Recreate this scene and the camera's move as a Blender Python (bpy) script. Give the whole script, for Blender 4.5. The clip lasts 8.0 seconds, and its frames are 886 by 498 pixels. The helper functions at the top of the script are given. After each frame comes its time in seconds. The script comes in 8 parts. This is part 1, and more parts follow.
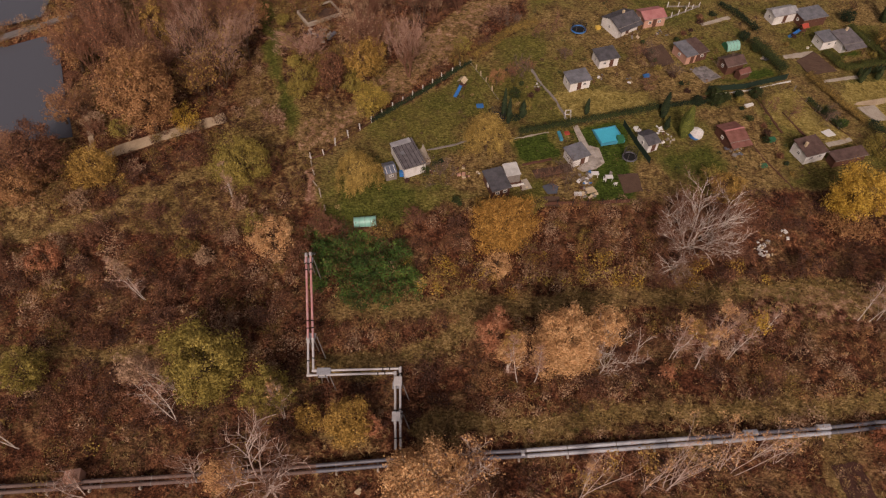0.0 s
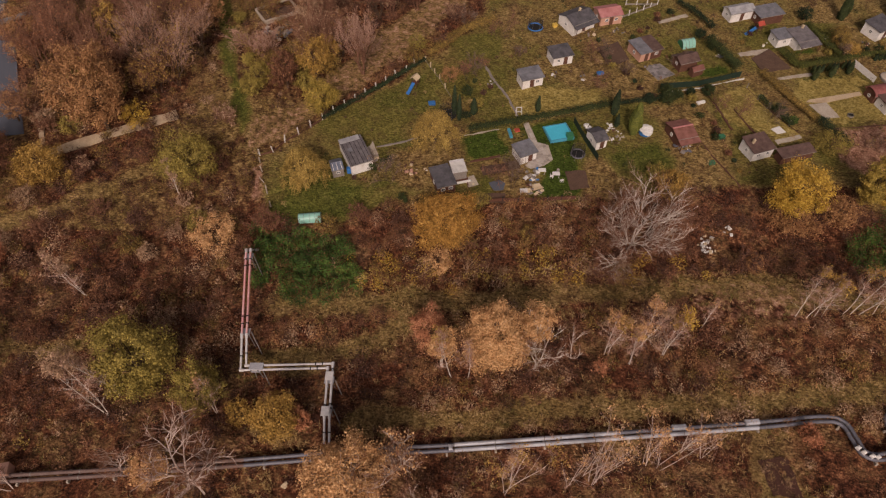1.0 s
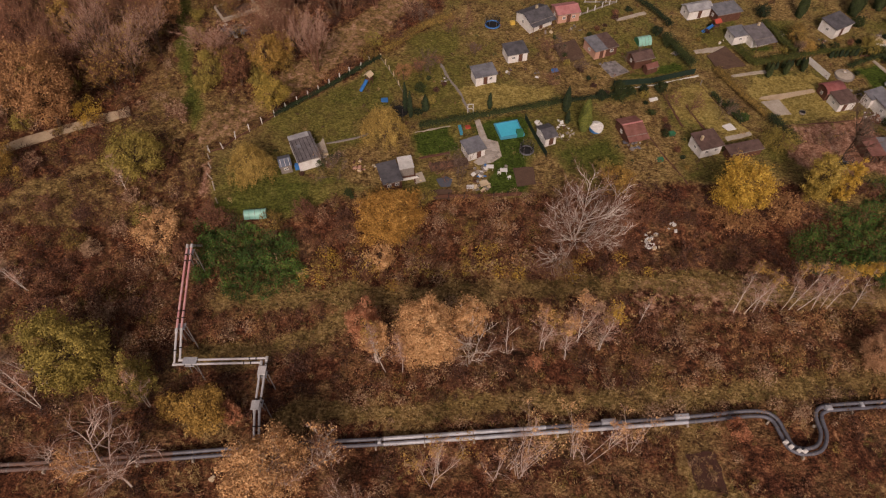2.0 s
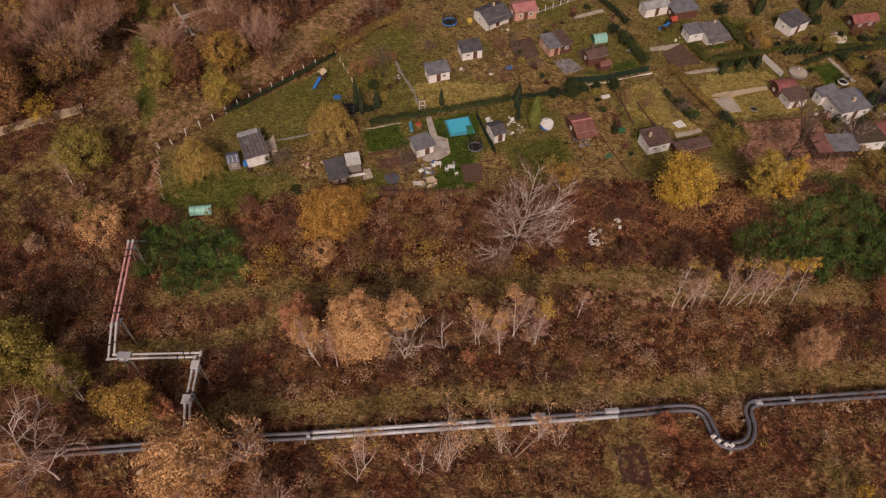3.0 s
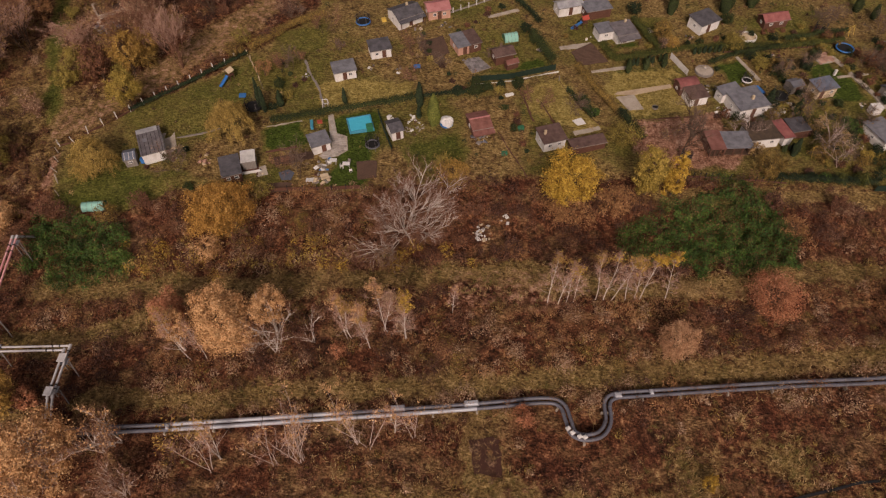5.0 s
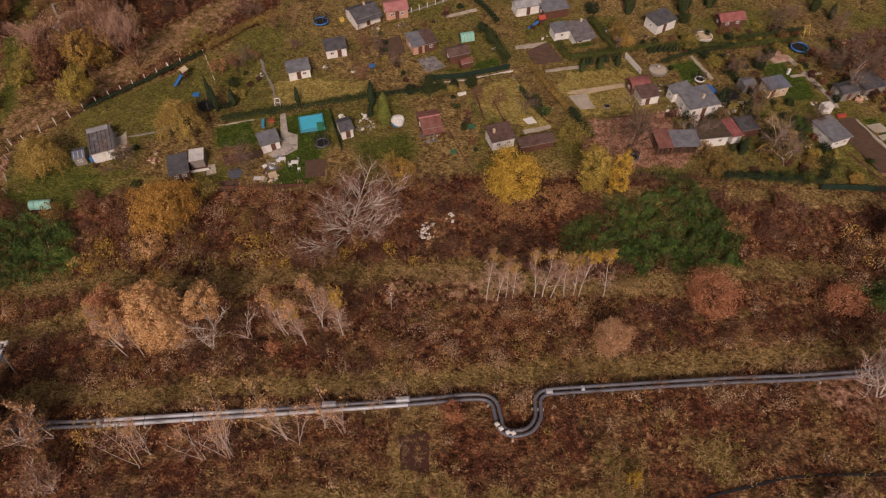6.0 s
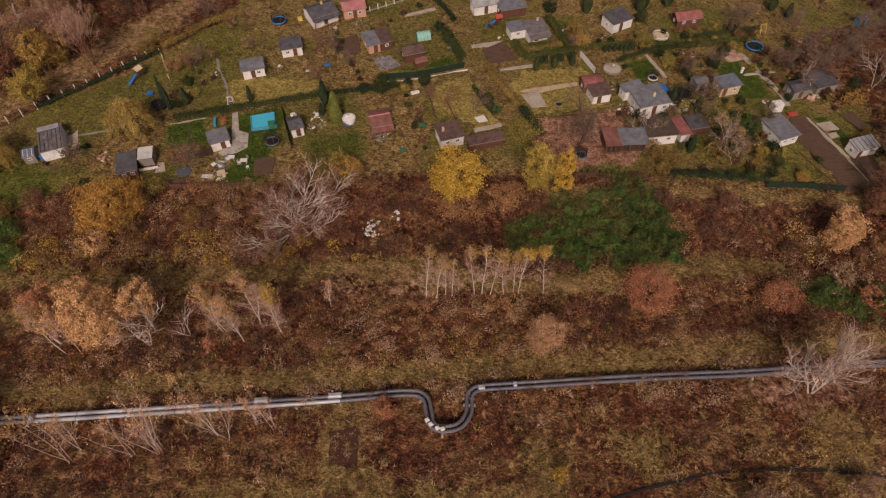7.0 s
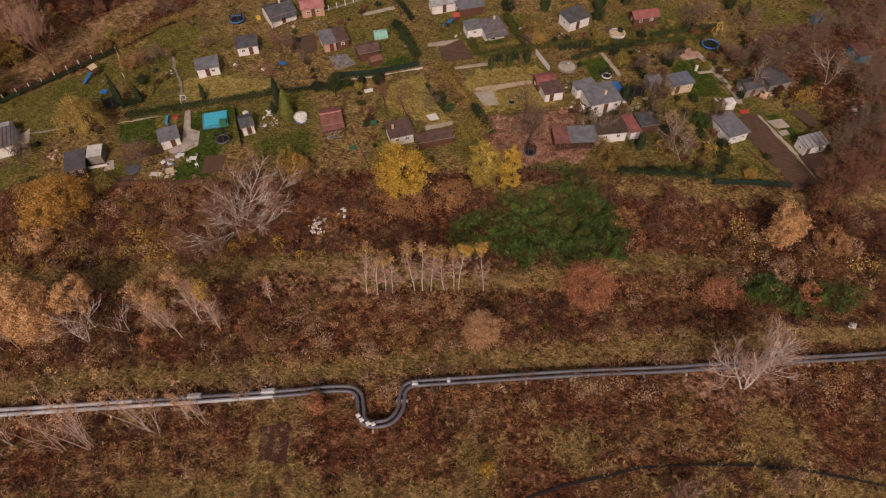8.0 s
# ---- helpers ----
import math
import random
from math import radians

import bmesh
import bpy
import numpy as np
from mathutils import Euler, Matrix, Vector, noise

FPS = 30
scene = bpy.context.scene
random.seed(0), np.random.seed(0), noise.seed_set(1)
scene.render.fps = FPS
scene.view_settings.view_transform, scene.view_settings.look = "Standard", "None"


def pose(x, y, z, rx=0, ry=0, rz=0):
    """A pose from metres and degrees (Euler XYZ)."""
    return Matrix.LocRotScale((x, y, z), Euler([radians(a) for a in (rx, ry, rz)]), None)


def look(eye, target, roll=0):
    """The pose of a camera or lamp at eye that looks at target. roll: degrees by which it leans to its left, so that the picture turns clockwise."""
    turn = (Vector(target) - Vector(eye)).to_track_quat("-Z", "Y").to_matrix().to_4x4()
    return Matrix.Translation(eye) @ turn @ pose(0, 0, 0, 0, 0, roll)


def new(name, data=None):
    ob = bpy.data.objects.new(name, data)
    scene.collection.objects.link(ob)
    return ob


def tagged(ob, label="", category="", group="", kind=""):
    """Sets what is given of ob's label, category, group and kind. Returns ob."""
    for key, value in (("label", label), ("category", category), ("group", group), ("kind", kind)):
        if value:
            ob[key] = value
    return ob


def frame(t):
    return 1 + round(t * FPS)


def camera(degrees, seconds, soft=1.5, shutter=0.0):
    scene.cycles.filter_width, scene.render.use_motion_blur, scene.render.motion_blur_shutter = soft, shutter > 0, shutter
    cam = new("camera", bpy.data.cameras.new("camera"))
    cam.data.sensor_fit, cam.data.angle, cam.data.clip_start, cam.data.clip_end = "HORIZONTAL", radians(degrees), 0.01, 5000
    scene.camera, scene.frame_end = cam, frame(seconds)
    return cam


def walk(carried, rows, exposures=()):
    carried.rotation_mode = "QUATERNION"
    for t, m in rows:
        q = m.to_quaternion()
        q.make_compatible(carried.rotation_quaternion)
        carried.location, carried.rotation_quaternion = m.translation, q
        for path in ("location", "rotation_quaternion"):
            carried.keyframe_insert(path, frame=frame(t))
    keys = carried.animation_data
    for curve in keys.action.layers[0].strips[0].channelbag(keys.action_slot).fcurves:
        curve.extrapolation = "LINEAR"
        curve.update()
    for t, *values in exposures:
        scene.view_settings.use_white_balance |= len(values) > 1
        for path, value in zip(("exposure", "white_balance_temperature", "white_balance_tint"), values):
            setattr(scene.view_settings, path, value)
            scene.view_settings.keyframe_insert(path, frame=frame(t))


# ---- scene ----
# A drone slides sideways over an overgrown railway strip with allotment gardens behind it.
cam = camera(70.0, 8.0, 1.25)
METRES, EYE, TILT, LEAN, TURN = 76.0, 80.0, -51.5, 0.0, 0.0
ROWS = [
    (0.0, 0.0, 0.0, 0.0, -0.0, 0.0, 0.0),
    (0.5, 0.0615, -0.0028, -0.0033, 0.02, -0.03, -0.01),
    (1.0, 0.1235, -0.0054, -0.0068, 0.06, -0.05, -0.03),
    (1.5, 0.1855, -0.0079, -0.0108, 0.11, -0.06, -0.05),
    (3.0, 0.3713, -0.0157, -0.0238, 0.23, -0.07, -0.07),
    (3.5, 0.4341, -0.0185, -0.0278, 0.26, -0.03, -0.08),
    (4.0, 0.4974, -0.0217, -0.0318, 0.31, 0.03, -0.09),
    (4.5, 0.5605, -0.0253, -0.0346, 0.35, 0.08, -0.09),
    (6.0, 0.7492, -0.0351, -0.0451, 0.48, 0.24, -0.08),
    (6.5, 0.8115, -0.0378, -0.0487, 0.5, 0.28, -0.06),
    (7.0, 0.8735, -0.0399, -0.0523, 0.52, 0.31, -0.06),
    (7.5, 0.9355, -0.0418, -0.0564, 0.53, 0.35, -0.04),
    (8.0, 0.9971, -0.0431, -0.0608, 0.56, 0.39, -0.0),
]
walk(cam, [(t, pose(0, 0, EYE, TILT, LEAN, TURN) @ pose(METRES * x, METRES * y, METRES * z, 90 + pitch, roll, yaw)) for t, x, y, z, yaw, pitch, roll in ROWS],
     exposures=((0.0, -0.17, 7350, 25), (8.0, -0.17, 7350, 25)))

# ---- light: an overcast autumn afternoon ----
world = bpy.data.worlds.new("overcast_sky")
scene.world = world
world.use_nodes = True
wn = world.node_tree
sky = wn.nodes.new("ShaderNodeTexSky")
sky.sky_type, sky.sun_disc = "NISHITA", False
sky.sun_elevation, sky.sun_rotation, sky.dust_density = radians(38), radians(182), 4.0
grey = wn.nodes.new("ShaderNodeHueSaturation")
grey.inputs["Saturation"].default_value = 0.35
wn.links.new(sky.outputs[0], grey.inputs["Color"])
wn.links.new(grey.outputs[0], wn.nodes["Background"].inputs["Color"])
wn.nodes["Background"].inputs["Strength"].default_value = 0.078
sun = new("sun", bpy.data.lights.new("sun", "SUN"))
sun.data.energy, sun.data.angle, sun.data.color = 2.65, radians(11), (1.0, 0.93, 0.84)
sun.matrix_world = look((0, 0, 300), (0 + 300 * math.sin(radians(182)) * -1.25, 300 * math.cos(radians(182)) * -1.25, 0))


# ---- materials ----
def lin(r, g, b):
    """A colour from 0..255 display values."""
    return tuple(((c / 255 + 0.055) / 1.055) ** 2.4 if c > 10 else c / 255 / 12.92 for c in (r, g, b)) + (1.0,)


class Nodes:
    """Short ways to wire a node material."""

    def __init__(self, name, rough=0.85, metal=0.0, spec=0.3):
        self.mat = bpy.data.materials.new(name)
        self.mat.use_nodes = True
        self.t = self.mat.node_tree
        self.bsdf = self.t.nodes["Principled BSDF"]
        self.bsdf.inputs["Roughness"].default_value = rough
        self.bsdf.inputs["Metallic"].default_value = metal
        self.bsdf.inputs["Specular IOR Level"].default_value = spec
        self.pos = self.t.nodes.new("ShaderNodeNewGeometry").outputs["Position"]

    def node(self, kind, **links):
        n = self.t.nodes.new(kind)
        for key, value in links.items():
            self.put(n.inputs[key], value)
        return n

    def put(self, socket, value):
        if isinstance(value, bpy.types.NodeSocket):
            self.t.links.new(value, socket)
        else:
            socket.default_value = value

    def noise(self, scale, detail=4.0, rough=0.6, coord=None):
        return self.node("ShaderNodeTexNoise", Vector=coord or self.pos, Scale=scale, Detail=detail, Roughness=rough).outputs["Fac"]

    def ramp(self, fac, stops):
        n = self.node("ShaderNodeValToRGB", Fac=fac)
        e = n.color_ramp.elements
        while len(e) < len(stops):
            e.new(0.5)
        for i, (p, c) in enumerate(stops):
            e[i].position, e[i].color = p, c
        return n.outputs["Color"]

    def mix(self, fac, a, b, how="MIX"):
        n = self.t.nodes.new("ShaderNodeMix")
        n.data_type, n.blend_type = "RGBA", how
        self.put(n.inputs[0], fac)
        self.put(n.inputs[6], a)
        self.put(n.inputs[7], b)
        return n.outputs[2]

    def math(self, op, a, b):
        n = self.t.nodes.new("ShaderNodeMath")
        n.operation = op
        self.put(n.inputs[0], a)
        self.put(n.inputs[1], b)
        return n.outputs[0]

    def span(self, v, lo, hi):
        return self.node("ShaderNodeMapRange", **{"Value": v, "From Min": lo, "From Max": hi}).outputs[0]

    def done(self, colour, bump=None, strength=0.4, distance=0.05):
        self.put(self.bsdf.inputs["Base Color"], colour)
        if bump is not None:
            b = self.node("ShaderNodeBump", Height=bump, Strength=strength, Distance=distance)
            self.t.links.new(b.outputs[0], self.bsdf.inputs["Normal"])
        return self.mat


def leaf_material(name, *colours, scale=0.9, spread=0.5):
    """Leaves: a colour of its own for each leaf, drifting from clump to clump and over metres."""
    n = Nodes(name, 0.7, 0.0, 0.25)
    isl = n.t.nodes.new("ShaderNodeNewGeometry").outputs["Random Per Island"]
    clump = n.span(n.noise(scale, 2.0), 0.3, 0.7)
    wide = n.span(n.noise(scale * 0.13, 2.0), 0.3, 0.7)
    drift = n.math("ADD", n.math("MULTIPLY", clump, 0.6), n.math("MULTIPLY", wide, 0.4))
    fac = n.math("ADD", n.math("MULTIPLY", isl, spread), n.math("MULTIPLY", drift, 1 - spread))
    k = len(colours) - 1
    n.done(n.ramp(fac, [(0.04 + 0.93 * (i / k) ** 0.8, lin(*c)) for i, c in enumerate(colours)]))
    return n.mat


def rough_material(name, dark, light, scale=3.0, rough=0.85, metal=0.0, bump=0.3, stain=None, spec=0.3):
    """A weathered surface: fine grain and wide stains between two colours."""
    n = Nodes(name, rough, metal, spec)
    fine, wide = n.noise(scale * 6, 5.0, 0.7), n.noise(scale * 0.5, 3.0)
    c = n.mix(n.span(fine, 0.3, 0.7), lin(*dark), lin(*light))
    c = n.mix(n.math("MULTIPLY", n.span(wide, 0.45, 0.75), 0.6), c, lin(*(stain or dark)))
    return n.done(c, fine, bump, 0.03)


def roof_material(name, dark, light, pitch=0.3, metal=0.0, rough=0.8):
    """Roof felt or sheet, streaked down the slope and mottled by moss."""
    n = Nodes(name, rough, metal, 0.35)
    co = n.t.nodes.new("ShaderNodeTexCoord").outputs["Object"]
    wave = n.node("ShaderNodeTexWave", Vector=co, Scale=1.0 / pitch, Distortion=0.6).outputs["Fac"]
    wide = n.noise(0.9, 4.0)
    fine = n.noise(14.0, 4.0)
    c = n.mix(n.span(wide, 0.35, 0.7), lin(*dark), lin(*light))
    c = n.mix(n.math("MULTIPLY", n.span(fine, 0.35, 0.75), 0.25), c, lin(*[v * 0.75 for v in dark]))
    c = n.mix(n.math("MULTIPLY", n.span(n.noise(2.6, 3.0), 0.6, 0.78), 0.35), c, lin(92, 82, 52))
    return n.done(c, wave, 0.35, 0.03)


def ground_material():
    """Leaf litter, dry grass, green grass and bare earth, spread by the ground's cover attribute."""
    n = Nodes("ground_cover", 0.95, 0.0, 0.1)
    cover = n.node("ShaderNodeAttribute")
    cover.attribute_name = "cover"
    sep = n.node("ShaderNodeSeparateColor", Color=cover.outputs["Color"])
    fine, mid = n.noise(3.0, 4.0, 0.7), n.noise(0.85, 5.0, 0.68)
    brushed = n.node("ShaderNodeMapping", Vector=n.pos, Scale=(0.8, 1.3, 1.0), Rotation=(0.0, 0.0, 0.12))
    blade = n.noise(2.6, 4.0, 0.68, brushed.outputs[0])
    tex = n.span(n.math("ADD", n.math("MULTIPLY", fine, 0.5), n.math("MULTIPLY", mid, 0.5)), 0.38, 0.62)
    turf = n.span(n.math("ADD", n.math("MULTIPLY", blade, 0.65), n.math("MULTIPLY", mid, 0.35)), 0.38, 0.62)

    def tone(*colours, by=tex):
        return n.ramp(by, [(k / (len(colours) - 1), lin(*c)) for k, c in enumerate(colours)])

    def patch(scale, lo, hi, share):
        return n.math("MULTIPLY", n.span(n.noise(scale, 6.0, 0.68), lo, hi), share)
    litter = tone((26, 16, 12), (70, 42, 29), (118, 75, 52), (182, 131, 95))
    litter = n.mix(patch(0.16, 0.45, 0.6, 0.7), litter, tone((48, 27, 20), (90, 50, 36), (130, 78, 57)))
    litter = n.mix(patch(0.21, 0.48, 0.62, 0.8), litter, tone((46, 33, 22), (100, 75, 49), (146, 113, 77), (192, 158, 114), by=turf))
    litter = n.mix(patch(0.11, 0.54, 0.68, 0.6), litter, tone((28, 19, 16), (52, 35, 28), (84, 58, 47), (138, 106, 92)))
    dry = tone((72, 54, 34), (118, 94, 58), (156, 128, 81), (196, 166, 117), by=turf)
    dry = n.mix(patch(0.35, 0.46, 0.62, 0.6), dry, tone((58, 48, 27), (102, 86, 49), (148, 126, 78), by=turf))
    dry = n.mix(patch(0.22, 0.5, 0.66, 0.55), dry, tone((46, 31, 23), (90, 63, 45), (144, 108, 79)))
    lawn = tone((70, 64, 31), (97, 90, 44), (122, 112, 57), (150, 138, 78), by=turf)
    lawn = n.mix(patch(0.16, 0.44, 0.62, 0.6), lawn, tone((54, 57, 24), (74, 79, 33), (94, 98, 43), (118, 116, 58), by=turf))
    lawn = n.mix(patch(0.24, 0.52, 0.68, 0.6), lawn, tone((70, 54, 35), (102, 82, 53), (136, 112, 74)))
    lush = tone((40, 50, 18), (58, 72, 26), (74, 90, 34), (98, 110, 48), by=turf)
    lawn = n.mix(n.span(sep.outputs["Red"], 0.74, 0.9), lawn, lush)
    soil = tone((88, 57, 44), (138, 96, 77), (172, 128, 106), (208, 170, 146))
    soil = n.mix(patch(0.5, 0.46, 0.62, 0.35), soil, tone((66, 44, 32), (110, 76, 56), (156, 114, 86)))
    rag = n.math("MULTIPLY", n.math("SUBTRACT", mid, 0.5), 1.6)

    pale = tone((110, 92, 48), (142, 122, 66), (168, 146, 84), (194, 172, 110), by=turf)
    pale = n.mix(patch(0.5, 0.48, 0.64, 0.5), pale, tone((66, 60, 28), (108, 98, 48), (150, 134, 78), by=turf))

    def edge(ch):
        return n.span(n.math("ADD", sep.outputs[ch], rag), 0.3, 0.7)
    c = n.mix(edge("Green"), litter, dry)
    c = n.mix(n.span(n.math("ADD", sep.outputs["Red"], n.math("MULTIPLY", rag, 0.4)), 0.3, 0.6), c, lawn)
    c = n.mix(edge("Blue"), c, soil)
    c = n.mix(n.span(n.math("ADD", cover.outputs["Alpha"], rag), 0.3, 0.7), c, pale)
    return n.done(c, tex, 0.9, 0.3)


def water_material():
    n = Nodes("lake_water", 0.12, 0.0, 0.5)
    return n.done(lin(82, 84, 92), n.noise(1.2, 3.0), 0.15, 0.05)


def glass_material():
    n = Nodes("window_glass", 0.08, 0.0, 0.6)
    return n.done(n.mix(n.noise(1.5), lin(44, 46, 50), lin(70, 72, 76)))


M_GROUND, M_WATER, M_GLASS = ground_material(), water_material(), glass_material()
M_BARK = rough_material("brown_bark", (62, 46, 36), (104, 82, 64), 4.0)
M_PALE = rough_material("pale_grey_bark", (160, 138, 126), (212, 192, 180), 4.0)
M_BIRCH = rough_material("birch_bark", (174, 158, 146), (224, 212, 200), 3.0, stain=(128, 110, 100))
M_FINE = rough_material("fine_pale_twigs", (136, 100, 84), (186, 150, 132), 4.0)
M_TWIG = rough_material("dry_twigs", (92, 60, 46), (146, 104, 82), 4.0)
M_GREYTWIG = rough_material("grey_brown_twigs", (84, 66, 56), (128, 106, 92), 4.0)
L_RUST = leaf_material("rust_leaves", (104, 70, 46), (146, 103, 68), (172, 128, 86), (198, 156, 112))
L_ORANGE = leaf_material("orange_leaves", (138, 98, 64), (190, 142, 96), (214, 170, 122), (234, 199, 154))
L_YELLOW = leaf_material("yellow_leaves", (120, 90, 36), (172, 134, 52), (204, 168, 74), (228, 200, 108))
L_LIME = leaf_material("lime_yellow_leaves", (90, 78, 34), (142, 120, 54), (178, 150, 74), (208, 182, 104))
L_GOLD = leaf_material("old_gold_leaves", (96, 72, 36), (146, 112, 54), (182, 144, 76), (208, 174, 106))
L_AMBER = leaf_material("amber_leaves", (112, 78, 38), (160, 116, 56), (192, 146, 76), (216, 176, 108))
L_OLIVE = leaf_material("olive_leaves", (84, 74, 36), (126, 110, 54), (160, 140, 70), (190, 166, 94))
L_GREEN = leaf_material("green_leaves", (34, 48, 20), (58, 78, 32), (84, 104, 44), (110, 122, 60))
L_RED = leaf_material("red_leaves", (112, 66, 46), (162, 102, 72), (189, 132, 98), (210, 164, 130))
L_TAN = leaf_material("tan_leaves", (108, 82, 64), (152, 120, 94), (182, 149, 121), (206, 177, 150))
L_PEACH = leaf_material("peach_leaves", (120, 84, 60), (164, 120, 88), (190, 148, 112), (212, 176, 142))
L_BROWN = leaf_material("brown_leaves", (56, 34, 26), (98, 62, 45), (138, 95, 69), (184, 140, 108))
L_DARK = leaf_material("dark_bramble", (36, 23, 19), (66, 42, 33), (98, 67, 53), (150, 114, 96))
L_MIX = leaf_material("mixed_leaves", (64, 52, 28), (104, 84, 44), (150, 120, 62), (192, 160, 92))
L_SAPLING = leaf_material("sapling_yellow", (128, 104, 50), (164, 136, 66), (190, 162, 86), (210, 186, 116))
L_IVY = leaf_material("ivy_green", (26, 37, 15), (48, 70, 27), (76, 102, 40), (126, 137, 66), spread=0.45)
L_HEDGE = leaf_material("hedge_green", (24, 32, 16), (42, 52, 24), (62, 70, 34), (86, 88, 48))
L_BOX = leaf_material("box_hedge_olive", (32, 36, 15), (60, 64, 26), (86, 88, 38), (116, 112, 54))
L_THUJA = leaf_material("thuja_green", (16, 26, 16), (30, 42, 24), (46, 58, 32), (64, 74, 42))
L_WILLOW = leaf_material("willow_leaves", (88, 70, 36), (140, 113, 58), (178, 148, 80), (208, 180, 108))
L_CYPRESS = leaf_material("cypress_leaves", (46, 52, 20), (78, 84, 34), (108, 110, 48), (138, 134, 68))
L_STRAW = leaf_material("straw", (108, 82, 52), (152, 122, 80), (186, 156, 108), (206, 182, 136))
L_GRASS = leaf_material("grass_blades", (66, 60, 28), (100, 90, 44), (134, 118, 66), (160, 140, 88))
M_WHITE = rough_material("white_plaster", (190, 186, 182), (228, 224, 220), 1.6, stain=(168, 156, 144))
M_CREAM = rough_material("cream_plaster", (178, 156, 128), (208, 188, 158), 1.6, stain=(140, 118, 94))
M_PINK = rough_material("pinkish_plaster", (168, 124, 106), (196, 154, 134), 1.6)
M_BROWNWOOD = rough_material("brown_boards", (74, 46, 36), (110, 74, 58), 2.0)
M_GREYWOOD = rough_material("grey_boards", (104, 96, 90), (150, 140, 132), 2.0)
M_MESH = rough_material("dark_green_mesh", (20, 36, 28), (38, 56, 44), 2.0, 0.7)
M_TEAL = rough_material("teal_paint", (44, 122, 148), (70, 150, 172), 2.0, 0.5)
R_GREY = roof_material("grey_roof_felt", (94, 93, 98), (126, 125, 131))
R_DARK = roof_material("dark_roof_felt", (66, 63, 67), (96, 93, 97))
R_BROWN = roof_material("brown_roof_felt", (76, 56, 51), (108, 84, 77))
R_REDBROWN = roof_material("red_brown_roof", (108, 66, 58), (140, 94, 84))
R_MOSS = roof_material("mossy_brown_roof_felt", (64, 52, 44), (92, 76, 60))
R_RED = roof_material("red_roof_sheet", (128, 70, 68), (156, 98, 92))
R_PINK = roof_material("pink_roof_sheet", (158, 98, 98), (184, 126, 122))
R_SEAMED = roof_material("grey_seamed_roof", (88, 82, 84), (120, 113, 115))
R_BLUEGREY = roof_material("blue_grey_glazing", (84, 90, 104), (118, 124, 138), 0.3, 0.0, 0.35)
R_TIN = roof_material("tin_roof", (150, 148, 150), (184, 182, 184), 0.4, 0.3, 0.55)
R_WHITE = roof_material("white_sheet", (176, 172, 168), (214, 210, 206), 0.4)
M_CONCRETE = rough_material("pale_concrete", (144, 132, 118), (182, 170, 156), 1.5, stain=(116, 100, 84))


def stone_material(name, dark, light):
    """Paving stones, each of its own shade."""
    n = Nodes(name, 0.9)
    own = n.t.nodes.new("ShaderNodeObjectInfo").outputs["Random"]
    fine = n.noise(9.0, 5.0, 0.7)
    c = n.mix(own, lin(*dark), lin(*light))
    return n.done(n.mix(n.math("MULTIPLY", n.span(fine, 0.35, 0.7), 0.4), c, lin(*[v * 0.75 for v in dark])), fine, 0.3, 0.02)


M_PAVING = stone_material("grey_paving_stone", (134, 124, 116), (186, 176, 168))
M_DARKSTONE = stone_material("dark_paving_stone", (98, 92, 92), (146, 140, 140))
M_PINKSTONE = stone_material("pinkish_paving_stone", (152, 114, 98), (196, 158, 140))
M_ASPHALT = rough_material("worn_path", (154, 132, 107), (196, 174, 146), 1.2, stain=(130, 106, 82))
M_SOIL = rough_material("dug_soil", (66, 49, 40), (102, 78, 64), 1.5, 0.95, 0.0, 0.9)
M_DARKEARTH = rough_material("dark_red_earth", (52, 32, 26), (84, 52, 42), 1.5, 0.95, 0.0, 0.9)
M_SILVER = rough_material("silver_pipe_jacket", (140, 141, 147), (184, 185, 191), 1.4, 0.45, 0.15, 0.1, (132, 126, 124))
# Lighter than M_SILVER: the raised pipes' top highlight is put into this colour.
M_HIGHLIT = rough_material("highlit_pipe_jacket", (158, 154, 155), (206, 203, 203), 1.4, 0.5, 0.0, 0.1, (168, 158, 152))
M_SLATE = rough_material("slate_pipe_jacket", (78, 77, 84), (112, 111, 120), 1.4, 0.5, 0.15, 0.1, (74, 66, 62))
M_RUSTED = rough_material("rust_stained_jacket", (84, 66, 62), (118, 98, 92), 1.4, 0.7, 0.05, 0.15, (78, 56, 46))
M_ROSE = rough_material("rusty_rose_jacket", (196, 124, 122), (222, 164, 162), 1.4, 0.6, 0.0, 0.15, (228, 200, 196))
M_STEEL = rough_material("weathered_steel", (96, 90, 88), (142, 134, 130), 2.0, 0.6, 0.2)
M_BLACK = rough_material("black_rubber", (22, 21, 22), (40, 38, 38), 2.0, 0.7)
M_POOL = rough_material("turquoise_pool_cover", (44, 164, 192), (66, 186, 210), 0.6, 0.35, 0.0, 0.05)
M_PVC = rough_material("white_plastic", (190, 186, 182), (226, 222, 218), 1.0, 0.5)
M_BLUE = rough_material("blue_plastic", (30, 88, 150), (54, 120, 176), 1.0, 0.45)
M_REDPL = rough_material("red_plastic", (150, 60, 48), (186, 86, 70), 1.0, 0.5)
M_GREENPL = rough_material("green_plastic", (28, 88, 62), (54, 120, 88), 1.0, 0.5)
M_FOIL = rough_material("turquoise_foil", (104, 160, 146), (150, 196, 182), 0.9, 0.35, 0.0, 0.1)
M_YELLOWPL = rough_material("yellow_paint", (188, 152, 62), (214, 180, 92), 1.0, 0.5)


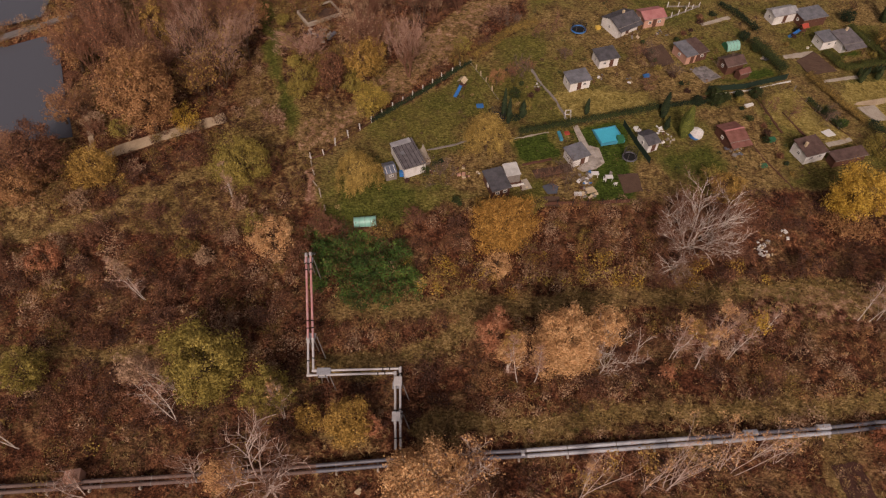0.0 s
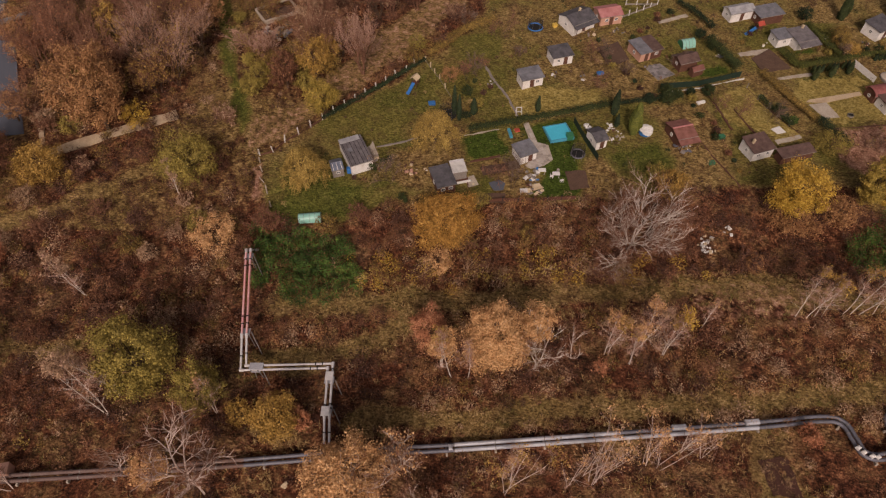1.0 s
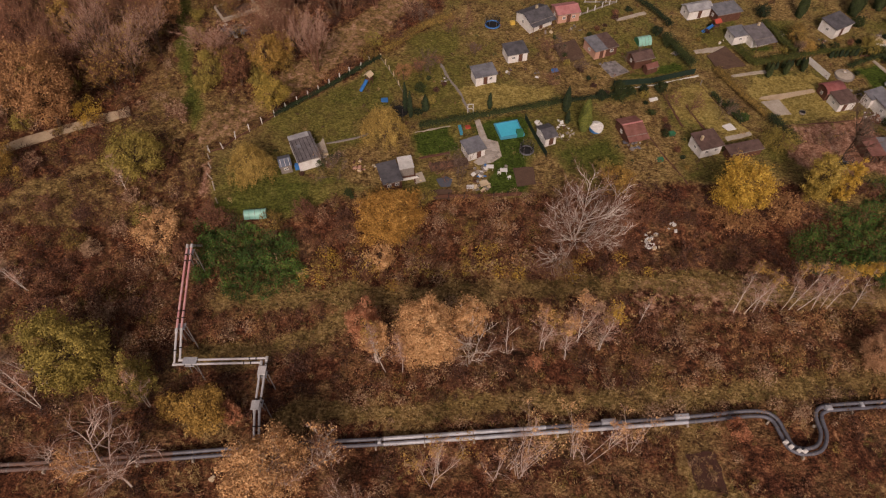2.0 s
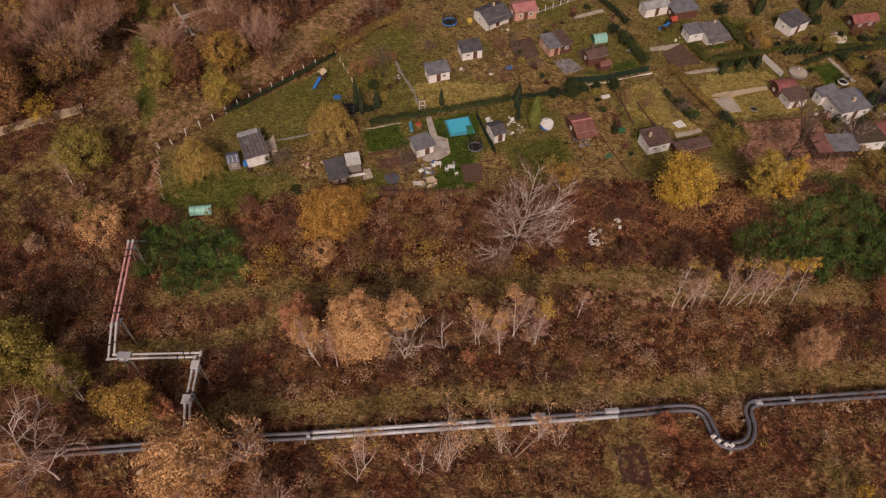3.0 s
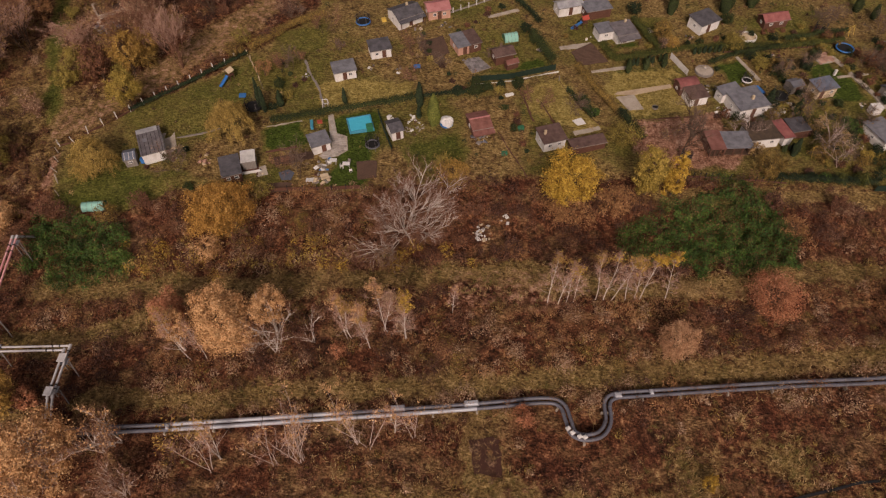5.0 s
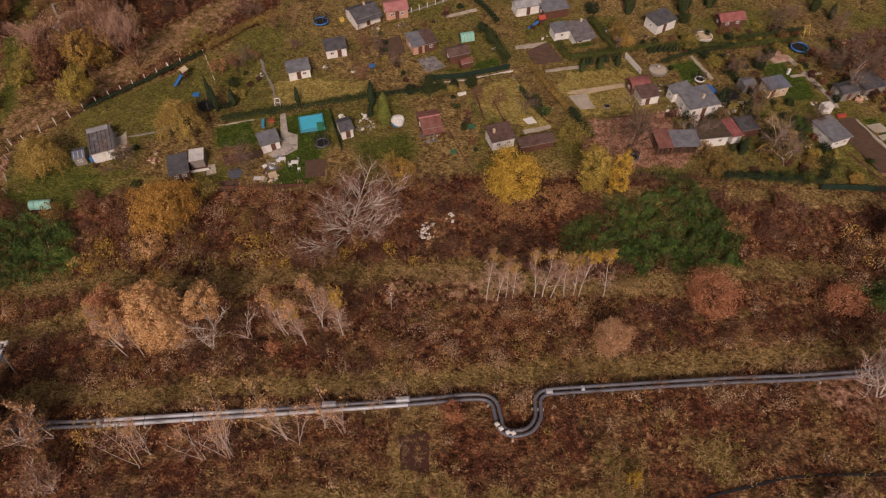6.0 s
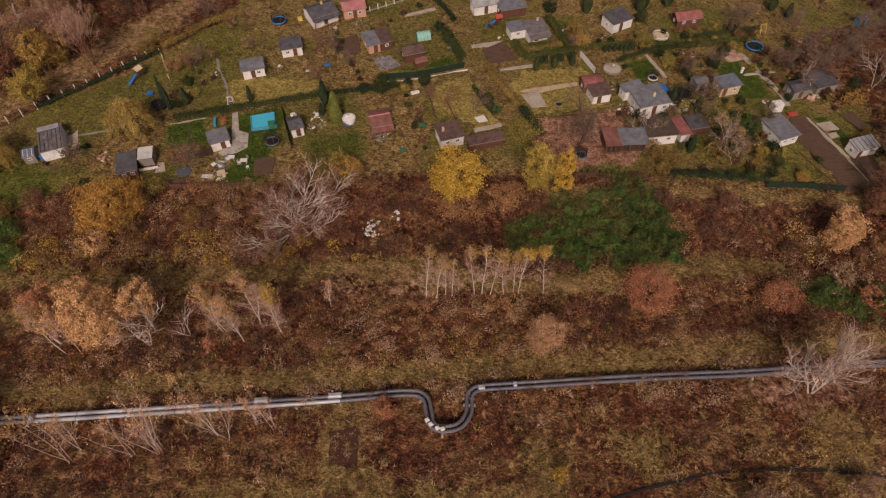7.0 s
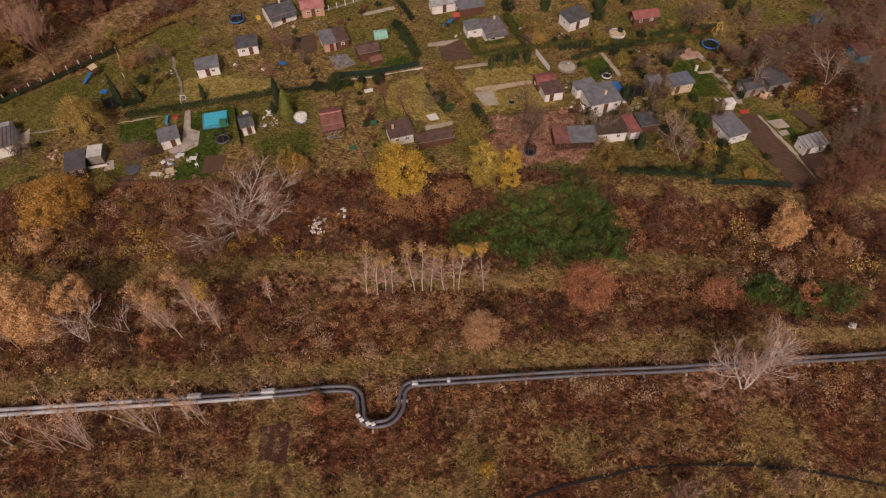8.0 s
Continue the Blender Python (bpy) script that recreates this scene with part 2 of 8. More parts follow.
# ---- building helpers ----
def ground_z(x, y):
    """The height of the ground: a low strip, a ditch, and gardens that rise slowly."""
    low = -1.9 - 0.012 * (x - 60)
    gar = 0.055 * (y - 78) - 0.018 * (x - 40)
    k = np.clip((y - 58) / 18.0, 0, 1)
    k = k * k * (3 - 2 * k)
    d = np.clip((x - 20) / 25.0, 0, 1)
    dip = np.exp(-((y - 64) / 5.0) ** 2) * d * d * (3 - 2 * d)
    far = np.clip((np.hypot(x - 40, y - 70) - 250) / 300.0, 0, 1)
    return (low * (1 - k) + gar * k - dip) * (1 - far)


class Geo:
    """Points and faces gathered into one mesh."""

    def __init__(self):
        self.v, self.f, self.count = [], {3: [], 4: []}, 0

    def add(self, v, f):
        f = np.asarray(f, dtype=np.int64)
        self.f[f.shape[1]].append(f + self.count)
        self.v.append(np.asarray(v, dtype=np.float64))
        self.count += len(v)
        return self

    def mesh(self, name, smooth=False):
        me = bpy.data.meshes.new(name)
        v = np.concatenate(self.v)
        me.vertices.add(len(v))
        me.vertices.foreach_set("co", v.astype(np.float32).ravel())
        starts, loops, at = [], [], 0
        for k in (3, 4):
            for f in self.f[k]:
                loops.append(f.ravel())
                starts.append(at + np.arange(len(f)) * k)
                at += f.size
        me.loops.add(at)
        me.loops.foreach_set("vertex_index", np.concatenate(loops).astype(np.int32))
        starts = np.concatenate(starts).astype(np.int32)
        me.polygons.add(len(starts))
        me.polygons.foreach_set("loop_start", starts)
        me.polygons.foreach_set("use_smooth", np.full(len(starts), smooth, dtype=bool))
        me.update(calc_edges=True)
        return me

    def box(self, x, y, z, sx, sy, sz, yaw=0.0, bevel=0.0):
        """A box on z with its middle at x, y; its top edges may be cut back."""
        b = min(bevel, sx / 3, sy / 3, sz / 3)
        rings = [(0, 0), (0, sz - b), (b, sz)] if b else [(0, 0), (0, sz)]
        v = []
        for inset, h in rings:
            for cx, cy in ((-1, -1), (1, -1), (1, 1), (-1, 1)):
                v.append((cx * (sx / 2 - inset), cy * (sy / 2 - inset), h))
        v = np.array(v)
        c, s = math.cos(radians(yaw)), math.sin(radians(yaw))
        v = np.c_[x + v[:, 0] * c - v[:, 1] * s, y + v[:, 0] * s + v[:, 1] * c, z + v[:, 2]]
        f = [(3, 2, 1, 0)]
        for r in range(len(rings) - 1):
            for i in range(4):
                j = (i + 1) % 4
                f.append((r * 4 + i, r * 4 + j, r * 4 + 4 + j, r * 4 + 4 + i))
        k = (len(rings) - 1) * 4
        f.append((k, k + 1, k + 2, k + 3))
        return self.add(v, f)

    def tube(self, pts, radii, sides=6, cap=True):
        """A tube along points."""
        p = np.asarray(pts, dtype=np.float64)
        n = len(p)
        r = np.broadcast_to(np.asarray(radii, dtype=np.float64), (n,))
        d = np.gradient(p, axis=0)
        d /= np.linalg.norm(d, axis=1)[:, None] + 1e-9
        ref = np.where(np.abs(d[:, 2:3]) > 0.9, np.array([[1.0, 0, 0]]), np.array([[0, 0, 1.0]]))
        a = np.cross(d, ref)
        a /= np.linalg.norm(a, axis=1)[:, None] + 1e-9
        b = np.cross(d, a)
        ang = np.arange(sides) * 2 * math.pi / sides
        v = p[:, None] + r[:, None, None] * (a[:, None] * np.cos(ang)[None, :, None] + b[:, None] * np.sin(ang)[None, :, None])
        i, j = np.meshgrid(np.arange(n - 1), np.arange(sides), indexing="ij")
        i, j = i.ravel(), j.ravel()
        k = (j + 1) % sides
        f = np.c_[i * sides + j, i * sides + k, (i + 1) * sides + k, (i + 1) * sides + j]
        self.add(v.reshape(-1, 3), f)
        if cap:
            for ring in (0, n - 1):
                self.add(v[ring], [(0, q, q + 1) for q in range(1, sides - 1)])
        return self

    def leaves(self, rng, at, size, flat=0.0, long=1.5, out=None, loose=0.6):
        """A small pointed leaf at each point; out: the way that each leaf's face is turned, roughly."""
        n = len(at)
        if n == 0:
            return self
        a = rng.normal(size=(n, 3))
        a[:, 2] *= 1 - flat
        if out is not None:
            face = out / (np.linalg.norm(out, axis=1)[:, None] + 1e-9) + rng.normal(0, loose, (n, 3))
            face /= np.linalg.norm(face, axis=1)[:, None] + 1e-9
            a -= face * np.sum(a * face, axis=1)[:, None]
        a /= np.linalg.norm(a, axis=1)[:, None] + 1e-9
        if out is not None:
            b = np.cross(face, a)
        else:
            b = rng.normal(size=(n, 3))
            b[:, 2] *= 1 - flat
            b -= a * np.sum(a * b, axis=1)[:, None]
            b /= np.linalg.norm(b, axis=1)[:, None] + 1e-9
        s = size * 1.1 * np.exp(rng.normal(0, 0.3, n)).clip(0.45, 1.8)[:, None]
        v = np.stack([at - a * s * long / 2, at + a * s * long * 0.3 - b * s * 0.5, at + a * s * long * 0.3 + b * s * 0.5], axis=1)
        return self.add(v.reshape(-1, 3), np.arange(3 * n).reshape(-1, 3))

    def blades(self, rng, at, height, width, lean=0.5):
        """A thin upright pointed blade or twig at each point."""
        n = len(at)
        if n == 0:
            return self
        ang = rng.uniform(0, 2 * math.pi, n)
        w = np.c_[np.cos(ang), np.sin(ang), np.zeros(n)] * width / 2
        h = height * rng.uniform(0.5, 1.3, n)
        up = np.c_[rng.normal(0, lean, n) * h, rng.normal(0, lean, n) * h, h]
        v = np.stack([at - w, at + w, at + up], axis=1)
        return self.add(v.reshape(-1, 3), np.arange(3 * n).reshape(-1, 3))

    def darts(self, a, b, width):
        """A thin twig from each point of a to each of b."""
        d = b - a
        w = np.cross(d, np.array([0.3, -0.8, 0.52]))
        w *= width / 2 / (np.linalg.norm(w, axis=1)[:, None] + 1e-9)
        v = np.stack([a - w, a + w, b], axis=1)
        return self.add(v.reshape(-1, 3), np.arange(3 * len(a)).reshape(-1, 3))


def link(name, data, material, parent=None, label=""):
    ob = new(name, data)
    data.materials.append(material)
    if parent:
        ob.parent = parent
    if label:
        ob["label"] = label
    return ob


def part(name, geo, material, parent, label="", smooth=False):
    """Links what was gathered as one mesh under a thing or under a part."""
    return link(name, geo.mesh(name, smooth), material, parent, label)


def thing(name, x, y, label, category, yaw=0.0, group="", lift=0.0):
    """An Empty on the ground that bears the parts of a thing."""
    e = new(name)
    e.empty_display_size = 0.2
    e.matrix_world = pose(x, y, float(ground_z(x, y)) + lift, 0, 0, yaw)
    return tagged(e, label, category, group)


def inside(px, py, poly):
    """Which points lie within a polygon."""
    res = np.zeros(np.shape(px), dtype=bool)
    n = len(poly)
    for i in range(n):
        (x1, y1), (x2, y2) = poly[i], poly[(i + 1) % n]
        if y1 == y2:
            continue
        res ^= ((y1 > py) != (y2 > py)) & (px < (x2 - x1) * (py - y1) / (y2 - y1) + x1)
    return res


def line_distance(px, py, line):
    best = np.full(np.shape(px), 1e9)
    for (x1, y1), (x2, y2) in zip(line, line[1:]):
        dx, dy = x2 - x1, y2 - y1
        s = np.clip(((px - x1) * dx + (py - y1) * dy) / (dx * dx + dy * dy), 0, 1)
        best = np.minimum(best, np.hypot(px - x1 - s * dx, py - y1 - s * dy))
    return best


def soft_area(px, py, poly, width=1.0):
    """1 within a polygon, 0 without, running over its edge."""
    d = line_distance(px, py, list(poly) + [poly[0]])
    return np.clip(0.5 + np.where(inside(px, py, poly), d, -d) / width, 0, 1)


def wobble(px, py, scale, seed=0.0):
    """A smooth random unevenness between -1 and 1 (two octaves of value noise)."""
    def layer(x, y, salt):
        i, j = np.floor(x), np.floor(y)
        u, v = x - i, y - j
        u, v = u * u * (3 - 2 * u), v * v * (3 - 2 * v)

        def corner(a, b):
            q = np.sin(a * 127.1 + b * 311.7 + salt * 74.7) * 43758.5453
            return (q - np.floor(q)) * 2 - 1
        top = corner(i, j) * (1 - u) + corner(i + 1, j) * u
        low = corner(i, j + 1) * (1 - u) + corner(i + 1, j + 1) * u
        return top * (1 - v) + low * v
    x, y = np.asarray(px) / (1.9 * scale), np.asarray(py) / (1.9 * scale)
    return np.clip(1.25 * layer(x, y, seed + 1.0) + 0.55 * layer(x * 2.3 + 5.1, y * 2.3 - 3.7, seed + 9.0), -1, 1)


# ---- zones of the place ----
GARDENS = [(-20.0, 68.8), (-10.7, 67.5), (0.9, 72.6), (14.5, 73.0), (32.1, 73.9), (54.0, 75.9), (67.1, 76.8), (87.0, 77.2), (107.8, 75.8), (123.8, 74.4), (140.6, 73.1), (154.0, 73.0), (166.0, 92.0), (172.0, 108.0), (170.0, 122.0), (160.0, 134.0), (151.7, 174.4), (28.6, 170.4), (16.3, 123.5), (12.5, 117.4), (4.5, 109.7), (-12.3, 93.3), (-23.5, 83.7)]
LAWNS_NEAR = ([(-20.5, 72.8), (-13.0, 78.0), (1.0, 78.3), (6.3, 76.0), (-0.9, 71.9), (-10.7, 67.8), (-18.5, 68.5)],
              [(-10.3, 94.1), (4.6, 108.8), (10.6, 96.2), (4.8, 94.4), (-0.6, 87.5), (-10.3, 88.7)],
              [(13.0, 88.7), (19.4, 90.2), (21.8, 85.0), (14.6, 83.0)],
              [(22.3, 92.5), (34.1, 93.5), (35.3, 84.2), (33.1, 74.7), (24.2, 74.2), (26.9, 82.9)],
              [(39.3, 86.3), (51.1, 88.5), (50.8, 79.2), (39.2, 80.4)],
              [(52.6, 104.3), (59.0, 105.2), (69.0, 107.9), (67.0, 111.2), (61.8, 110.3), (61.5, 107.7)],
              [(83.0, 113.0), (89.4, 114.3), (88.0, 116.6), (83.4, 114.6)])
LAWNS_FAR = ([(72.1, 119.0), (82.1, 126.3), (85.7, 114.5), (74.0, 116.1)],
             [(102.6, 108.8), (108.8, 111.3), (109.9, 104.2), (104.1, 102.4)],
             [(121.5, 108.2), (128.1, 111.1), (132.3, 99.5), (124.3, 96.8)],
             [(137.0, 93.8), (140.6, 94.6), (143.6, 86.8), (139.9, 85.3)],
             [(125.0, 81.4), (131.4, 83.6), (135.9, 75.9), (127.4, 76.5)],
             [(9.9, 119.3), (22.0, 121.6), (22.3, 113.8), (15.7, 108.2), (9.5, 111.7)],
             [(113.8, 98.3), (121.3, 95.9), (124.6, 91.1), (119.4, 79.8), (111.6, 85.5)])
CLEARING = [(-68.3, 127.1), (-61.2, 131.0), (-58.7, 118.4), (-62.1, 114.3), (-65.0, 118.0)]
RIDE = [(-41.3, 131.0), (-38.2, 131.1), (-31.8, 108.0), (-25.8, 91.9), (-28.5, 88.9), (-36.0, 109.7)]
LAWNS = LAWNS_NEAR + LAWNS_FAR + (RIDE, CLEARING)
DRY_LAWNS = ([(10.9, 109.9), (34.2, 118.0), (48.0, 105.4), (40.8, 96.8), (12.8, 90.7)], [(56.5, 99.6), (72.2, 106.0), (78.4, 86.8), (61.0, 83.6)], [(79.8, 106.1), (93.9, 109.1), (97.5, 94.0), (81.7, 92.2), (79.1, 100.1)],
             [(49.6, 97.0), (57.9, 102.2), (62.5, 79.4), (50.2, 77.9)], [(89.5, 125.5), (132.2, 128.7), (125.0, 110.8), (89.1, 113.6)], [(47.1, 130.7), (61.2, 131.1), (68.4, 111.3), (46.4, 118.3)],
             [(131.9, 93.7), (164.0, 99.2), (154.2, 74.9), (141.1, 74.7)], [(70.8, 111.3), (73.4, 106.0), (84.3, 81.2), (79.2, 81.1), (67.8, 115.0)])
PALE_LAWNS = ([(79.7, 105.8), (93.8, 108.6), (97.2, 96.4), (88.7, 93.9), (82.5, 93.0), (79.7, 100.1)], [(62.3, 100.6), (70.8, 104.2), (73.8, 95.9), (78.2, 88.3), (71.4, 88.9), (63.6, 94.1)], [(21.8, 101.4), (29.6, 103.2), (40.9, 101.8), (39.7, 97.1), (23.3, 94.1)])
EARTH = (([(81.7, 92.2), (99.8, 94.1), (105.1, 84.4), (99.4, 80.1), (89.8, 78.6), (82.8, 83.3)], 0.85), ([(-25.8, 80.6), (-24.0, 85.5), (-18.5, 89.2), (-10.8, 97.4), (-2.4, 107.5), (6.4, 119.0), (15.5, 132.6), (5.8, 132.0), (-3.2, 120.5), (-10.2, 110.8), (-20.0, 95.8), (-26.0, 92.5), (-27.2, 86.8)], 0.42), ([(-24.7, 79.2), (-22.4, 80.6), (-20.5, 74.2), (-22.7, 73.0)], 0.75), ([(105.7, 35.1), (112.1, 38.7), (123.3, 37.9), (123.2, 32.7), (112.0, 31.8)], 0.5), ([(46.8, 56.7), (57.7, 57.8), (68.9, 56.4), (70.0, 52.1), (62.2, 49.6), (48.7, 51.1)], 0.42))
LITTER = (([(-72.0, 36.0), (-30.0, 35.0), (-8.5, 31.0), (-8.0, 18.0), (-40.0, 14.0), (-72.0, 14.0)], 1.0), ([(8.0, 30.0), (30.0, 30.8), (50.0, 32.3), (49.0, 24.0), (30.0, 21.5), (10.0, 20.0)], 1.0), ([(48.8, 97.8), (59.1, 98.0), (63.5, 89.8), (60.2, 80.0), (50.0, 78.5), (51.5, 89.0)], 0.9), ([(38.5, 117.1), (45.8, 119.3), (47.7, 110.8), (48.9, 102.0), (43.1, 99.3), (38.7, 103.4), (37.1, 110.5)], 0.8), ([(56.6, 100.5), (60.8, 102.2), (62.7, 94.1), (58.7, 90.2), (56.4, 93.2)], 0.6), ([(-0.1, 84.5), (6.0, 85.4), (8.0, 78.4), (2.1, 77.7)], 0.85), ([(-2.8, 76.9), (6.0, 77.7), (4.5, 74.4), (-3.0, 72.5)], 0.6),
          ([(17.6, 83.5), (23.8, 82.2), (24.2, 74.2), (18.3, 74.1)], 0.8), ([(36.1, 118.0), (30.6, 116.0), (26.6, 110.2), (29.6, 105.0), (37.6, 103.4)], 0.45), ([(49.3, 79.2), (54.8, 83.5), (60.4, 79.4), (59.1, 76.7), (50.0, 75.9)], 0.6), ([(21.6, 130.0), (29.2, 130.2), (24.5, 119.7), (20.6, 123.6)], 0.5), ([(34.1, 83.8), (39.3, 83.9), (41.0, 75.1), (34.1, 75.0)], 0.7),
          ([(97.1, 111.9), (102.5, 110.2), (103.2, 104.9), (96.2, 104.8)], 0.6), ([(115.8, 114.3), (125.5, 114.5), (122.6, 107.1), (113.7, 105.2)], 0.6), ([(134.1, 113.2), (150.6, 122.4), (176.0, 124.0), (176.0, 100.0), (150.0, 98.0), (143.6, 97.5), (136.6, 103.8)], 1.1), ([(150.4, 98.7), (172.5, 102.7), (160.0, 72.0), (146.8, 75.9)], 1.0))
TRACKS = (([(-2.4, 34.1), (15.2, 35.0), (33.9, 36.2), (56.0, 37.2), (68.3, 38.9), (82.3, 39.9), (96.2, 40.7), (80.3, 38.6), (101.2, 41.6), (118.3, 43.0), (141.5, 44.7)], 1.5),
          ([(-15.4, 52.8), (-1.2, 53.4), (25.1, 54.5), (52.0, 56.6), (63.8, 57.4), (59.8, 55.4), (81.6, 53.5), (103.9, 57.3), (118.9, 58.1)], 1.9),
          ([(-72.2, 65.3), (-63.7, 67.5), (-54.5, 71.4), (-45.5, 77.6), (-40.2, 80.3)], 1.5), ([(-63.6, 44.9), (-53.9, 44.7), (-41.0, 45.0)], 1.2), ([(-18.0, 42.9), (-6.8, 43.9), (6.5, 51.6)], 1.6),
          ([(84.3, 73.2), (106.5, 73.5), (126.4, 72.6), (152.8, 71.1)], 1.5))
IVIES = ([(-22.1, 66.0), (-11.8, 68.6), (-3.6, 58.4), (-4.8, 53.9), (-15.1, 53.3), (-20.2, 58.2)], [(75.8, 64.6), (82.4, 69.3), (95.8, 75.4), (103.5, 74.3), (103.5, 68.0), (106.7, 63.8), (103.4, 58.6), (88.3, 57.5), (76.7, 60.9)], [(122.3, 53.9), (135.8, 54.1), (140.8, 50.8), (131.7, 47.6), (123.1, 50.7)])


def zone_cover(x, y):
    """Shares of lawn, dry grass, bare earth and pale lawn at points of the plan."""
    wx, wy = x + 0.9 * wobble(x, y, 2.3, 1.0), y + 0.9 * wobble(x, y, 2.1, 2.0)
    lawn, dry, earth, pale = np.zeros(x.shape), np.zeros(x.shape), np.zeros(x.shape), np.zeros(x.shape)
    for p in PALE_LAWNS:
        pale = np.maximum(pale, 0.85 * soft_area(wx, wy, p, 1.5))
    dry = np.maximum(dry, 0.9 * soft_area(wx, wy, GARDENS, 3.0))
    for p in LAWNS:
        lush = p in LAWNS_NEAR[2:4] or p in LAWNS_FAR[1:4] or p in LAWNS_NEAR[5:]
        lawn = np.maximum(lawn, (1.0 if lush else 0.82 if p in (LAWNS_NEAR[0], LAWNS_NEAR[4], RIDE) else 0.66) * soft_area(wx, wy, p, 1.5))
    lawn = np.maximum(lawn, (0.44 + 0.2 * wobble(x, y, 5.0, 4.0)) * soft_area(wx, wy, GARDENS, 2.0))
    for p in DRY_LAWNS:
        a = soft_area(wx, wy, p, 1.5)
        dry, lawn = np.maximum(dry, a), np.maximum(lawn, a * (0.48 + 0.2 * wobble(x, y, 4.0, 5.0)))
    for p, k in EARTH:
        earth = np.maximum(earth, k * soft_area(wx, wy, p, 1.5))
    dry = np.maximum(dry, 0.95 * soft_area(wx, wy, EARTH[1][0], 2.5))
    for line, w in TRACKS:
        dry = np.maximum(dry, np.clip(1.7 - line_distance(wx, wy, line) / w, 0, 1) * 0.8)
    dry = np.maximum(dry, np.where(y < 34, 0.3 + 0.6 * wobble(x, y, 3.5, 8.0) * np.clip((y + 40) / 15, 0, 1) * np.clip((x + 115) / 15, 0, 1) * np.clip((195 - x) / 15, 0, 1), 0))
    dry = np.maximum(dry, np.where((x < -16) & (x > -75) & (y > 66) & (y < 135), 0.4 + 0.35 * wobble(x, y, 6.0, 14.0), 0))
    for p, k in LITTER:
        m = 1 - 0.72 * k * soft_area(wx, wy, p, 2.5)
        dry, lawn, pale = dry * (m if k >= 1 else 0.65 + 0.35 * m), lawn * m, pale * m
    return lawn, dry, earth, pale


def open_ground(x, y):
    """1 where the undergrowth leaves the ground open."""
    o = soft_area(x, y, GARDENS, 1.5)
    for p, k in EARTH:
        o = np.maximum(o, soft_area(x, y, p, 1.5))
    for line, w in TRACKS:
        o = np.maximum(o, np.clip(1.6 - line_distance(x, y, line) / w, 0, 1))
    o = np.maximum(o, soft_area(x, y, LAKE, 2.0))
    o = np.maximum(o, soft_area(x, y, LAKE_FAR, 2.0))
    o = np.maximum(o, soft_area(x, y, RIDE, 2.0))
    return o


LAKE_FAR = [(-95.0, 119.6), (-86.3, 123.9), (-87.0, 131.0), (-93.0, 150.0), (-190.0, 150.0), (-190.0, 100.0)]
LAKE = [(-90.0, 113.6), (-81.2, 118.6), (-74.1, 101.9), (-67.7, 88.1), (-74.2, 86.9), (-80.7, 87.9), (-100.0, 70.0), (-180.0, 70.0), (-180.0, 130.0)]


# ---- ground ----
def make_ground():
    def steps(lo, hi, fine, far):
        out = [*np.arange(lo, hi + fine, fine)]
        s = fine
        while out[-1] < far:
            s *= 1.5
            out.append(out[-1] + s)
        s = fine
        while out[0] > -far:
            s *= 1.5
            out.insert(0, out[0] - s)
        return np.array(out)
    xs, ys = steps(-105, 185, 1.0, 3000), steps(-40, 140, 1.0, 3000)
    gx, gy = np.meshgrid(xs, ys, indexing="ij")
    z = ground_z(gx, gy) + 0.12 * wobble(gx, gy, 2.4) + 0.06 * wobble(gx, gy, 0.9, 3.0)
    z = z - 1.2 * np.maximum(soft_area(gx, gy, LAKE, 3.0), soft_area(gx, gy, LAKE_FAR, 3.0))
    n, m = gx.shape
    i, j = np.meshgrid(np.arange(n - 1), np.arange(m - 1), indexing="ij")
    a = (i * m + j).ravel()
    g = Geo().add(np.c_[gx.ravel(), gy.ravel(), z.ravel()], np.c_[a, a + m, a + m + 1, a + 1])
    me = g.mesh("ground", True)
    lawn, dry, earth, pale = zone_cover(gx.ravel(), gy.ravel())
    at = me.color_attributes.new("cover", "FLOAT_COLOR", "POINT")
    at.data.foreach_set("color", np.c_[lawn, dry, earth, pale].astype(np.float32).ravel())
    tagged(link("ground", me, M_GROUND), "brown leaf litter, dry grass and garden lawns", "ground", kind="structure")


make_ground()


def sheet(name, poly, material, label, category, thick=0.06, lift=0.1, kind="structure", wave=0.0, step=1.0):
    """A thin slab that follows the ground within a polygon."""
    n = len(poly)
    top = []
    for k in range(n):
        (x1, y1), (x2, y2) = poly[k], poly[(k + 1) % n]
        c = max(1, int(math.hypot(x2 - x1, y2 - y1) / step)) if wave else 1
        for q in range(c):
            x, y = x1 + (x2 - x1) * q / c, y1 + (y2 - y1) * q / c
            x, y = x + wave * float(wobble(np.array(x), np.array(y), 0.8)), y + wave * float(wobble(np.array(x), np.array(y), 0.7, 5.0))
            top.append((x, y, float(ground_z(x, y)) + lift))
    bm = bmesh.new()
    vs = [bm.verts.new(p) for p in top]
    face = bm.faces.new(vs)
    if face.normal.z < 0 or (face.normal_update() or face.normal.z) < 0:
        bmesh.ops.reverse_faces(bm, faces=[face])
    r = bmesh.ops.extrude_face_region(bm, geom=[face])
    for v in r["geom"]:
        if isinstance(v, bmesh.types.BMVert):
            v.co.z += thick
    bmesh.ops.recalc_face_normals(bm, faces=bm.faces)
    bmesh.ops.triangulate(bm, faces=[f for f in bm.faces if len(f.verts) > 4])
    me = bpy.data.meshes.new(name)
    bm.to_mesh(me)
    bm.free()
    return tagged(link(name, me, material), label, category, kind=kind)


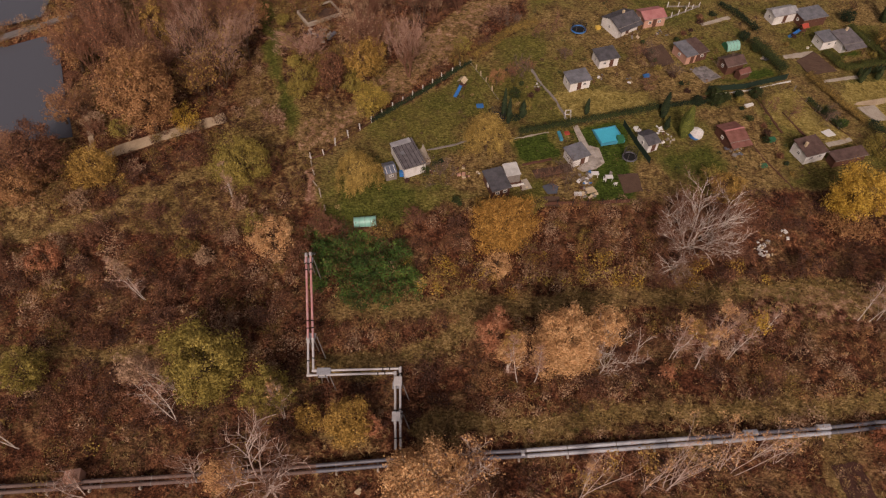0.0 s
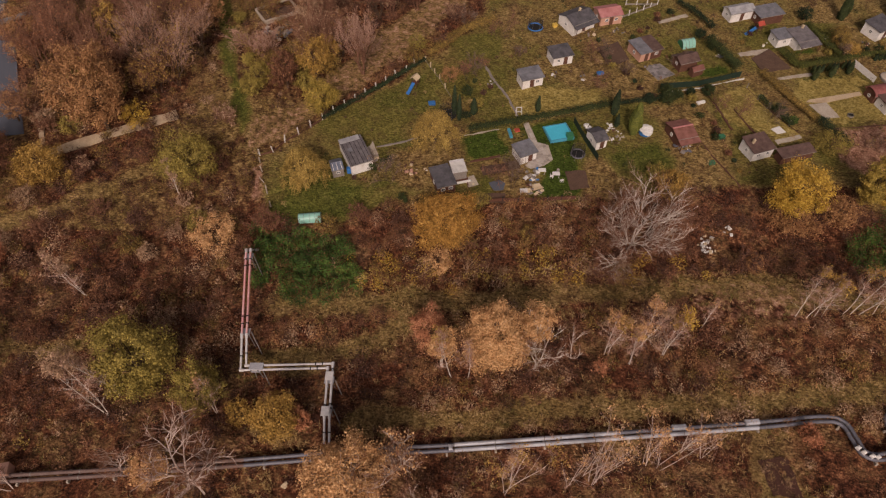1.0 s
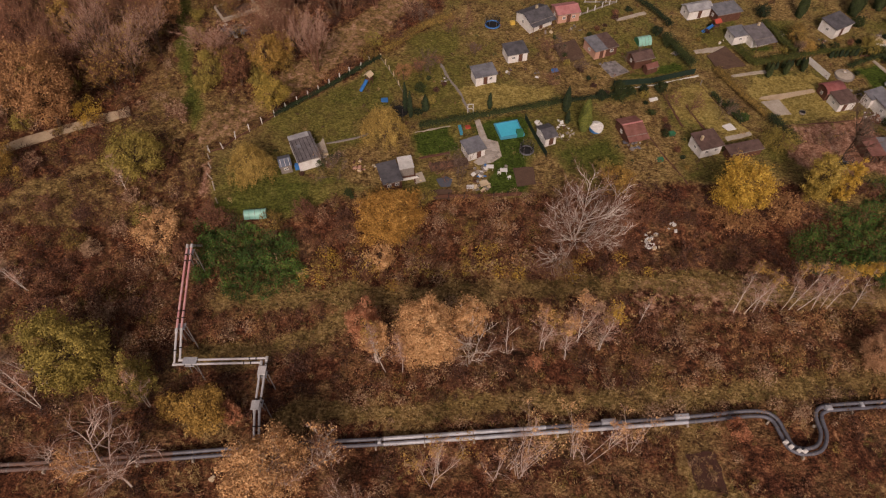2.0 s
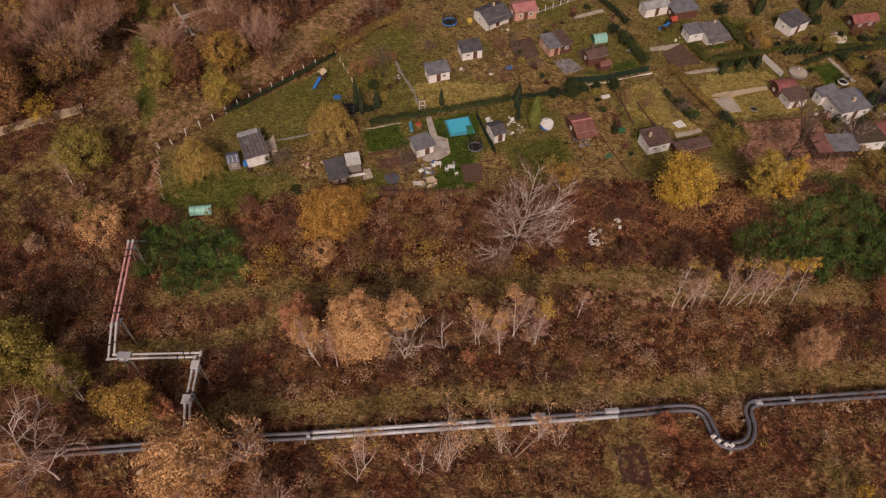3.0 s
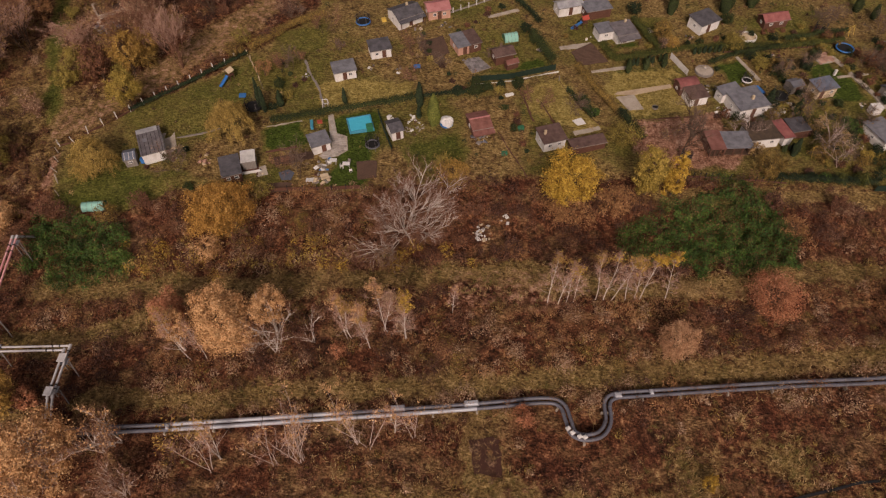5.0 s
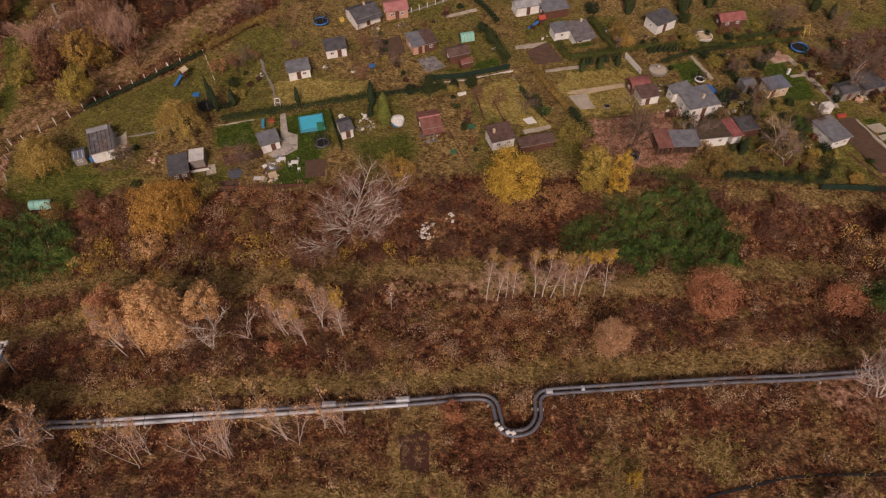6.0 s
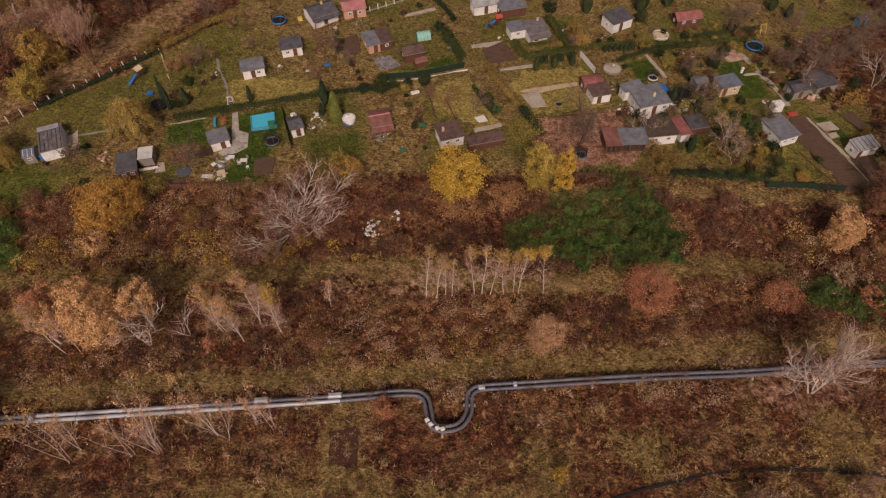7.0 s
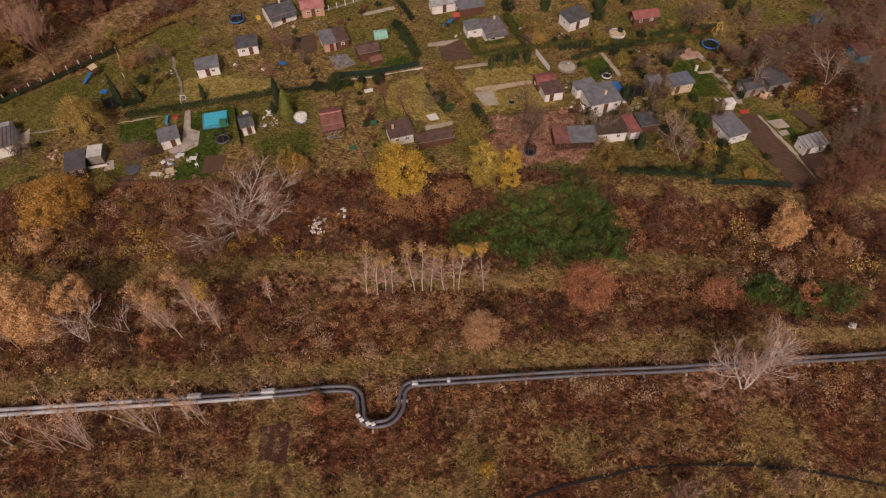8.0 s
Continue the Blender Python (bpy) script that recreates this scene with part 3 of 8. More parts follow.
def strip(name, line, width, material, label, category, lift=0.1, thick=0.05, ragged=0.15):
    """A path of a given width that follows the ground along a line."""
    p = []
    for (x1, y1), (x2, y2) in zip(line, line[1:]):
        c = max(1, int(math.hypot(x2 - x1, y2 - y1) / 0.8))
        p += [(x1 + (x2 - x1) * q / c, y1 + (y2 - y1) * q / c) for q in range(c)]
    p = np.array(p + [line[-1]])
    d = np.gradient(p, axis=0)
    d /= np.linalg.norm(d, axis=1)[:, None]
    side = np.c_[-d[:, 1], d[:, 0]]
    rng = np.random.default_rng(len(p))
    w1 = width / 2 + rng.normal(0, ragged * 0.5, len(p))[:, None]
    w2 = width / 2 + rng.normal(0, ragged * 0.5, len(p))[:, None]
    l, r = p + side * w1, p - side * w2
    zl, zr = ground_z(l[:, 0], l[:, 1]) + lift, ground_z(r[:, 0], r[:, 1]) + lift
    n = len(p)
    v = np.concatenate([np.c_[l, zl + thick], np.c_[r, zr + thick], np.c_[l, zl - 0.2], np.c_[r, zr - 0.2]])
    k = np.arange(n - 1)
    f = np.concatenate([np.c_[k + n, k + n + 1, k + 1, k], np.c_[k, k + 1, k + 2 * n + 1, k + 2 * n], np.c_[k + 3 * n, k + 3 * n + 1, k + n + 1, k + n]])
    return tagged(link(name, Geo().add(v, f).mesh(name), material), label, category, kind="structure")


sheet("water", LAKE, M_WATER, "dark still lake water", "lake", 0.05, -0.35)
sheet("water", LAKE_FAR, M_WATER, "dark still lake water beyond the dam", "lake", 0.05, -0.35)
strip("road", [(-61.1, 82.4), (-57.8, 84.8), (-50.2, 88.8), (-40.8, 93.4)], 2.4, M_ASPHALT, "pale worn asphalt lane", "road")
strip("path_lake", [(-68.1, 95.7), (-65.3, 90.4), (-63.1, 85.1)], 0.9, M_ASPHALT, "narrow pale footpath by the lake", "path")
strip("causeway", [(-95.6, 113.7), (-91.8, 115.6), (-84.1, 120.8), (-79.6, 124.1)], 1.6, M_STEEL, "grassy dam with a concrete edge across the lake", "dam", 0.15, 0.25)


# ---- pipes ----
def smooth_line(pts, n):
    """A Catmull-Rom curve through points."""
    p = np.array([pts[0], *pts, pts[-1]], dtype=float)
    out = []
    for i in range(1, len(p) - 2):
        for s in np.linspace(0, 1, n, endpoint=False):
            a, b, c, d = p[i - 1:i + 3]
            out.append(0.5 * (2 * b + (c - a) * s + (2 * a - 5 * b + 4 * c - d) * s * s + (3 * b - 3 * c + d - a) * s ** 3))
    return np.array(out + [p[-1]])


def offset_line(p, d):
    t = np.gradient(p[:, :2], axis=0)
    t /= np.linalg.norm(t, axis=1)[:, None] + 1e-9
    q = p.copy()
    q[:, :2] += np.c_[-t[:, 1], t[:, 0]] * d
    return q


def main_pipes():
    """The two low heating mains with their expansion loop, running the whole length of the strip."""
    pts = [(-87.6, 23.0), (-54.8, 25.4), (-32.2, 26.9), (-16.1, 28.2), (1.2, 29.7), (10.8, 30.3), (32.3, 32.0), (51.4, 33.6), (60.4, 34.5), (63.0, 33.9), (63.7, 31.8), (64.1, 30.0), (65.6, 29.3), (67.8, 29.8), (69.1, 31.6), (69.4, 34.3), (70.7, 35.3), (73.5, 35.6), (94.3, 37.2), (108.5, 38.0), (125.1, 39.5), (139.3, 40.5), (185.9, 44.5)]
    line = smooth_line([(x, y, float(ground_z(x, y)) + 0.8) for x, y in pts], 14)
    root = new("heating_main")
    tagged(root, "pair of insulated heating pipes on low supports with a loop", "pipeline")
    (x0, _), (x1, _), (x2, _) = (10.8, 30.3), (32.3, 32.0), (51.4, 33.6)
    xw = (-17.1, 28.1)[0]
    for d, until in ((0.37, x1), (-0.37, x2)):
        p = offset_line(line, d)
        k0, k1 = np.searchsorted(line[:120, 0], x0), np.searchsorted(line[:140, 0], until)
        kw = np.searchsorted(line[:120, 0], xw)
        part("pipe", Geo().tube(p[:kw + 1], 0.26, 10), M_RUSTED, root, "dull rust-stained pipe jacket", True)
        part("pipe", Geo().tube(p[kw:k0 + 1], 0.26, 10), M_SLATE, root, smooth=True)
        part("pipe", Geo().tube(p[k0:k1 + 1], 0.285, 10), M_SILVER, root, "shiny silver pipe jacket", True)
        part("pipe", Geo().tube(p[k1:], 0.26, 10), M_SLATE, root, smooth=True)
        seg = np.r_[0, np.cumsum(np.linalg.norm(np.diff(p, axis=0), axis=1))]
        for s in np.arange(2.0, seg[-1] - 1, 6.0):
            i = int(np.searchsorted(seg, s))
            t = (p[min(i + 1, len(p) - 1)] - p[i - 1])
            t /= np.linalg.norm(t)
            part("band", Geo().tube([p[i] - t * 0.06, p[i] + t * 0.06], 0.3, 10), M_STEEL, root)
    seg = np.r_[0, np.cumsum(np.linalg.norm(np.diff(line, axis=0), axis=1))]
    for s in np.arange(1.0, seg[-1] - 1, 6.0):
        i = int(np.searchsorted(seg, s))
        x, y, z = line[i]
        t = line[min(i + 1, len(line) - 1)] - line[i - 1]
        yaw = math.degrees(math.atan2(t[1], t[0]))
        g = float(ground_z(x, y))
        part("support", Geo().box(x, y, g - 0.3, 0.25, 1.7, z - g - 0.02, yaw, 0.03), M_CONCRETE, root, "low concrete support")
    for bx, by in ((63.5, 30.4), (64.0, 29.8), (64.9, 29.3), (65.6, 29.2)):
        part("valve_cover", Geo().box(bx, by, float(ground_z(bx, by)) + 0.95, 0.55, 0.5, 0.5, 30, 0.12), M_PVC, root, "white valve cover")
    for bx, by, w in ((40.7, 33.1, 1.9), (50.7, 33.9, 1.9), (10.3, 30.2, 0.5), (71.0, 35.3, 0.9), (75.7, 35.8, 0.5)):
        part("sleeve", Geo().box(bx, by, float(ground_z(bx, by)) + 0.7, w, 0.72, 0.7, 4, 0.15), M_SILVER, root, "pale repair sleeve")


main_pipes()


def raised_pipes():
    """The branch that climbs over the track on steel legs."""
    root = new("raised_pipe_branch")
    tagged(root, "pair of silver pipes raised on steel legs, one span rusty rose", "pipeline")
    legs = [(-5.8, 30.6, -0.1), (-5.9, 33.8, 1.6), (-6.2, 40.9, 1.8), (-18.0, 40.4, 2.1), (-18.3, 44.6, 3.8), (-20.6, 59.6, 3.8), (-20.9, 62.5, 0.2)]
    for d in (0.33, -0.33):
        p = [np.array(q) for q in legs]
        q = []
        for i, c in enumerate(p):
            a = p[i] - p[i - 1] if i else p[1] - p[0]
            b = p[i + 1] - p[i] if i + 1 < len(p) else a
            na = np.array([-a[1], a[0]]) / (np.hypot(a[0], a[1]) + 1e-9)
            nb = np.array([-b[1], b[0]]) / (np.hypot(b[0], b[1]) + 1e-9)
            m = na + nb
            m = m / max(0.4, np.dot(m, na))
            q.append(np.array([c[0] + m[0] * d, c[1] + m[1] * d, c[2]]))
        for i in range(len(q) - 1):
            mat = M_ROSE if i == 4 else M_HIGHLIT
            part("pipe", Geo().tube([q[i], q[i + 1]], 0.16, 10), mat, root, "rusty rose pipe jacket" if i == 4 else "", True)
            t = (q[i + 1] - q[i]) / np.linalg.norm(q[i + 1] - q[i])
            part("elbow", Geo().tube([q[i + 1] - t * 0.45, q[i + 1] - t * 0.1, q[i + 1] + t * 0.2], 0.215, 10), M_HIGHLIT, root)
            for s in ((0.12, 0.2, 0.8, 0.88) if np.linalg.norm(q[i + 1] - q[i]) > 6 else (0.4,)):
                c = q[i] + (q[i + 1] - q[i]) * s
                part("flange", Geo().tube([c - t * 0.07, c + t * 0.07], 0.23, 10), M_BLACK, root, "black flange")
    for x, y, z in ((-6.0, 34.8, 1.5), (-6.2, 39.0, 1.6), (-16.4, 40.5, 1.9), (-18.4, 45.4, 3.6), (-20.5, 58.8, 3.6)):
        g = float(ground_z(x, y))
        part("saddle", Geo().box(x, y, z - 0.35, 1.3, 1.0, 0.14, 0, 0.03), M_SILVER, root)
        for sx, sy in ((-0.5, 0.0), (0.5, 0.0), (1.6, -1.2)):
            part("leg", Geo().tube([(x + sx, y + sy, g - 0.2), (x + sx * 0.5, y, z - 0.3)], 0.08, 6), M_STEEL, root, "steel support leg")
    for y in (39.2, 34.2):
        part("platform", Geo().box(-6.1, y, 2.1 if y > 36 else 1.95, 1.1, 1.3, 0.12, 0, 0.03), M_HIGHLIT, root, "pale sheet cover")
    part("platform", Geo().box(-16.2, 40.5, 2.32, 1.9, 1.1, 0.12, 0, 0.03), M_SILVER, root, "pale sheet cover")


raised_pipes()
strip("black_hose", [(85.4, 20.0), (91.3, 21.8), (96.6, 23.0), (100.4, 23.9), (107.1, 24.4), (114.5, 24.4), (121.0, 24.0), (127.1, 22.8), (131.6, 21.8)], 0.32, M_BLACK, "black rubber hose in the grass", "hose", 0.06, 0.14, 0.03)


# ---- plants ----
def limb_line(rng, a, b, sag=0.12, n=6):
    """A gently bent line from a to b."""
    s = np.linspace(0, 1, n)[:, None]
    k = np.linalg.norm(b - a)
    bow, sway = rng.normal(0, sag * k * 0.4, 3), rng.normal(0, sag * k * 0.2, 3)
    p = a + (b - a) * s + bow * np.sin(s * math.pi) + sway * np.sin(s * 2 * math.pi)
    p[:, 2] += np.sin(s[:, 0] * math.pi) * k * sag * 0.4
    return p


def fork(rng, geo, base, way, length, radius, depth, kids, angle, bend, tips, lift=0.08, sides=4):
    """A branch with side branches, down to fine twigs."""
    n = 5 if depth > 1 else 4
    p, d = [base], way / np.linalg.norm(way)
    for _ in range(n - 1):
        d = d + rng.normal(0, bend, 3) + np.array([0, 0, lift])
        d /= np.linalg.norm(d)
        p.append(p[-1] + d * length / (n - 1))
    p = np.array(p)
    if depth == 0:
        tips.append((p[0], p[1], p[-1]))
        return
    geo.tube(p, np.linspace(radius, radius * 0.5, n), sides if depth > 1 else 3, False)
    for k in range(kids):
        s = 0.3 + 0.7 * (k + rng.uniform(0.2, 0.9)) / kids
        i = min(int(s * (n - 1)), n - 2)
        start = p[i] + (p[i + 1] - p[i]) * (s * (n - 1) - i)
        w = p[i + 1] - p[i]
        w /= np.linalg.norm(w)
        side = rng.normal(size=3)
        side -= w * np.dot(side, w)
        side /= np.linalg.norm(side)
        a = radians(angle) * rng.uniform(0.6, 1.3)
        fork(rng, geo, start, w * math.cos(a) + side * math.sin(a), length * rng.uniform(0.45, 0.75), radius * 0.62, depth - 1, kids, angle, bend, tips, lift, sides)


def leafy_tree(name, x, y, r, h, leaf, label, seed, leaves=2600, size=0.26, low=0.25, clumps=26, bark=None, category="tree", group="", stretch=1.0, ball=False):
    """Trunk, limbs to each clump of the crown, and the crown's leaves in loose clumps."""
    rng = np.random.default_rng(seed)
    root = thing(name, x, y, label, category, group=group)
    hc = h * (1 - low)
    mid = np.array([0, 0, h * low + hc / 2])
    d = rng.normal(size=(clumps, 3))
    d /= np.linalg.norm(d, axis=1)[:, None]
    rad = rng.uniform(0.3, 1.0, clumps)[:, None] ** 0.5
    lump = 1 + 0.18 * rng.normal(size=(clumps, 1))
    if ball:
        rad, lump = rng.uniform(0.6, 0.9, (clumps, 1)), 1 + 0.05 * rng.normal(size=(clumps, 1))
    c = mid + d * rad * lump * np.array([r, r * stretch, hc / 2])
    c[:, 2] = np.maximum(c[:, 2], h * low * 0.6)
    wood = Geo()
    top = np.array([rng.normal(0, 0.06 * h), rng.normal(0, 0.06 * h), h * 0.86])
    stem = limb_line(rng, np.array([0, 0, -0.3]), top, 0.05, 7)
    wood.tube(stem, np.linspace(0.03 * h * 0.75 + 0.05, 0.03, 7), 6)
    for q in c:
        s = np.clip((q[2] / h) * 0.7 - 0.1, 0.12, 0.85) * 6
        i = int(s)
        a = stem[i] + (stem[min(i + 1, 6)] - stem[i]) * (s - i)
        wood.tube(limb_line(rng, a, q, 0.12, 4), np.linspace(0.012 * h * 0.5 + 0.02, 0.012, 4), 3, False)
    part("trunk", wood, bark or M_BARK, root)
    leaves, size = int(leaves * (4.0 if category == "tree" else 2.8)), size * (0.57 if category == "tree" else 0.62)
    knots = clumps * 5
    kd = rng.normal(size=(knots, 3))
    kd /= np.linalg.norm(kd, axis=1)[:, None]
    az, p1, p2, p3 = np.arctan2(kd[:, 1], kd[:, 0]), *rng.uniform(0, 6.28, 3)
    swell = 1 + 0.13 * np.sin(2 * az + p1 + 2.0 * kd[:, 2]) + 0.1 * np.sin(3 * az + p2 - 3.0 * kd[:, 2]) + 0.06 * np.sin(5 * az + p3 + 4.0 * kd[:, 2])
    if ball:
        swell = 1 + 0.3 * (swell - 1)
    kc = mid + kd * (rng.uniform(0.3, 1.0, knots) ** 0.5 * swell)[:, None] * np.array([r, r * stretch, hc / 2])
    pick = rng.integers(0, knots, leaves)
    wide = 0.1 * r + 0.07
    off = rng.normal(size=(leaves, 3)) * wide * rng.uniform(0.5, 1.3, knots)[pick][:, None]
    off[:, 2] *= 0.75
    at = kc[pick] + off
    at[:, 2] = np.maximum(at[:, 2], 0.15)
    way = 1.1 * off / wide + 1.0 * (kc[pick] - mid) / np.array([r, r * stretch, hc / 2])
    part("crown", Geo().leaves(rng, at, size, 0.2, 1.3, way, 0.5), leaf, root)
    return root


def bare_tree(name, x, y, h, label, seed, bark=None, depth=4, kids=4, angle=34, spread=0.35, stems=1, leaf=None, leaves=0, size=0.15, group="", lean=(0, 0), thick=0.013, category="tree", lift=0.08, twig=None, haze=3, squash=1.0, fan=False):
    """A tree that has shed its leaves: stems that fork down to limbs, then a haze of twigs."""
    rng = np.random.default_rng(seed)
    root = thing(name, x, y, label, category, group=group)
    wood, ends = Geo(), []
    turn = rng.uniform(0, 2 * math.pi)
    for k in range(stems):
        a = turn + k * 2 * math.pi / stems + rng.normal(0, 0.3)
        out = spread * (rng.uniform(0.6, 1.1) if stems > 1 else 0.0)
        if fan:
            a, out = turn + k * 2.4, spread * (0.12 + 1.0 * k / (stems - 1))
        way = np.array([math.cos(a) * out + lean[0], math.sin(a) * out + lean[1], 1.0])
        fork(rng, wood, np.array([0.12 * min(k, 3) * math.cos(a), 0.12 * min(k, 3) * math.sin(a), -0.3]), way, h * 0.62 * (1 if k == 0 else rng.uniform(0.75, 1)), thick * h, depth, kids, angle, 0.1, ends, lift)
    flat = np.array([1.0, 1.0, squash])
    wood.v = [v * flat for v in wood.v]
    part("trunk", wood, bark or M_PALE, root)
    a, m, b = (np.array([e[i] for e in ends]) * flat for i in range(3))
    g = Geo().darts(a, b, 0.05)
    for _ in range(haze):
        k = np.linalg.norm(b - a, axis=1)[:, None]
        e = m + (b - m) * rng.uniform(0, 1, (len(a), 1))
        g.darts(e, e + (b - a) * 0.45 + rng.normal(0, 0.28, a.shape) * k, 0.028)
    tagged(part("twig_haze", g, twig or M_TWIG, root, "fine brown twigs"), kind="stuff")
    if leaf and leaves:
        at = b[rng.integers(0, len(b), leaves * 2)] + rng.normal(0, 0.03 * h, (leaves * 2, 3))
        at[:, 2] = np.maximum(at[:, 2], 0.1)
        part("crown", Geo().leaves(rng, at, size), leaf, root)
    return root


def birch(x, y, h, seed, lean=(0.0, 0.0), leaves=220, leaf=None, stems=1, label=""):
    """A slender pale birch with a thin tuft of leaves at its top."""
    rng = np.random.default_rng(seed)
    root = thing("birch", x, y, label or "slender white birch with a thin yellow top", "tree", group="birches on the strip")
    wood, tuft, ends = Geo(), [], []
    for k in range(stems):
        b = np.array([rng.normal(0, 0.25), rng.normal(0, 0.25), -0.3]) if k else np.array([0, 0, -0.3])
        hh = h * (1 if k == 0 else rng.uniform(0.7, 1))
        top = b + np.array([(lean[0] + rng.normal(0, 0.07 if stems < 3 else 0.15)) * hh, (lean[1] + rng.normal(0, 0.07 if stems < 3 else 0.12)) * hh, hh])
        p = limb_line(rng, b, top, 0.04, 8)
        wood.tube(p, np.linspace((0.005 * hh + 0.024) * (1.0 if stems < 3 else 0.6), 0.014, 8), 4, False)
        for q in range(26 if stems < 3 else 8):
            s = rng.uniform(0.22, 0.97)
            i = min(int(s * 7), 6)
            a = p[i] + (p[i + 1] - p[i]) * (s * 7 - i)
            e = a + np.array([rng.normal(0, 0.5), rng.normal(0, 0.5), 0.9]) * hh * 0.2 * (1.15 - s)
            wood.tube(limb_line(rng, a, e, 0.1, 4), np.linspace(0.024, 0.008, 4), 3, False)
            ends.append(e)
            if s > 0.8:
                tuft.append(e)
        tuft += [top] * 2
    part("trunk", wood, M_BIRCH if stems < 3 else M_PALE, root)
    tuft = np.array(tuft)
    g = Geo()
    ends = np.array(ends + [q for q in tuft[-2:]])
    many = 620 if stems < 3 else 220
    a = ends[rng.integers(0, len(ends), many)]
    g.darts(a, a + rng.normal(0, 0.045 * h, (many, 3)) + np.array([0, 0, 0.035 * h]), 0.026)
    tagged(part("twig_haze", g, M_FINE, root, "fine pale twigs"), kind="stuff")
    kc = tuft[rng.integers(0, len(tuft), 26)] + rng.normal(0, 0.034 * h, (26, 3)) * np.array([1.2, 1.2, 0.8])
    pick = rng.integers(0, 26, leaves * 3)
    off = rng.normal(0, 0.019 * h, (leaves * 3, 3))
    part("crown", Geo().leaves(rng, kc[pick] + off, 0.13, 0.1, 1.4, off + np.array([0, 0, 0.01 * h]), 0.6), leaf or L_ORANGE, root)
    return root


def willow(x, y, r, h, seed, label):
    """A weeping willow: limbs over a dome, soft drooping clumps of narrow leaves."""
    rng = np.random.default_rng(seed)
    root = thing("weeping_willow", x, y, label, "tree")
    wood, hang, at = Geo(), Geo(), []
    wood.tube(limb_line(rng, np.array([0, 0, -0.3]), np.array([0.2, 0.1, h * 0.7]), 0.05, 6), np.linspace(0.28, 0.12, 6), 6)
    for k in range(120):
        a, q = rng.uniform(0, 2 * math.pi), math.sqrt(rng.uniform(0.02, 1))
        rr = r * (0.86 + 0.16 * math.sin(a * 3 + seed))
        top = np.array([math.cos(a) * rr * q, math.sin(a) * rr * q, h * (1 - 0.55 * q * q) * rng.uniform(0.8, 1.08)])
        if k % 4 == 0:
            wood.tube(limb_line(rng, np.array([0.1, 0.05, h * 0.5]), top, 0.15, 5), np.linspace(0.07, 0.015, 5), 4, False)
        drop = min(top[2] - 0.2, rng.uniform(0.1, 0.32) * h)
        n = int(rng.integers(70, 190))
        u = rng.uniform(0, 1, n) ** 1.4
        wide = 0.34 * (1 - 0.5 * u)[:, None]
        at.append(top[None] + np.c_[np.cos(a) * u * 0.5, np.sin(a) * u * 0.5, -u * drop] + rng.normal(0, 1, (n, 3)) * wide)
        for _ in range(3):
            e = top + rng.normal(0, 0.25, 3)
            hang.darts(e[None], (e + np.array([math.cos(a) * 0.4 + rng.normal(0, 0.15), math.sin(a) * 0.4 + rng.normal(0, 0.15), -drop * rng.uniform(0.6, 1.3)]))[None], 0.045)
    tagged(part("strand", hang, L_WILLOW, root, "hanging yellow-brown strands"), kind="stuff")
    part("trunk", wood, M_BARK, root)
    at = np.concatenate(at)
    part("crown", Geo().leaves(rng, at, 0.11, 0.1, 1.9, at - np.array([0, 0, h * 0.35]), 0.5), L_WILLOW, root)
    return root


def conifer(x, y, h, r, seed, leaf=None, label="dark green columnar thuja on the lawn", name="thuja", group="garden conifers"):
    """A columnar evergreen: a stem and dense sprays."""
    rng = np.random.default_rng(seed)
    root = thing(name, x, y, label, "conifer", group=group)
    part("trunk", Geo().tube([(0, 0, -0.3), (0, 0, h * 0.5), (0, 0, h * 0.95)], (0.08, 0.05, 0.01), 5), M_BARK, root)
    n = int((700 + 520 * h * r) * (1.8 if r > 1.1 else 1.0))
    s = rng.uniform(0, 1, n)
    prof = np.sin(np.clip(0.12 + s * 0.88, 0, 1) * math.pi) ** 0.6 * (1 - 0.45 * s)
    a = rng.uniform(0, 2 * math.pi, n)
    q = r * prof * rng.uniform(0.7, 1.12, n) * (1 + 0.15 * np.sin(a * 3 + s * 9))
    part("crown", Geo().leaves(rng, np.c_[np.cos(a) * q, np.sin(a) * q, 0.1 + s * h], 0.15, 0.0, 1.5, np.c_[np.cos(a), np.sin(a), 0.35 + 0.6 * s], 0.4), leaf or L_THUJA, root)
    return root


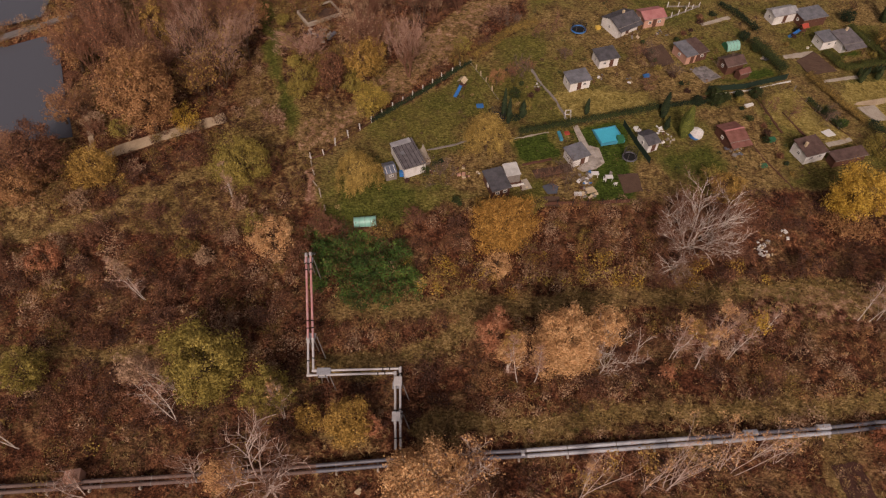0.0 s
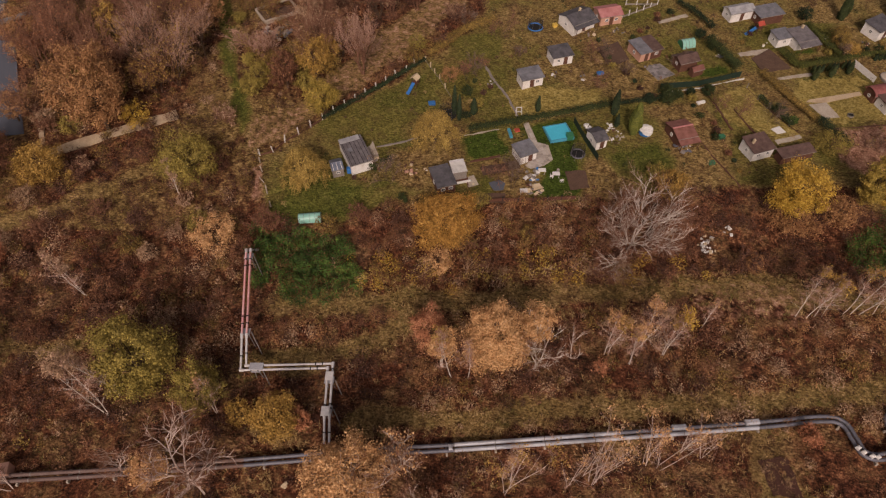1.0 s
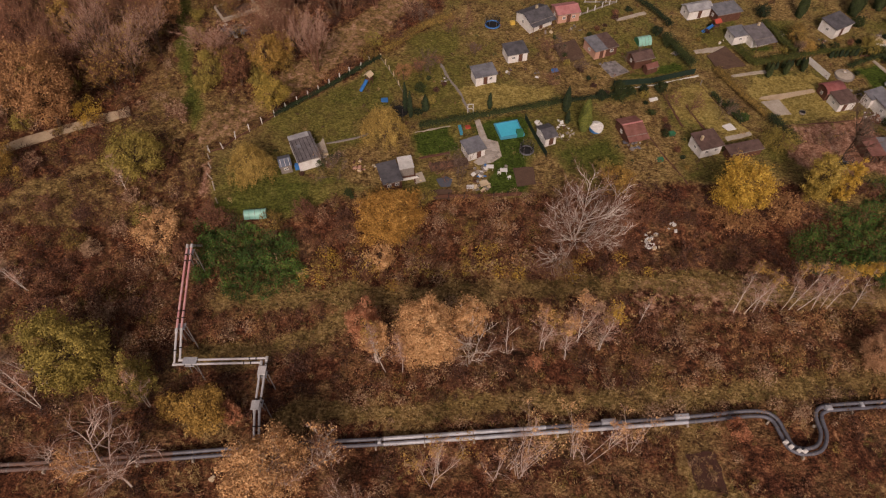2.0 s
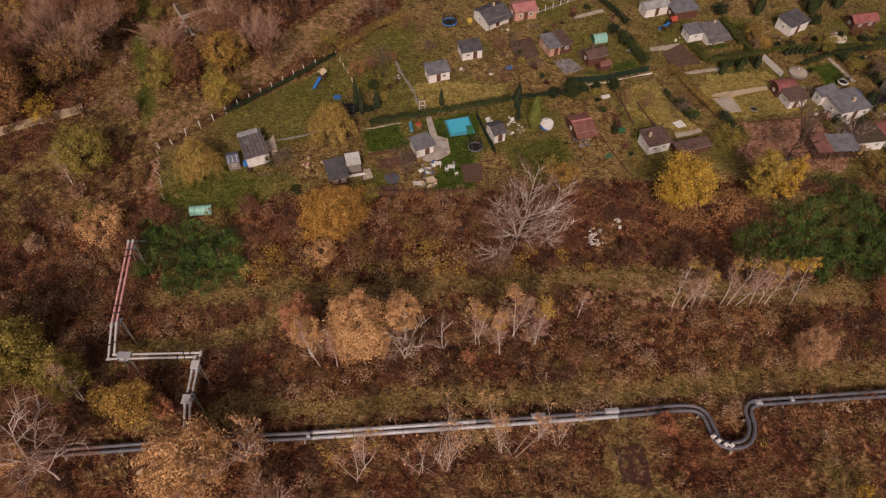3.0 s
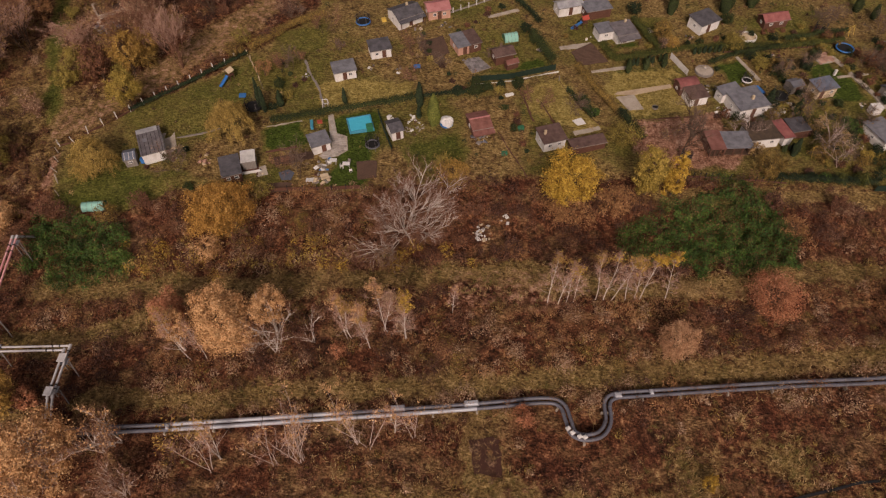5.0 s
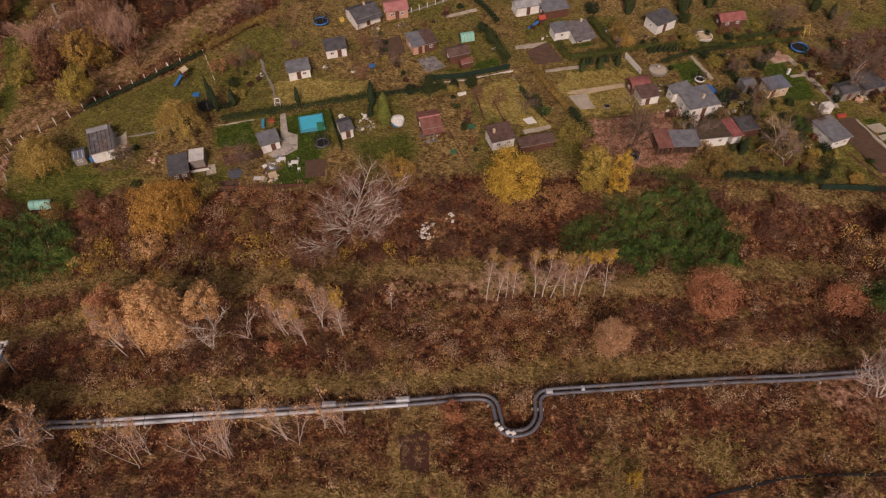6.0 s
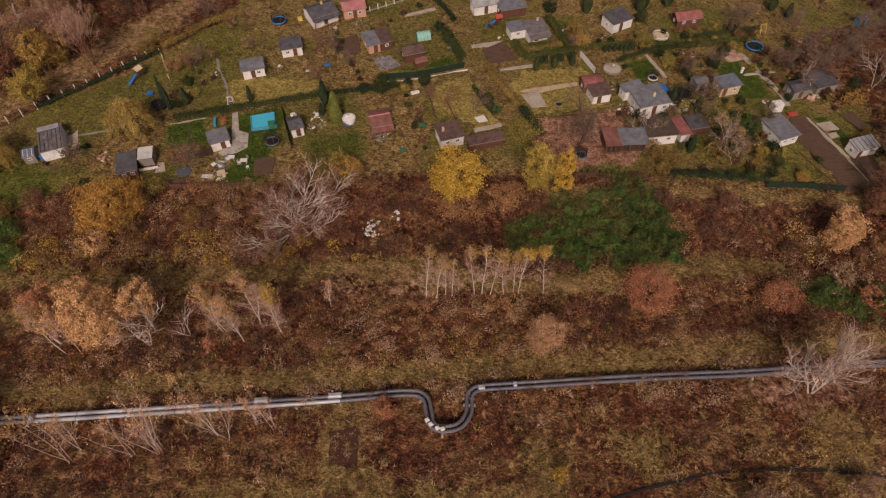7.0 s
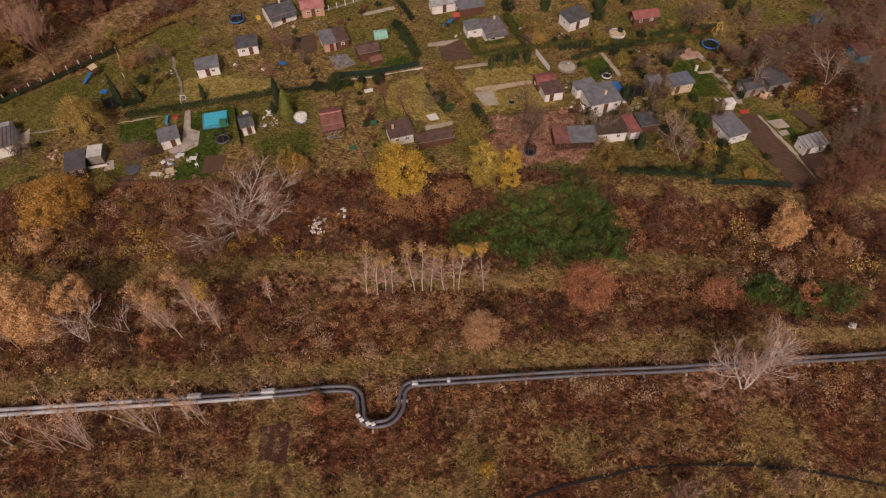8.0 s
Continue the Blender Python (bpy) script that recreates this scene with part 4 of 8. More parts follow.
def hedge(line, width, height, label, seed, leaf=None, name="hedge", dens=55):
    """A clipped hedge: rough box of leaves on short stems along a line."""
    rng = np.random.default_rng(seed)
    x0, y0 = line[0]
    root = thing(name, x0, y0, label, "hedge")
    z0 = float(ground_z(x0, y0))
    pts, ways = [], []
    for (x1, y1), (x2, y2) in zip(line, line[1:]):
        k = math.hypot(x2 - x1, y2 - y1)
        n = int(2 * dens * k * (width + height))
        s, u = rng.uniform(0, 1, n), rng.normal(0, 0.3, n).clip(-0.6, 0.6) * width
        w = height * (1 - np.abs(rng.normal(0, 0.28, n)).clip(0, 1))
        px, py = x1 + (x2 - x1) * s - (y2 - y1) / k * u, y1 + (y2 - y1) * s + (x2 - x1) / k * u
        w = w * (1 + 0.14 * wobble(px, py, 0.7, seed))
        pts.append(np.c_[px - x0, py - y0, ground_z(px, py) - z0 + 0.1 + w])
        ways.append(np.c_[-(y2 - y1) / k * u / width, (x2 - x1) / k * u / width, 0.9 * w / height - 0.2])
        for q in np.arange(0.3, k, 1.2):
            sx, sy = x1 + (x2 - x1) * q / k, y1 + (y2 - y1) * q / k
            sz = float(ground_z(sx, sy)) - z0
            part("stem", Geo().tube([(sx - x0, sy - y0, sz - 0.2), (sx - x0, sy - y0, sz + height * 0.8)], (0.04, 0.015), 4), M_BARK, root)
    part("foliage", Geo().leaves(rng, np.concatenate(pts), 0.13, 0.0, 1.4, np.concatenate(ways), 0.45), leaf or L_HEDGE, root)
    return root


# ---- single trees and shrubs of the strip ----
leafy_tree("olive_tree", -31.4, 39.6, 4.8, 14.0, L_OLIVE, "broad olive-green tree with thinning foliage", 11, 8200, 0.28, 0.02, 40)
leafy_tree("olive_tree", -22.8, 36.3, 3.2, 9.0, L_OLIVE, "rounded yellow-green shrub tree", 12, 3400, 0.26, 0.15)
leafy_tree("yellow_shrub", -17.7, 34.3, 1.8, 4.0, L_GOLD, "small olive-yellow shrub beside the pipes", 13, 1000, 0.22, 0.05, 14, category="shrub")
leafy_tree("yellow_tree", -12.0, 32.6, 3.0, 9.0, L_GOLD, "golden yellow young tree beside the pipes", 14, 2500, 0.26, 0.2)
leafy_tree("red_shrub", -9.5, 33.5, 1.6, 4.0, L_RED, "reddish autumn shrub beside the pipes", 15, 1000, 0.22, 0.1, 14, category="shrub")
leafy_tree("orange_tree", -2.5, 23.9, 4.8, 12.5, L_ORANGE, "large pale orange birch crown over the pipes", 16, 8200, 0.26, 0.1, 44, M_BIRCH)
bare_tree("bare_birch", 4.4, 28.5, 9.0, "half-bare birch with pale twigs", 17, M_BIRCH, 4, 4, 30, 0.3, 2, L_ORANGE, 350)
bare_tree("bare_birch", -2.3, 22.8, 10.0, "half-bare birch with pale twigs", 18, M_PALE, 4, 4, 30, 0.35, 3, L_TAN, 300)
bare_tree("bare_shrub", 2.5, 27.2, 6.5, "bare pale shrub by the pipes", 19, M_PALE, 3, 5, 32, 0.4, 4, L_TAN, 200, category="shrub")
bare_tree("bare_shrub", 7.1, 21.6, 6.0, "bare pinkish shrub with many stems", 20, M_PALE, 3, 5, 34, 0.45, 5, L_TAN, 300, category="shrub")
bare_tree("bare_tree", -20.5, 24.5, 12.0, "bare pale grey tree with a spiky crown", 21, M_PALE, 4, 6, 52, 0.2, 1, lean=(0.05, 0.0), thick=0.014, haze=2)
bare_tree("bare_tree", -31.4, 27.1, 6.0, "small bare tree with pale grey bark", 22, M_PALE, 3, 5, 42, 0.3, 2)
bare_tree("bare_tree", -44.5, 24.8, 6.5, "small bare tree with pale grey bark", 23, M_PALE, 3, 5, 42, 0.3, 2, lean=(-0.2, 0))
leafy_tree("orange_shrub", -27.1, 26.5, 2.4, 5.5, L_ORANGE, "orange shrub beside the pipes", 24, 1500, 0.24, 0.1, 16, category="shrub")
leafy_tree("red_tree", 7.4, 45.7, 2.7, 8.5, L_RED, "rust-red tree in a row", 25, 2400, 0.25, 0.15)
leafy_tree("orange_tree", 16.2, 42.9, 3.9, 13.6, L_ORANGE, "dense pale orange tree in a row", 26, 9500, 0.26, 0.0, 64)
leafy_tree("orange_tree", 9.2, 42.4, 2.0, 9.5, L_ORANGE, "slim orange birch in a row", 27, 1300, 0.24, 0.35, 16, M_BIRCH)
leafy_tree("orange_tree", 22.5, 44.9, 2.8, 10.5, L_ORANGE, "pale orange birch with a bare lower crown", 28, 1900, 0.24, 0.5, 20, M_BIRCH)
bare_tree("bare_birch", 22.4, 42.3, 9.0, "bare white birch with spreading branches", 29, M_BIRCH, 4, 4, 40, 0.35, 2)
bare_tree("bare_birch", 27.8, 44.1, 6.0, "bare white birch sapling with two stems", 30, M_BIRCH, 3, 4, 34, 0.3, 2)
leafy_tree("bare_shrub", 31.5, 41.8, 1.3, 2.6, L_RED, "small pinkish shrub among dry grass", 31, 420, 0.2, 0.05, 10, category="shrub")
for k, (bx, by, bh, lx) in enumerate(((32.7, 44.5, 11.6, 0.0), (33.3, 44.5, 11.2, 0.1), (36.1, 42.9, 12.0, 0.0), (36.0, 43.1, 9.0, 0.15), (38.4, 45.7, 12.6, 0.1), (38.0, 45.8, 11.0, 0.2), (41.4, 44.6, 12.2, 0.35), (41.2, 44.6, 8.6, 0.2), (48.2, 49.3, 6.5, 0.1), (10.5, 40.7, 11.0, 0.0), (12.8, 40.7, 10.0, 0.0))):
    birch(bx, by, bh, 300 + k, (lx * 0.3 - 0.03, 0.0), 210 if k < 8 else 150 if k == 9 else 40, (L_ORANGE, L_GOLD, L_ORANGE, L_GOLD, L_ORANGE, L_TAN, L_YELLOW, L_GOLD)[k % 8])
for k, (bx, by, bh) in enumerate(((62.9, 51.2, 10.6), (64.5, 51.0, 10.5), (65.8, 51.2, 9.3), (66.9, 51.2, 8.7), (70.4, 51.8, 11.7), (71.6, 51.8, 12.2), (72.9, 51.8, 12.5), (75.1, 51.8, 10.0), (77.3, 51.9, 10.6), (81.2, 51.8, 10.8), (76.5, 52.1, 9.0))):
    birch(bx, by, bh, 340 + k, (0.0, 0.0), (120, 40, 170, 30)[k % 4] if k not in (8, 9) else 340, L_YELLOW if k % 2 or k in (8, 9) else L_GOLD)
for k, (bx, by, bh, lx) in enumerate(((17.9, 26.2, 8.1, 0.0), (24.9, 25.5, 9.8, -0.1), (28.4, 25.9, 12.9, -0.1), (28.7, 26.3, 11.3, 0.0), (27.3, 27.1, 9.6, -0.1), (35.6, 28.3, 11.0, 0.0), (37.1, 28.3, 10.3, 0.0), (40.4, 30.0, 6.1, 0.0), (43.1, 29.4, 8.1, 0.0), (17.1, 25.0, 14.4, 0.1), (-21.3, 35.3, 8.5, 0.0))):
    birch(bx, by, bh * 1.25, 370 + k, (lx * 0.3, 0.0), 60 if k not in (5, 9) else 220, L_ORANGE if k != 9 else L_GOLD, (2, 3, 5, 3, 4, 4, 3, 2, 3, 3, 2)[k], "fan of thin bare birch stems")
for k, (bx, by, bh, lx) in enumerate(((-35.2, 38.1, 14.6, -0.25), (-35.8, 34.8, 13.7, -0.25), (-45.8, 54.3, 11.2, -0.2), (-36.0, 74.0, 7.9, 0.0), (-55.9, 31.2, 15.0, -0.2))):
    birch(bx, by, bh, 400 + k, (lx * 0.35, 0.0), 480, L_TAN, 2, "leaning half-bare birch in the thicket")
bare_tree("bare_tree", 117.5, 35.4, 12.3, "tall bare white-barked tree beside the pipes", 43, M_BIRCH, 4, 5, 32, 0.3, 4, lean=(0.02, 0.1), thick=0.011, lift=0.12, haze=1, twig=M_FINE)
bare_tree("wood_tree", 147.0, 74.1, 7.5, "half-bare brown tree at the end of the gardens", 950, M_TWIG, 3, 6, 34, 0.4, 4, L_BROWN, 420, 0.14, "trees at the gardens' end", thick=0.009, haze=5)
bare_tree("wood_tree", 152.6, 75.5, 7.5, "half-bare brown tree at the end of the gardens", 955, M_TWIG, 3, 6, 34, 0.4, 4, L_BROWN, 420, 0.14, "trees at the gardens' end", thick=0.009, haze=5)
bare_tree("wood_tree", 143.8, 72.0, 7.5, "half-bare brown tree at the end of the gardens", 947, M_TWIG, 3, 6, 34, 0.4, 4, L_BROWN, 420, 0.14, "trees at the gardens' end", thick=0.009, haze=5)
bare_tree("wood_tree", 153.8, 81.1, 7.5, "half-bare brown tree at the end of the gardens", 954, M_TWIG, 3, 6, 34, 0.4, 4, L_BROWN, 420, 0.14, "trees at the gardens' end", thick=0.009, haze=5)
bare_tree("yard_tree", 90.2, 82.3, 11.0, "bare brown tree in the earth yard", 44, M_BARK, 4, 5, 32, 0.2, 1, thick=0.018, lift=0.12, haze=3, twig=M_GREYTWIG)
leafy_tree("round_shrub", 97.3, 51.1, 4.3, 5.6, L_RED, "round brick-orange shrub on the strip", 42, 4200, 0.2, 0.02, 70, category="shrub", ball=True)
leafy_tree("round_shrub", 117.5, 50.5, 3.1, 4.2, L_RED, "round orange-red shrub on the strip", 43, 2200, 0.2, 0.02, 55, category="shrub", ball=True)
leafy_tree("tan_shrub", 80.5, 42.8, 2.5, 6.6, L_PEACH, "feathery tan shrub on the strip", 44, 6400, 0.17, 0.0, 56, category="shrub")
leafy_tree("red_shrub", 57.7, 31.9, 1.4, 3.0, L_RED, "small salmon-red shrub by the pipes", 45, 700, 0.2, 0.02, 14, category="shrub")
leafy_tree("yellow_shrub", 80.5, 23.2, 1.0, 2.6, L_YELLOW, "small yellow birch shrub", 46, 350, 0.2, 0.1, 10, category="shrub")
leafy_tree("tan_shrub", 131.7, 50.8, 1.9, 3.2, L_RED, "small orange shrub in dry grass", 47, 700, 0.2, 0.02, 14, category="shrub")
leafy_tree("tan_shrub", 128.8, 55.1, 2.3, 3.4, L_TAN, "feathery tan shrub in dry grass", 48, 800, 0.2, 0.02, 14, category="shrub")
leafy_tree("reed_clump", 85.6, 53.3, 3.0, 1.9, L_STRAW, "low straw-coloured reed clump beside the birches", 90, 1300, 0.2, 0.0, 22, category="shrub", stretch=0.5)
bare_tree("bare_shrub", 118.4, 21.8, 4.0, "bare pinkish shrub near the hose", 49, M_PALE, 3, 5, 36, 0.5, 5, L_TAN, 120, category="shrub")
bare_tree("bare_shrub", 105.2, 19.6, 4.0, "bare pinkish shrub near the hose", 50, M_PALE, 3, 5, 36, 0.5, 6, L_TAN, 200, category="shrub")

def sapling(x, y, h, seed):
    """A thin shrub that still bears a few large yellow leaves."""
    rng = np.random.default_rng(seed)
    root = thing("yellow_sapling", x, y, "thin sapling with sparse bright yellow leaves", "shrub", group="yellow saplings")
    wood, at = Geo(), []
    for k in range(5):
        a = rng.uniform(0, 2 * math.pi)
        top = np.array([math.cos(a) * h * 0.4, math.sin(a) * h * 0.4, h * rng.uniform(0.7, 1.0)])
        p = limb_line(rng, np.array([0, 0, -0.2]), top, 0.12, 5)
        wood.tube(p, np.linspace(0.03, 0.01, 5), 4, False)
        at.append(p[rng.integers(2, 5, 9)] + rng.normal(0, 0.2 * h, (9, 3)) * np.array([1.3, 1, 0.7]))
    part("trunk", wood, M_TWIG, root)
    part("crown", Geo().leaves(rng, np.maximum(np.concatenate(at), np.array([-9, -9, 0.25])), 0.17, 0.4, 1.2), L_SAPLING, root)


rng = np.random.default_rng(64)
for k in range(30):
    sx = rng.uniform(-3.5, 37.0)
    sapling(sx, 57.4 + 0.02 * sx + abs(rng.normal(0, 1.3)), rng.uniform(1.2, 2.4), 800 + k)
for k in range(16):
    sapling(rng.uniform(122.5, 126.5) if k < 9 else rng.uniform(134, 146), rng.uniform(57, 66) if k < 9 else rng.uniform(56, 58), rng.uniform(2.0, 3.6), 850 + k)
for k, (sx, sy) in enumerate(((116.0, 27.0), (114.8, 28.2), (114.2, 26.4), (118.5, 26.0), (-45.0, 31.0), (-26.0, 30.5))):
    sapling(sx, sy, 2.0, 870 + k)

# trees at the gardens' edge
leafy_tree("golden_tree", 9.9, 66.4, 5.2, 7.6, L_AMBER, "broad golden-brown tree at the garden edge", 51, 8200, 0.27, 0.04, 56)
leafy_tree("orange_shrub", 8.5, 60.1, 2.5, 3.8, L_ORANGE, "orange-tan shrub in the thicket", 52, 1100, 0.22, 0.03, 16, category="shrub")
bare_tree("bare_tree", 40.4, 65.6, 11.5, "broad bare pale tree with spreading limbs", 53, M_BIRCH, 4, 5, 36, 1.7, 9, thick=0.011, lift=0.06, haze=2, twig=M_TWIG, squash=0.85, fan=True)
leafy_tree("yellow_tree", 67.9, 71.4, 4.6, 10.5, L_YELLOW, "bright yellow maple at the garden edge", 54, 4600, 0.28, 0.15, 30)
leafy_tree("yellow_tree", 82.0, 73.6, 2.6, 10.5, L_LIME, "tall yellow-green tree at the garden edge", 55, 4200, 0.27, 0.04, 30)
leafy_tree("yellow_tree", 86.4, 73.4, 1.9, 9.5, L_YELLOW, "slim golden tree at the garden edge", 56, 2400, 0.26, 0.04, 22)
# Low shrub added to stand in for orange glow on the ground.
leafy_tree("orange_shrub", 68.5, 69.4, 4.1, 2.2, L_RUST, "low rust-leaved shrub for the orange ground glow under the maple", 57, 2200, 0.24, 0.0, 26, category="shrub")
leafy_tree("orange_shrub", 76.3, 70.7, 3.5, 3.4, L_RUST, "low rust-coloured shrub under trees", 58, 1800, 0.24, 0.0, 24, category="shrub")
leafy_tree("golden_shrub", 48.5, 75.7, 2.9, 4.8, L_GOLD, "yellow-brown shrub at the garden edge", 59, 1800, 0.24, 0.03, 22, category="shrub")
leafy_tree("golden_shrub", 46.5, 78.6, 1.6, 4.0, L_OLIVE, "yellow-green shrub at the garden edge", 60, 700, 0.22, 0.03, 12, category="shrub")
leafy_tree("orange_tree", 131.4, 62.8, 2.9, 8.5, L_ORANGE, "orange tree beside the footpath", 61, 3600, 0.26, 0.08, 28)
leafy_tree("rust_tree", 138.9, 61.0, 2.6, 4.8, L_RUST, "rust-brown tree beside the footpath", 62, 2200, 0.25, 0.08, 24)
leafy_tree("rust_tree", 140.4, 70.3, 2.5, 5.0, L_BROWN, "reddish-brown tree beside the allotment fence", 63, 1500, 0.24, 0.1, 22)
leafy_tree("golden_shrub", 80.0, 86.1, 3.6, 4.0, L_OLIVE, "yellow-green shrub beside the garden lane", 64, 1500, 0.22, 0.0, 20, category="shrub")
willow(-14.6, 77.2, 4.2, 7.0, 65, "yellow-brown weeping willow in the garden")
willow(7.8, 86.0, 4.6, 8.0, 66, "yellow-brown weeping willow by the fence")
leafy_tree("yellow_tree", -13.1, 92.9, 3.0, 8.0, L_LIME, "yellow tree beside the dirt lane", 67, 2300, 0.27, 0.3, 24)
leafy_tree("green_shrub", -26.7, 102.2, 3.1, 5.0, L_OLIVE, "green shrub at the end of a grass ride", 68, 1400, 0.24, 0.03, 18, category="shrub")
leafy_tree("olive_tree", -34.1, 77.8, 5.1, 8.5, L_OLIVE, "wide olive-green tree by the lane", 69, 4200, 0.28, 0.1, 30)
leafy_tree("yellow_tree", -58.4, 76.4, 4.0, 7.5, L_GOLD, "dull yellow tree beside the lane", 70, 2600, 0.27, 0.1, 22)
leafy_tree("orange_shrub", -27.3, 64.1, 3.6, 6.0, L_ORANGE, "orange-brown shrub in the thicket", 71, 2400, 0.25, 0.05, 24, category="shrub")
leafy_tree("red_shrub", -62.3, 60.7, 2.8, 4.0, L_RED, "rust-red shrub in the thicket", 72, 1200, 0.24, 0.03, 16, category="shrub")
leafy_tree("rust_tree", -52.6, 89.5, 6.2, 17.0, L_RUST, "tall rust-brown broadleaf tree by the lake", 73, 7200, 0.32, 0.15, 40)
leafy_tree("yellow_shrub", -47.5, 91.0, 2.9, 4.0, L_YELLOW, "yellow shrub beside the lane", 74, 1000, 0.24, 0.03, 14, category="shrub")
leafy_tree("yellow_shrub", -57.5, 40.6, 3.4, 6.0, L_OLIVE, "yellow-olive shrub in the thicket", 75, 2200, 0.25, 0.05, 20, category="shrub")
leafy_tree("orange_shrub", -70.4, 73.2, 4.2, 6.5, L_RUST, "rust-brown tree by the lane", 76, 2600, 0.26, 0.05, 24, category="shrub")
leafy_tree("brown_tree", -69.3, 79.1, 5.3, 9.0, L_BROWN, "brown tree at the lake shore", 77, 3200, 0.28, 0.1, 28)
leafy_tree("orange_shrub", -69.8, 91.4, 2.5, 6.0, L_RUST, "orange shrub at the lake shore", 78, 1000, 0.24, 0.1, 14, category="shrub")


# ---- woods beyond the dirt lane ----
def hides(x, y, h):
    """Whether a tree would block the camera's view of lake, lane, road or ride."""
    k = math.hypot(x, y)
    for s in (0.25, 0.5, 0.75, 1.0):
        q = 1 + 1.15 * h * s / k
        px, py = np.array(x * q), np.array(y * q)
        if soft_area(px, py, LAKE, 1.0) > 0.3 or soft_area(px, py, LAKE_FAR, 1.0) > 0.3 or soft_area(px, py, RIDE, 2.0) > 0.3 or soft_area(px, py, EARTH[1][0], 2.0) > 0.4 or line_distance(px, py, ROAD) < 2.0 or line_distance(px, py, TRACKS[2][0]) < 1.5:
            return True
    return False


for k, (tx, ty, th, tw, tl, tn) in enumerate(((-67.0, 103.5, 12.0, M_TWIG, L_RED, 500), (-66.0, 112.0, 13.0, M_TWIG, L_RED, 600), (-60.5, 108.0, 11.0, M_TWIG, L_RUST, 300), (-47.4, 103.0, 15.0, M_FINE, L_TAN, 0), (-53.5, 101.5, 11.0, M_TWIG, L_TAN, 200), (-45.5, 99.0, 8.0, M_TWIG, L_GOLD, 700), (-6.7, 106.0, 11.5, M_FINE, L_TAN, 60), (-11.5, 111.5, 8.5, M_TWIG, L_TAN, 100), (-16.0, 121.5, 10.0, M_TWIG, L_BROWN, 150), (-4.5, 124.5, 10.0, M_TWIG, L_TAN, 60), (3.5, 127.5, 8.0, M_TWIG, L_TAN, 60))):
    bare_tree("wood_tree", tx, ty, th, "tall brown half-bare tree in the woods by the lake", 1700 + k, (M_TWIG, M_BARK)[k % 2], 4, 4, 24, 0.34, 5, tl, tn, 0.15, "woods by the lake", thick=0.011, lift=0.14, haze=2, twig=tw)
for k, (tx, ty, tr, th, leaf, text) in enumerate(((-21.0, 108.0, 3.2, 5.4, L_MIX, "olive-gold shrub beside the ruin"), (-25.5, 106.5, 2.6, 4.5, L_MIX, "brown-olive shrub beside the ruin"), (-28.0, 99.5, 2.2, 3.8, L_OLIVE, "yellow-green shrub at the grass ride"), (-30.0, 108.6, 1.3, 2.4, L_OLIVE, "yellow-green shrub along the grass ride"), (-32.2, 115.0, 1.3, 2.4, L_LIME, "yellow-green shrub along the grass ride"), (-34.2, 122.0, 1.3, 2.4, L_OLIVE, "yellow-green shrub along the grass ride"), (-14.0, 106.5, 3.0, 5.0, L_MIX, "olive-brown shrub beside the dirt lane"), (-17.5, 101.5, 2.0, 3.2, L_OLIVE, "olive shrub beside the dirt lane"))):
    leafy_tree("wood_shrub", tx, ty, tr, th, leaf, text, 1750 + k, int(400 + 350 * tr), 0.24, 0.03, 18, category="shrub", group="shrubs by the ride")


RUIN = (-25.6, 124.7)


def make_woods():
    rng = np.random.default_rng(5)
    kinds = 0
    for k in range(2200):
        x, y = rng.uniform(-95, 5), rng.uniform(72, 150)
        ax, ay = np.array(x), np.array(y)
        if kinds > 84:
            break
        if open_ground(ax, ay) > 0.3 or line_distance(ax, ay, WOOD_EDGE) < 3.0 or x - WOOD_EDGE[0][0] > (y - WOOD_EDGE[0][1]) * 1.0:
            continue
        if line_distance(ax, ay, ROAD) < 4.5 or x > -22 + (y - 82) * 1.05:
            continue
        if line_distance(ax, ay, [(-90.0, 100.0), (-62.0, 86.0)]) < 3.0:
            continue
        h = rng.uniform(7, 13)
        if abs(x - RUIN[0]) < 7 and RUIN[1] - 15 < y < RUIN[1] + 6:
            continue
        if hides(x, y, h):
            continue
        kinds += 1
        if kinds % 5 in (0, 1, 3):
            bare_tree("wood_tree", x, y, h, "half-bare brown tree in the woods", 1000 + k, (M_TWIG, M_BARK)[kinds % 2], 3, 6, 30, 0.42, 3, (L_TAN, L_RUST, L_BROWN, L_GOLD)[kinds % 4], int(rng.uniform(200, 800)), 0.15, "woods by the lake", thick=0.01, haze=3, twig=(M_TWIG, M_FINE)[kinds % 5 == 0])
        else:
            leafy_tree("wood_tree", x, y, h * 0.3, h, (L_RUST, L_TAN, L_GOLD, L_MIX, L_BROWN)[int(rng.integers(0, 5))], "brown autumn tree in the woods", 1000 + k, 1500, 0.3, 0.12, 20, group="woods by the lake")


ROAD = [(-63.9, 80.6), (-57.8, 84.8), (-50.2, 88.8), (-40.8, 93.4)]
WOOD_EDGE = [(-25.2, 91.2), (-13.6, 100.0), (-2.8, 112.3), (12.4, 136.9)]
make_woods()


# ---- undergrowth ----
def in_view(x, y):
    """The stretch of the plan that the camera sees along its flight."""
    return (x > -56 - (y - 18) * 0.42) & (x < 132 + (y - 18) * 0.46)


def wild(x, y):
    """Where scrub grows: the strip, the woods' floor, the neglected corner."""
    lane = x < -20 + (y - 84) * 1.0
    corner = ~inside(x, y, GARDENS) & (x > 110)
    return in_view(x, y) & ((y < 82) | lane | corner)


